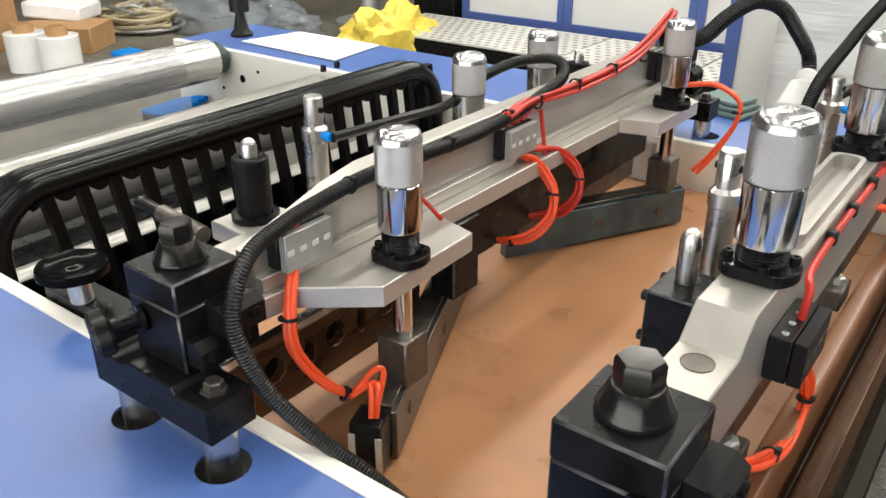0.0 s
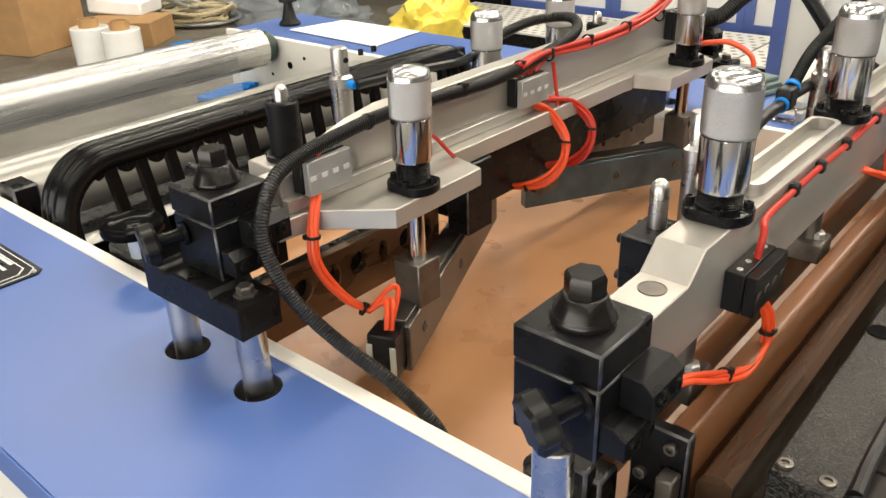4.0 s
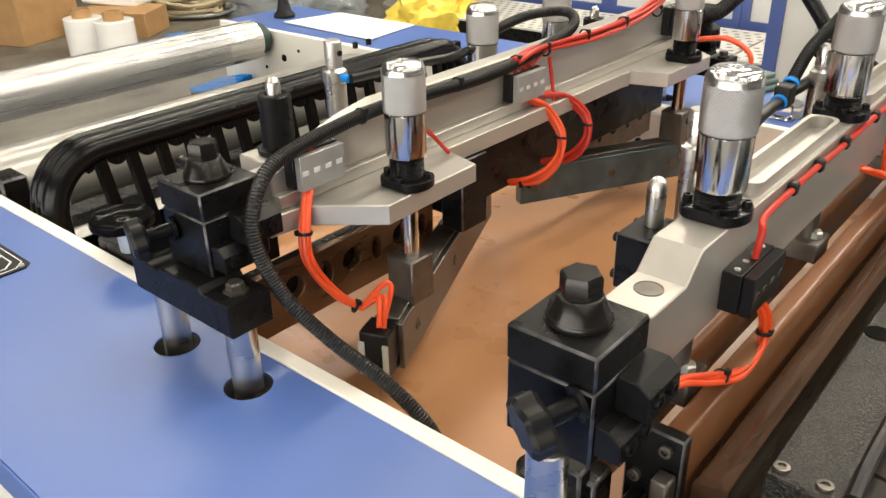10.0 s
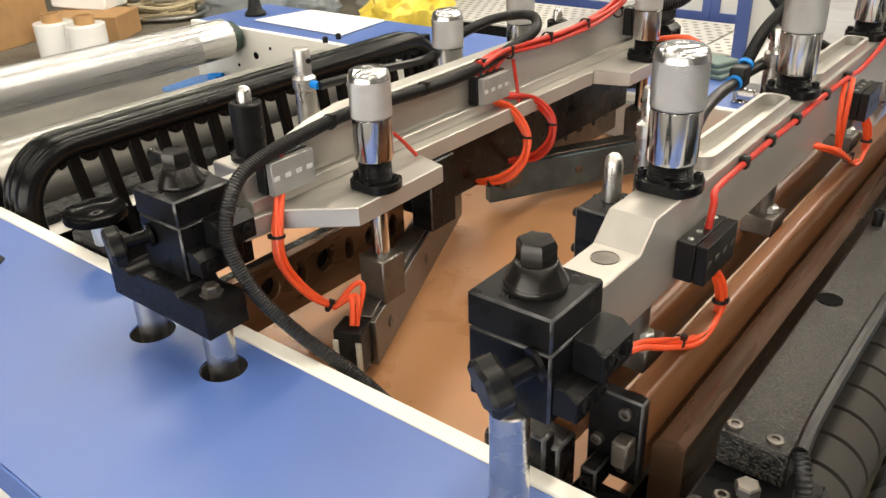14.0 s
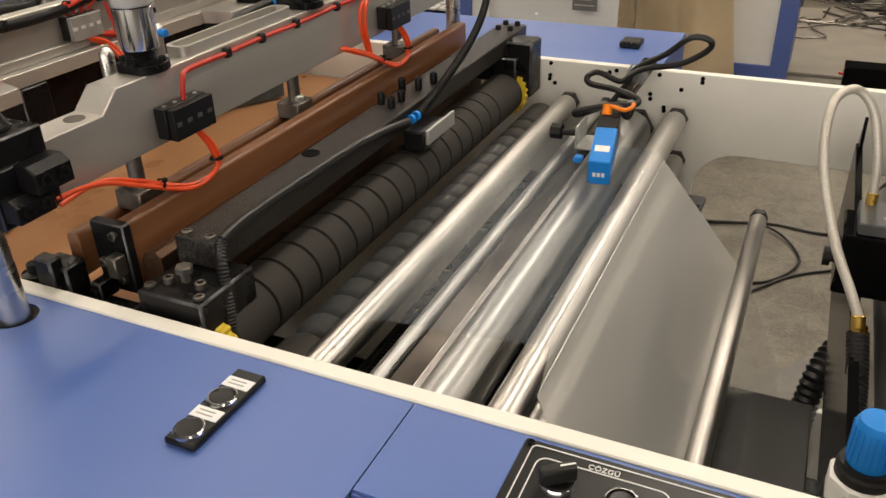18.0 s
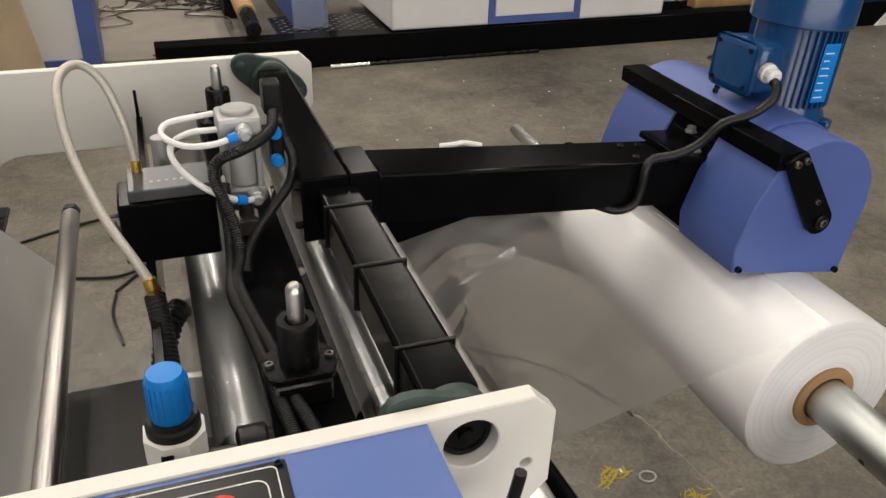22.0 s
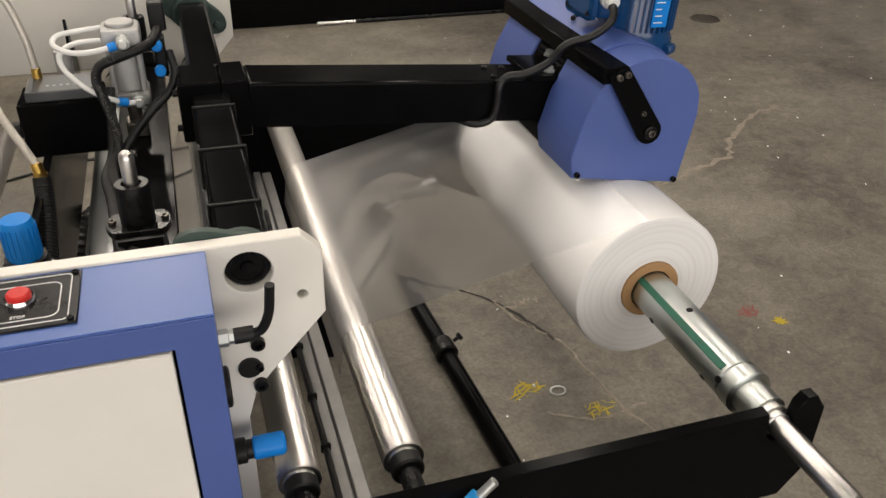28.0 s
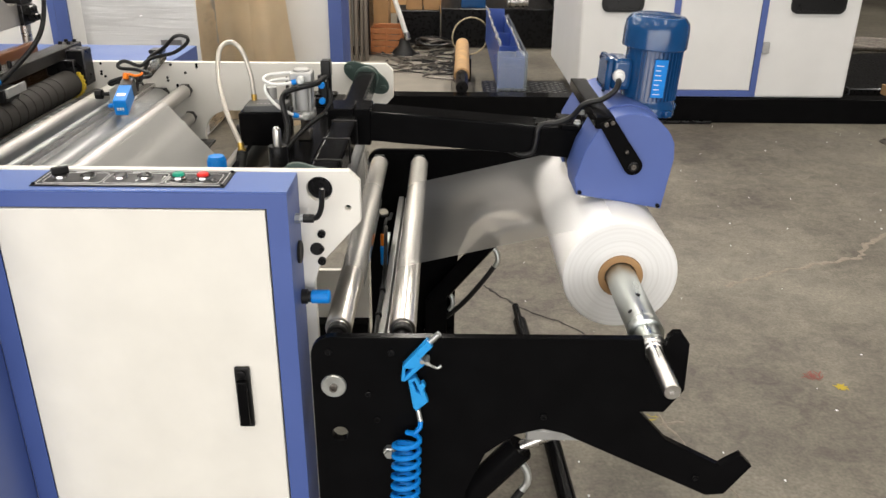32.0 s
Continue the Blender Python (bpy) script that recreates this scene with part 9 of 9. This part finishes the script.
    crumple("plastic_cover", "crumpled clear bluish plastic sheet on the floor", "plastic", CLEAR, -6.5, 5.1, 0.55, 0.4, 0.32, 9.0)
    lg = thing("machine_part", "grey metal base plate with a round foot", "machine part")
    bm = bmesh.new()
    lathe(bm, (-6.1, 6.0, 0), (0, 0, 1), [(0.35, 0), (0.35, 0.03), (0.1, 0.08), (0.08, 0.25), (0, 0.25)], 24)
    part("base", bm, ALUD, lg)
    # perforated walkway and cabinet row
    pw = thing("perforated_walkway", "aluminium perforated walkway plates", "walkway")
    for i in range(4):
        x0 = -5.35 + 1.0 * i
        bm = bmesh.new()
        box(bm, x0, 5.05, 0.156, x0 + 0.98, 5.98, 0.172, 0.002)
        wp = part("walkway_plate", bm, WALK, pw, "aluminium tread plate")
        bm = bmesh.new()
        for a in range(11):
            for k in range(10):
                lathe(bm, (x0 + 0.05 + 0.088 * a + 0.04 * (k % 2), 5.10 + 0.088 * k, 0.172), (0, 0, 1), [(0.024, 0), (0.020, 0.0012), (0, 0.0012)], 8)
        tagged(part("hole_pattern", bm, WALKD, wp), kind="stuff")
    bm = bmesh.new()
    box(bm, -5.35, 5.06, 0.0, -1.37, 5.97, 0.155, 0.004)
    part("walkway_frame", bm, OXIDE, pw)
    for i, (a, b) in enumerate(((-5.05, -3.93), (-3.93, -2.72), (-2.72, -1.5))):
        c = thing("machine_housing", "white panelled machine housing with blue frame", "machine", "white housings")
        bm = bmesh.new()
        box(bm, a, 6.2, 0.0, b - 0.004, 7.2, 2.0, 0.006)
        part("shell", bm, WHITE, c)
        part("frame", sheet([(a, 0.05), (b - .004, 0.05), (b - .004, 2.0), (a, 2.0)], [[(a + 0.07, 0.20), (b - 0.07, 0.20), (b - 0.07, 1.94), (a + 0.07, 1.94)]], 0.03, xz(6.184)), BLUE2, c, "blue frame")
    bm = bmesh.new()
    box(bm, -5.6, 6.1, 0.0, -5.1, 7.0, 2.0, 0.01)
    solid("machine_unit", bm, OXIDE, "dark machine column beside the white housing", "machine")


west_goods()


def far_table_goods():
    b = thing("cable_connector", "pale grey cable connector hood with bright latches on blue sheet", "connector")
    z0 = ZT - 0.0025
    bm = bmesh.new()
    box(bm, -0.758, 1.172, z0, -0.698, 1.372, z0 + 0.020, 0.004, 2)
    part("base", bm, ALUD, b, "grey die-cast base")
    part("hood", sheet([(1.192, z0 + 0.0205), (1.190, z0 + 0.036), (1.206, z0 + 0.050), (1.330, z0 + 0.096), (1.352, z0 + 0.092), (1.362, z0 + 0.070), (1.362, z0 + 0.0205)], [], 0.050, yz(-0.728), 0.006), pbr("pale_grey_die_cast", (0.52, 0.53, 0.52), 0.45, var=0.06, bump=0.15), b, "pale grey hood")
    bm = bmesh.new()
    lathe(bm, (-0.728, 1.350, z0 + 0.078), (0, 0.62, 0.62), [(0.019, 0), (0.019, 0.012)] + [(q, 0.012 + 0.004 * k + e) for k in range(5) for q, e in ((0.0215, 0), (0.0215, 0.0025), (0.0195, 0.003))] + [(0.017, 0.036), (0, 0.036)], 24)
    part("cable_gland", bm, WHITEP, b, "ribbed grey cable gland")
    for x in (-0.762, -0.694):
        for ya in (1.20, 1.315):
            bm = bmesh.new()
            tube(bm, [(x, ya, z0 + 0.012), (x, ya - 0.006, z0 + 0.030), (x, ya + 0.002, z0 + 0.052), (x, ya + 0.026, z0 + 0.054), (x, ya + 0.034, z0 + 0.030), (x, ya + 0.028, z0 + 0.012)], 0.0026, 8)
            part("latch", bm, CHROME, b, "bright wire latch")
    bm = bmesh.new()
    box(bm, -0.752, 1.150, z0, -0.704, 1.1715, z0 + 0.004, 0.001)
    box(bm, -0.746, 1.162, z0 + 0.004, -0.710, 1.1685, z0 + 0.030, 0.002)
    part("end_latch", bm, CHROME, b, "bright latch plate")
    c = thing("cloth", "folded grey-green cloth on the far blue sheet", "cloth")
    bm = bmesh.new()
    for i in range(3):
        box(bm, -0.06, -0.04 + 0.006 * i, 0.011 * i, 0.06 - 0.01 * i, 0.05, 0.0105 + 0.011 * i, 0.004, 2, Matrix.Translation((-0.875, 1.345, ZT - 0.0025)) @ pose(0, 0, 0, 0, 0, -15))
    part("folded_cloth", bm, pbr("green_cloth", (0.16, 0.22, 0.21), 0.9, bump=0.5), c)
    h = thing("corrugated_hose", "thick black corrugated hose arching from the beam to the cable connector", "hose")
    bm = bmesh.new()
    tube(bm, [(-0.905, 1.06, 1.262), (-0.885, 1.09, 1.262), (-0.866, 1.12, 1.268), (-0.849, 1.18, 1.297), (-0.821, 1.25, 1.318), (-0.79, 1.32, 1.298), (-0.765, 1.365, 1.250), (-0.742, 1.39, 1.205), (-0.730, 1.380, 1.170)], 0.0155, 14, 8, 0.002, 0.0058)
    part("hose", bm, HOSE, h)
    bm = bmesh.new()
    lathe(bm, (-0.912, 1.045, 1.262), (0.35, 0.9, 0), [(0.019, 0), (0.023, 0.002), (0.023, 0.022), (0.019, 0.024)], 20)
    part("end_sleeve", bm, RUBBERD, h, "black hose end sleeve")
    h2 = thing("corrugated_hose", "black corrugated hoses joined by a branch piece beside the fixed beam", "hose")
    for pts, rr, rib in (([(-0.545, 0.42, 1.245), (-0.556, 0.48, 1.258), (-0.56, 0.535, 1.265), (-0.56, 0.598, 1.268)], 0.0078, 0.0),
                         ([(-0.56, 0.622, 1.284), (-0.56, 0.684, 1.319), (-0.557, 0.777, 1.343), (-0.545, 0.86, 1.378), (-0.50, 0.98, 1.46), (-0.46, 1.06, 1.52)], 0.0088, 0.0013),
                         ([(-0.56, 0.620, 1.272), (-0.56, 0.71, 1.270), (-0.56, 0.792, 1.272), (-0.552, 0.90, 1.262), (-0.54, 1.0, 1.225), (-0.54, 1.06, 1.17)], 0.0082, 0.0008)):
        bm = bmesh.new()
        tube(bm, pts, rr, 12, 8, rib, 0.0040)
        part("hose", bm, HOSE, h2)
    bm = bmesh.new()
    box(bm, -0.571, 0.592, 1.258, -0.549, 0.622, 1.288, 0.005, 2)
    part("branch_piece", bm, RUBBERD, h2, "black branch piece")
    for p, dd in (((-0.56, 0.586, 1.267), (0, 1, .1)), ((-0.56, 0.622, 1.283), (0, 1, .55))):
        bm = bmesh.new()
        lathe(bm, p, dd, [(0.0085, 0), (0.0105, 0.0005), (0.0105, 0.006), (0.0085, 0.0065)], 16)
        part("hose_clip", bm, CYAN, h2, "blue hose clip")
    # grey guide plate inside the far side plate
    g = thing("guide_plate", "grey steel guide plate screwed inside the far side plate", "plate")
    bm = bmesh.new()
    box(bm, -1.06, 1.072, 0.973, -0.925, 1.0885, 1.052, 0.001)
    part("plate", bm, ALUD, g)
    for z in (1.034, 1.018, 1.002, 0.988):
        bm = bmesh.new()
        bolt(bm, (-0.99, 1.072, z), 0.0068 if z in (1.034, 0.988) else 0.004, 0.005, (0, -1, 0))
        part("socket_screw", bm, OXIDE, g)


far_table_goods()


# ---- what moves ----
def motions():
    rows, t = [], 0.0
    while t < 32.001:
        rows.append((t, Matrix.Translation((0, 0, LIFT * math.cos(2 * math.pi * (t - PEAK) / BEAT)))))
        t += 0.25
    walk(BEAM, rows)
    # the unwinding roll turns with its shaft, top towards the machine
    turn = [(0.1 * i, (75 + (0.1 * i - 31.0) * 360 / 0.62) % 360) for i in range(321)]
    walk(SHAFT, [(t, Matrix.Translation((1.337, 0, 0.732)) @ pose(0, 0, 0, 0, -a, 0)) for t, a in turn])
    walk(ROLL, [(t, Matrix.Translation((1.337, 0.51, 0.732)) @ pose(0, 0, 0, 0, -a, 0)) for t, a in turn])


motions()
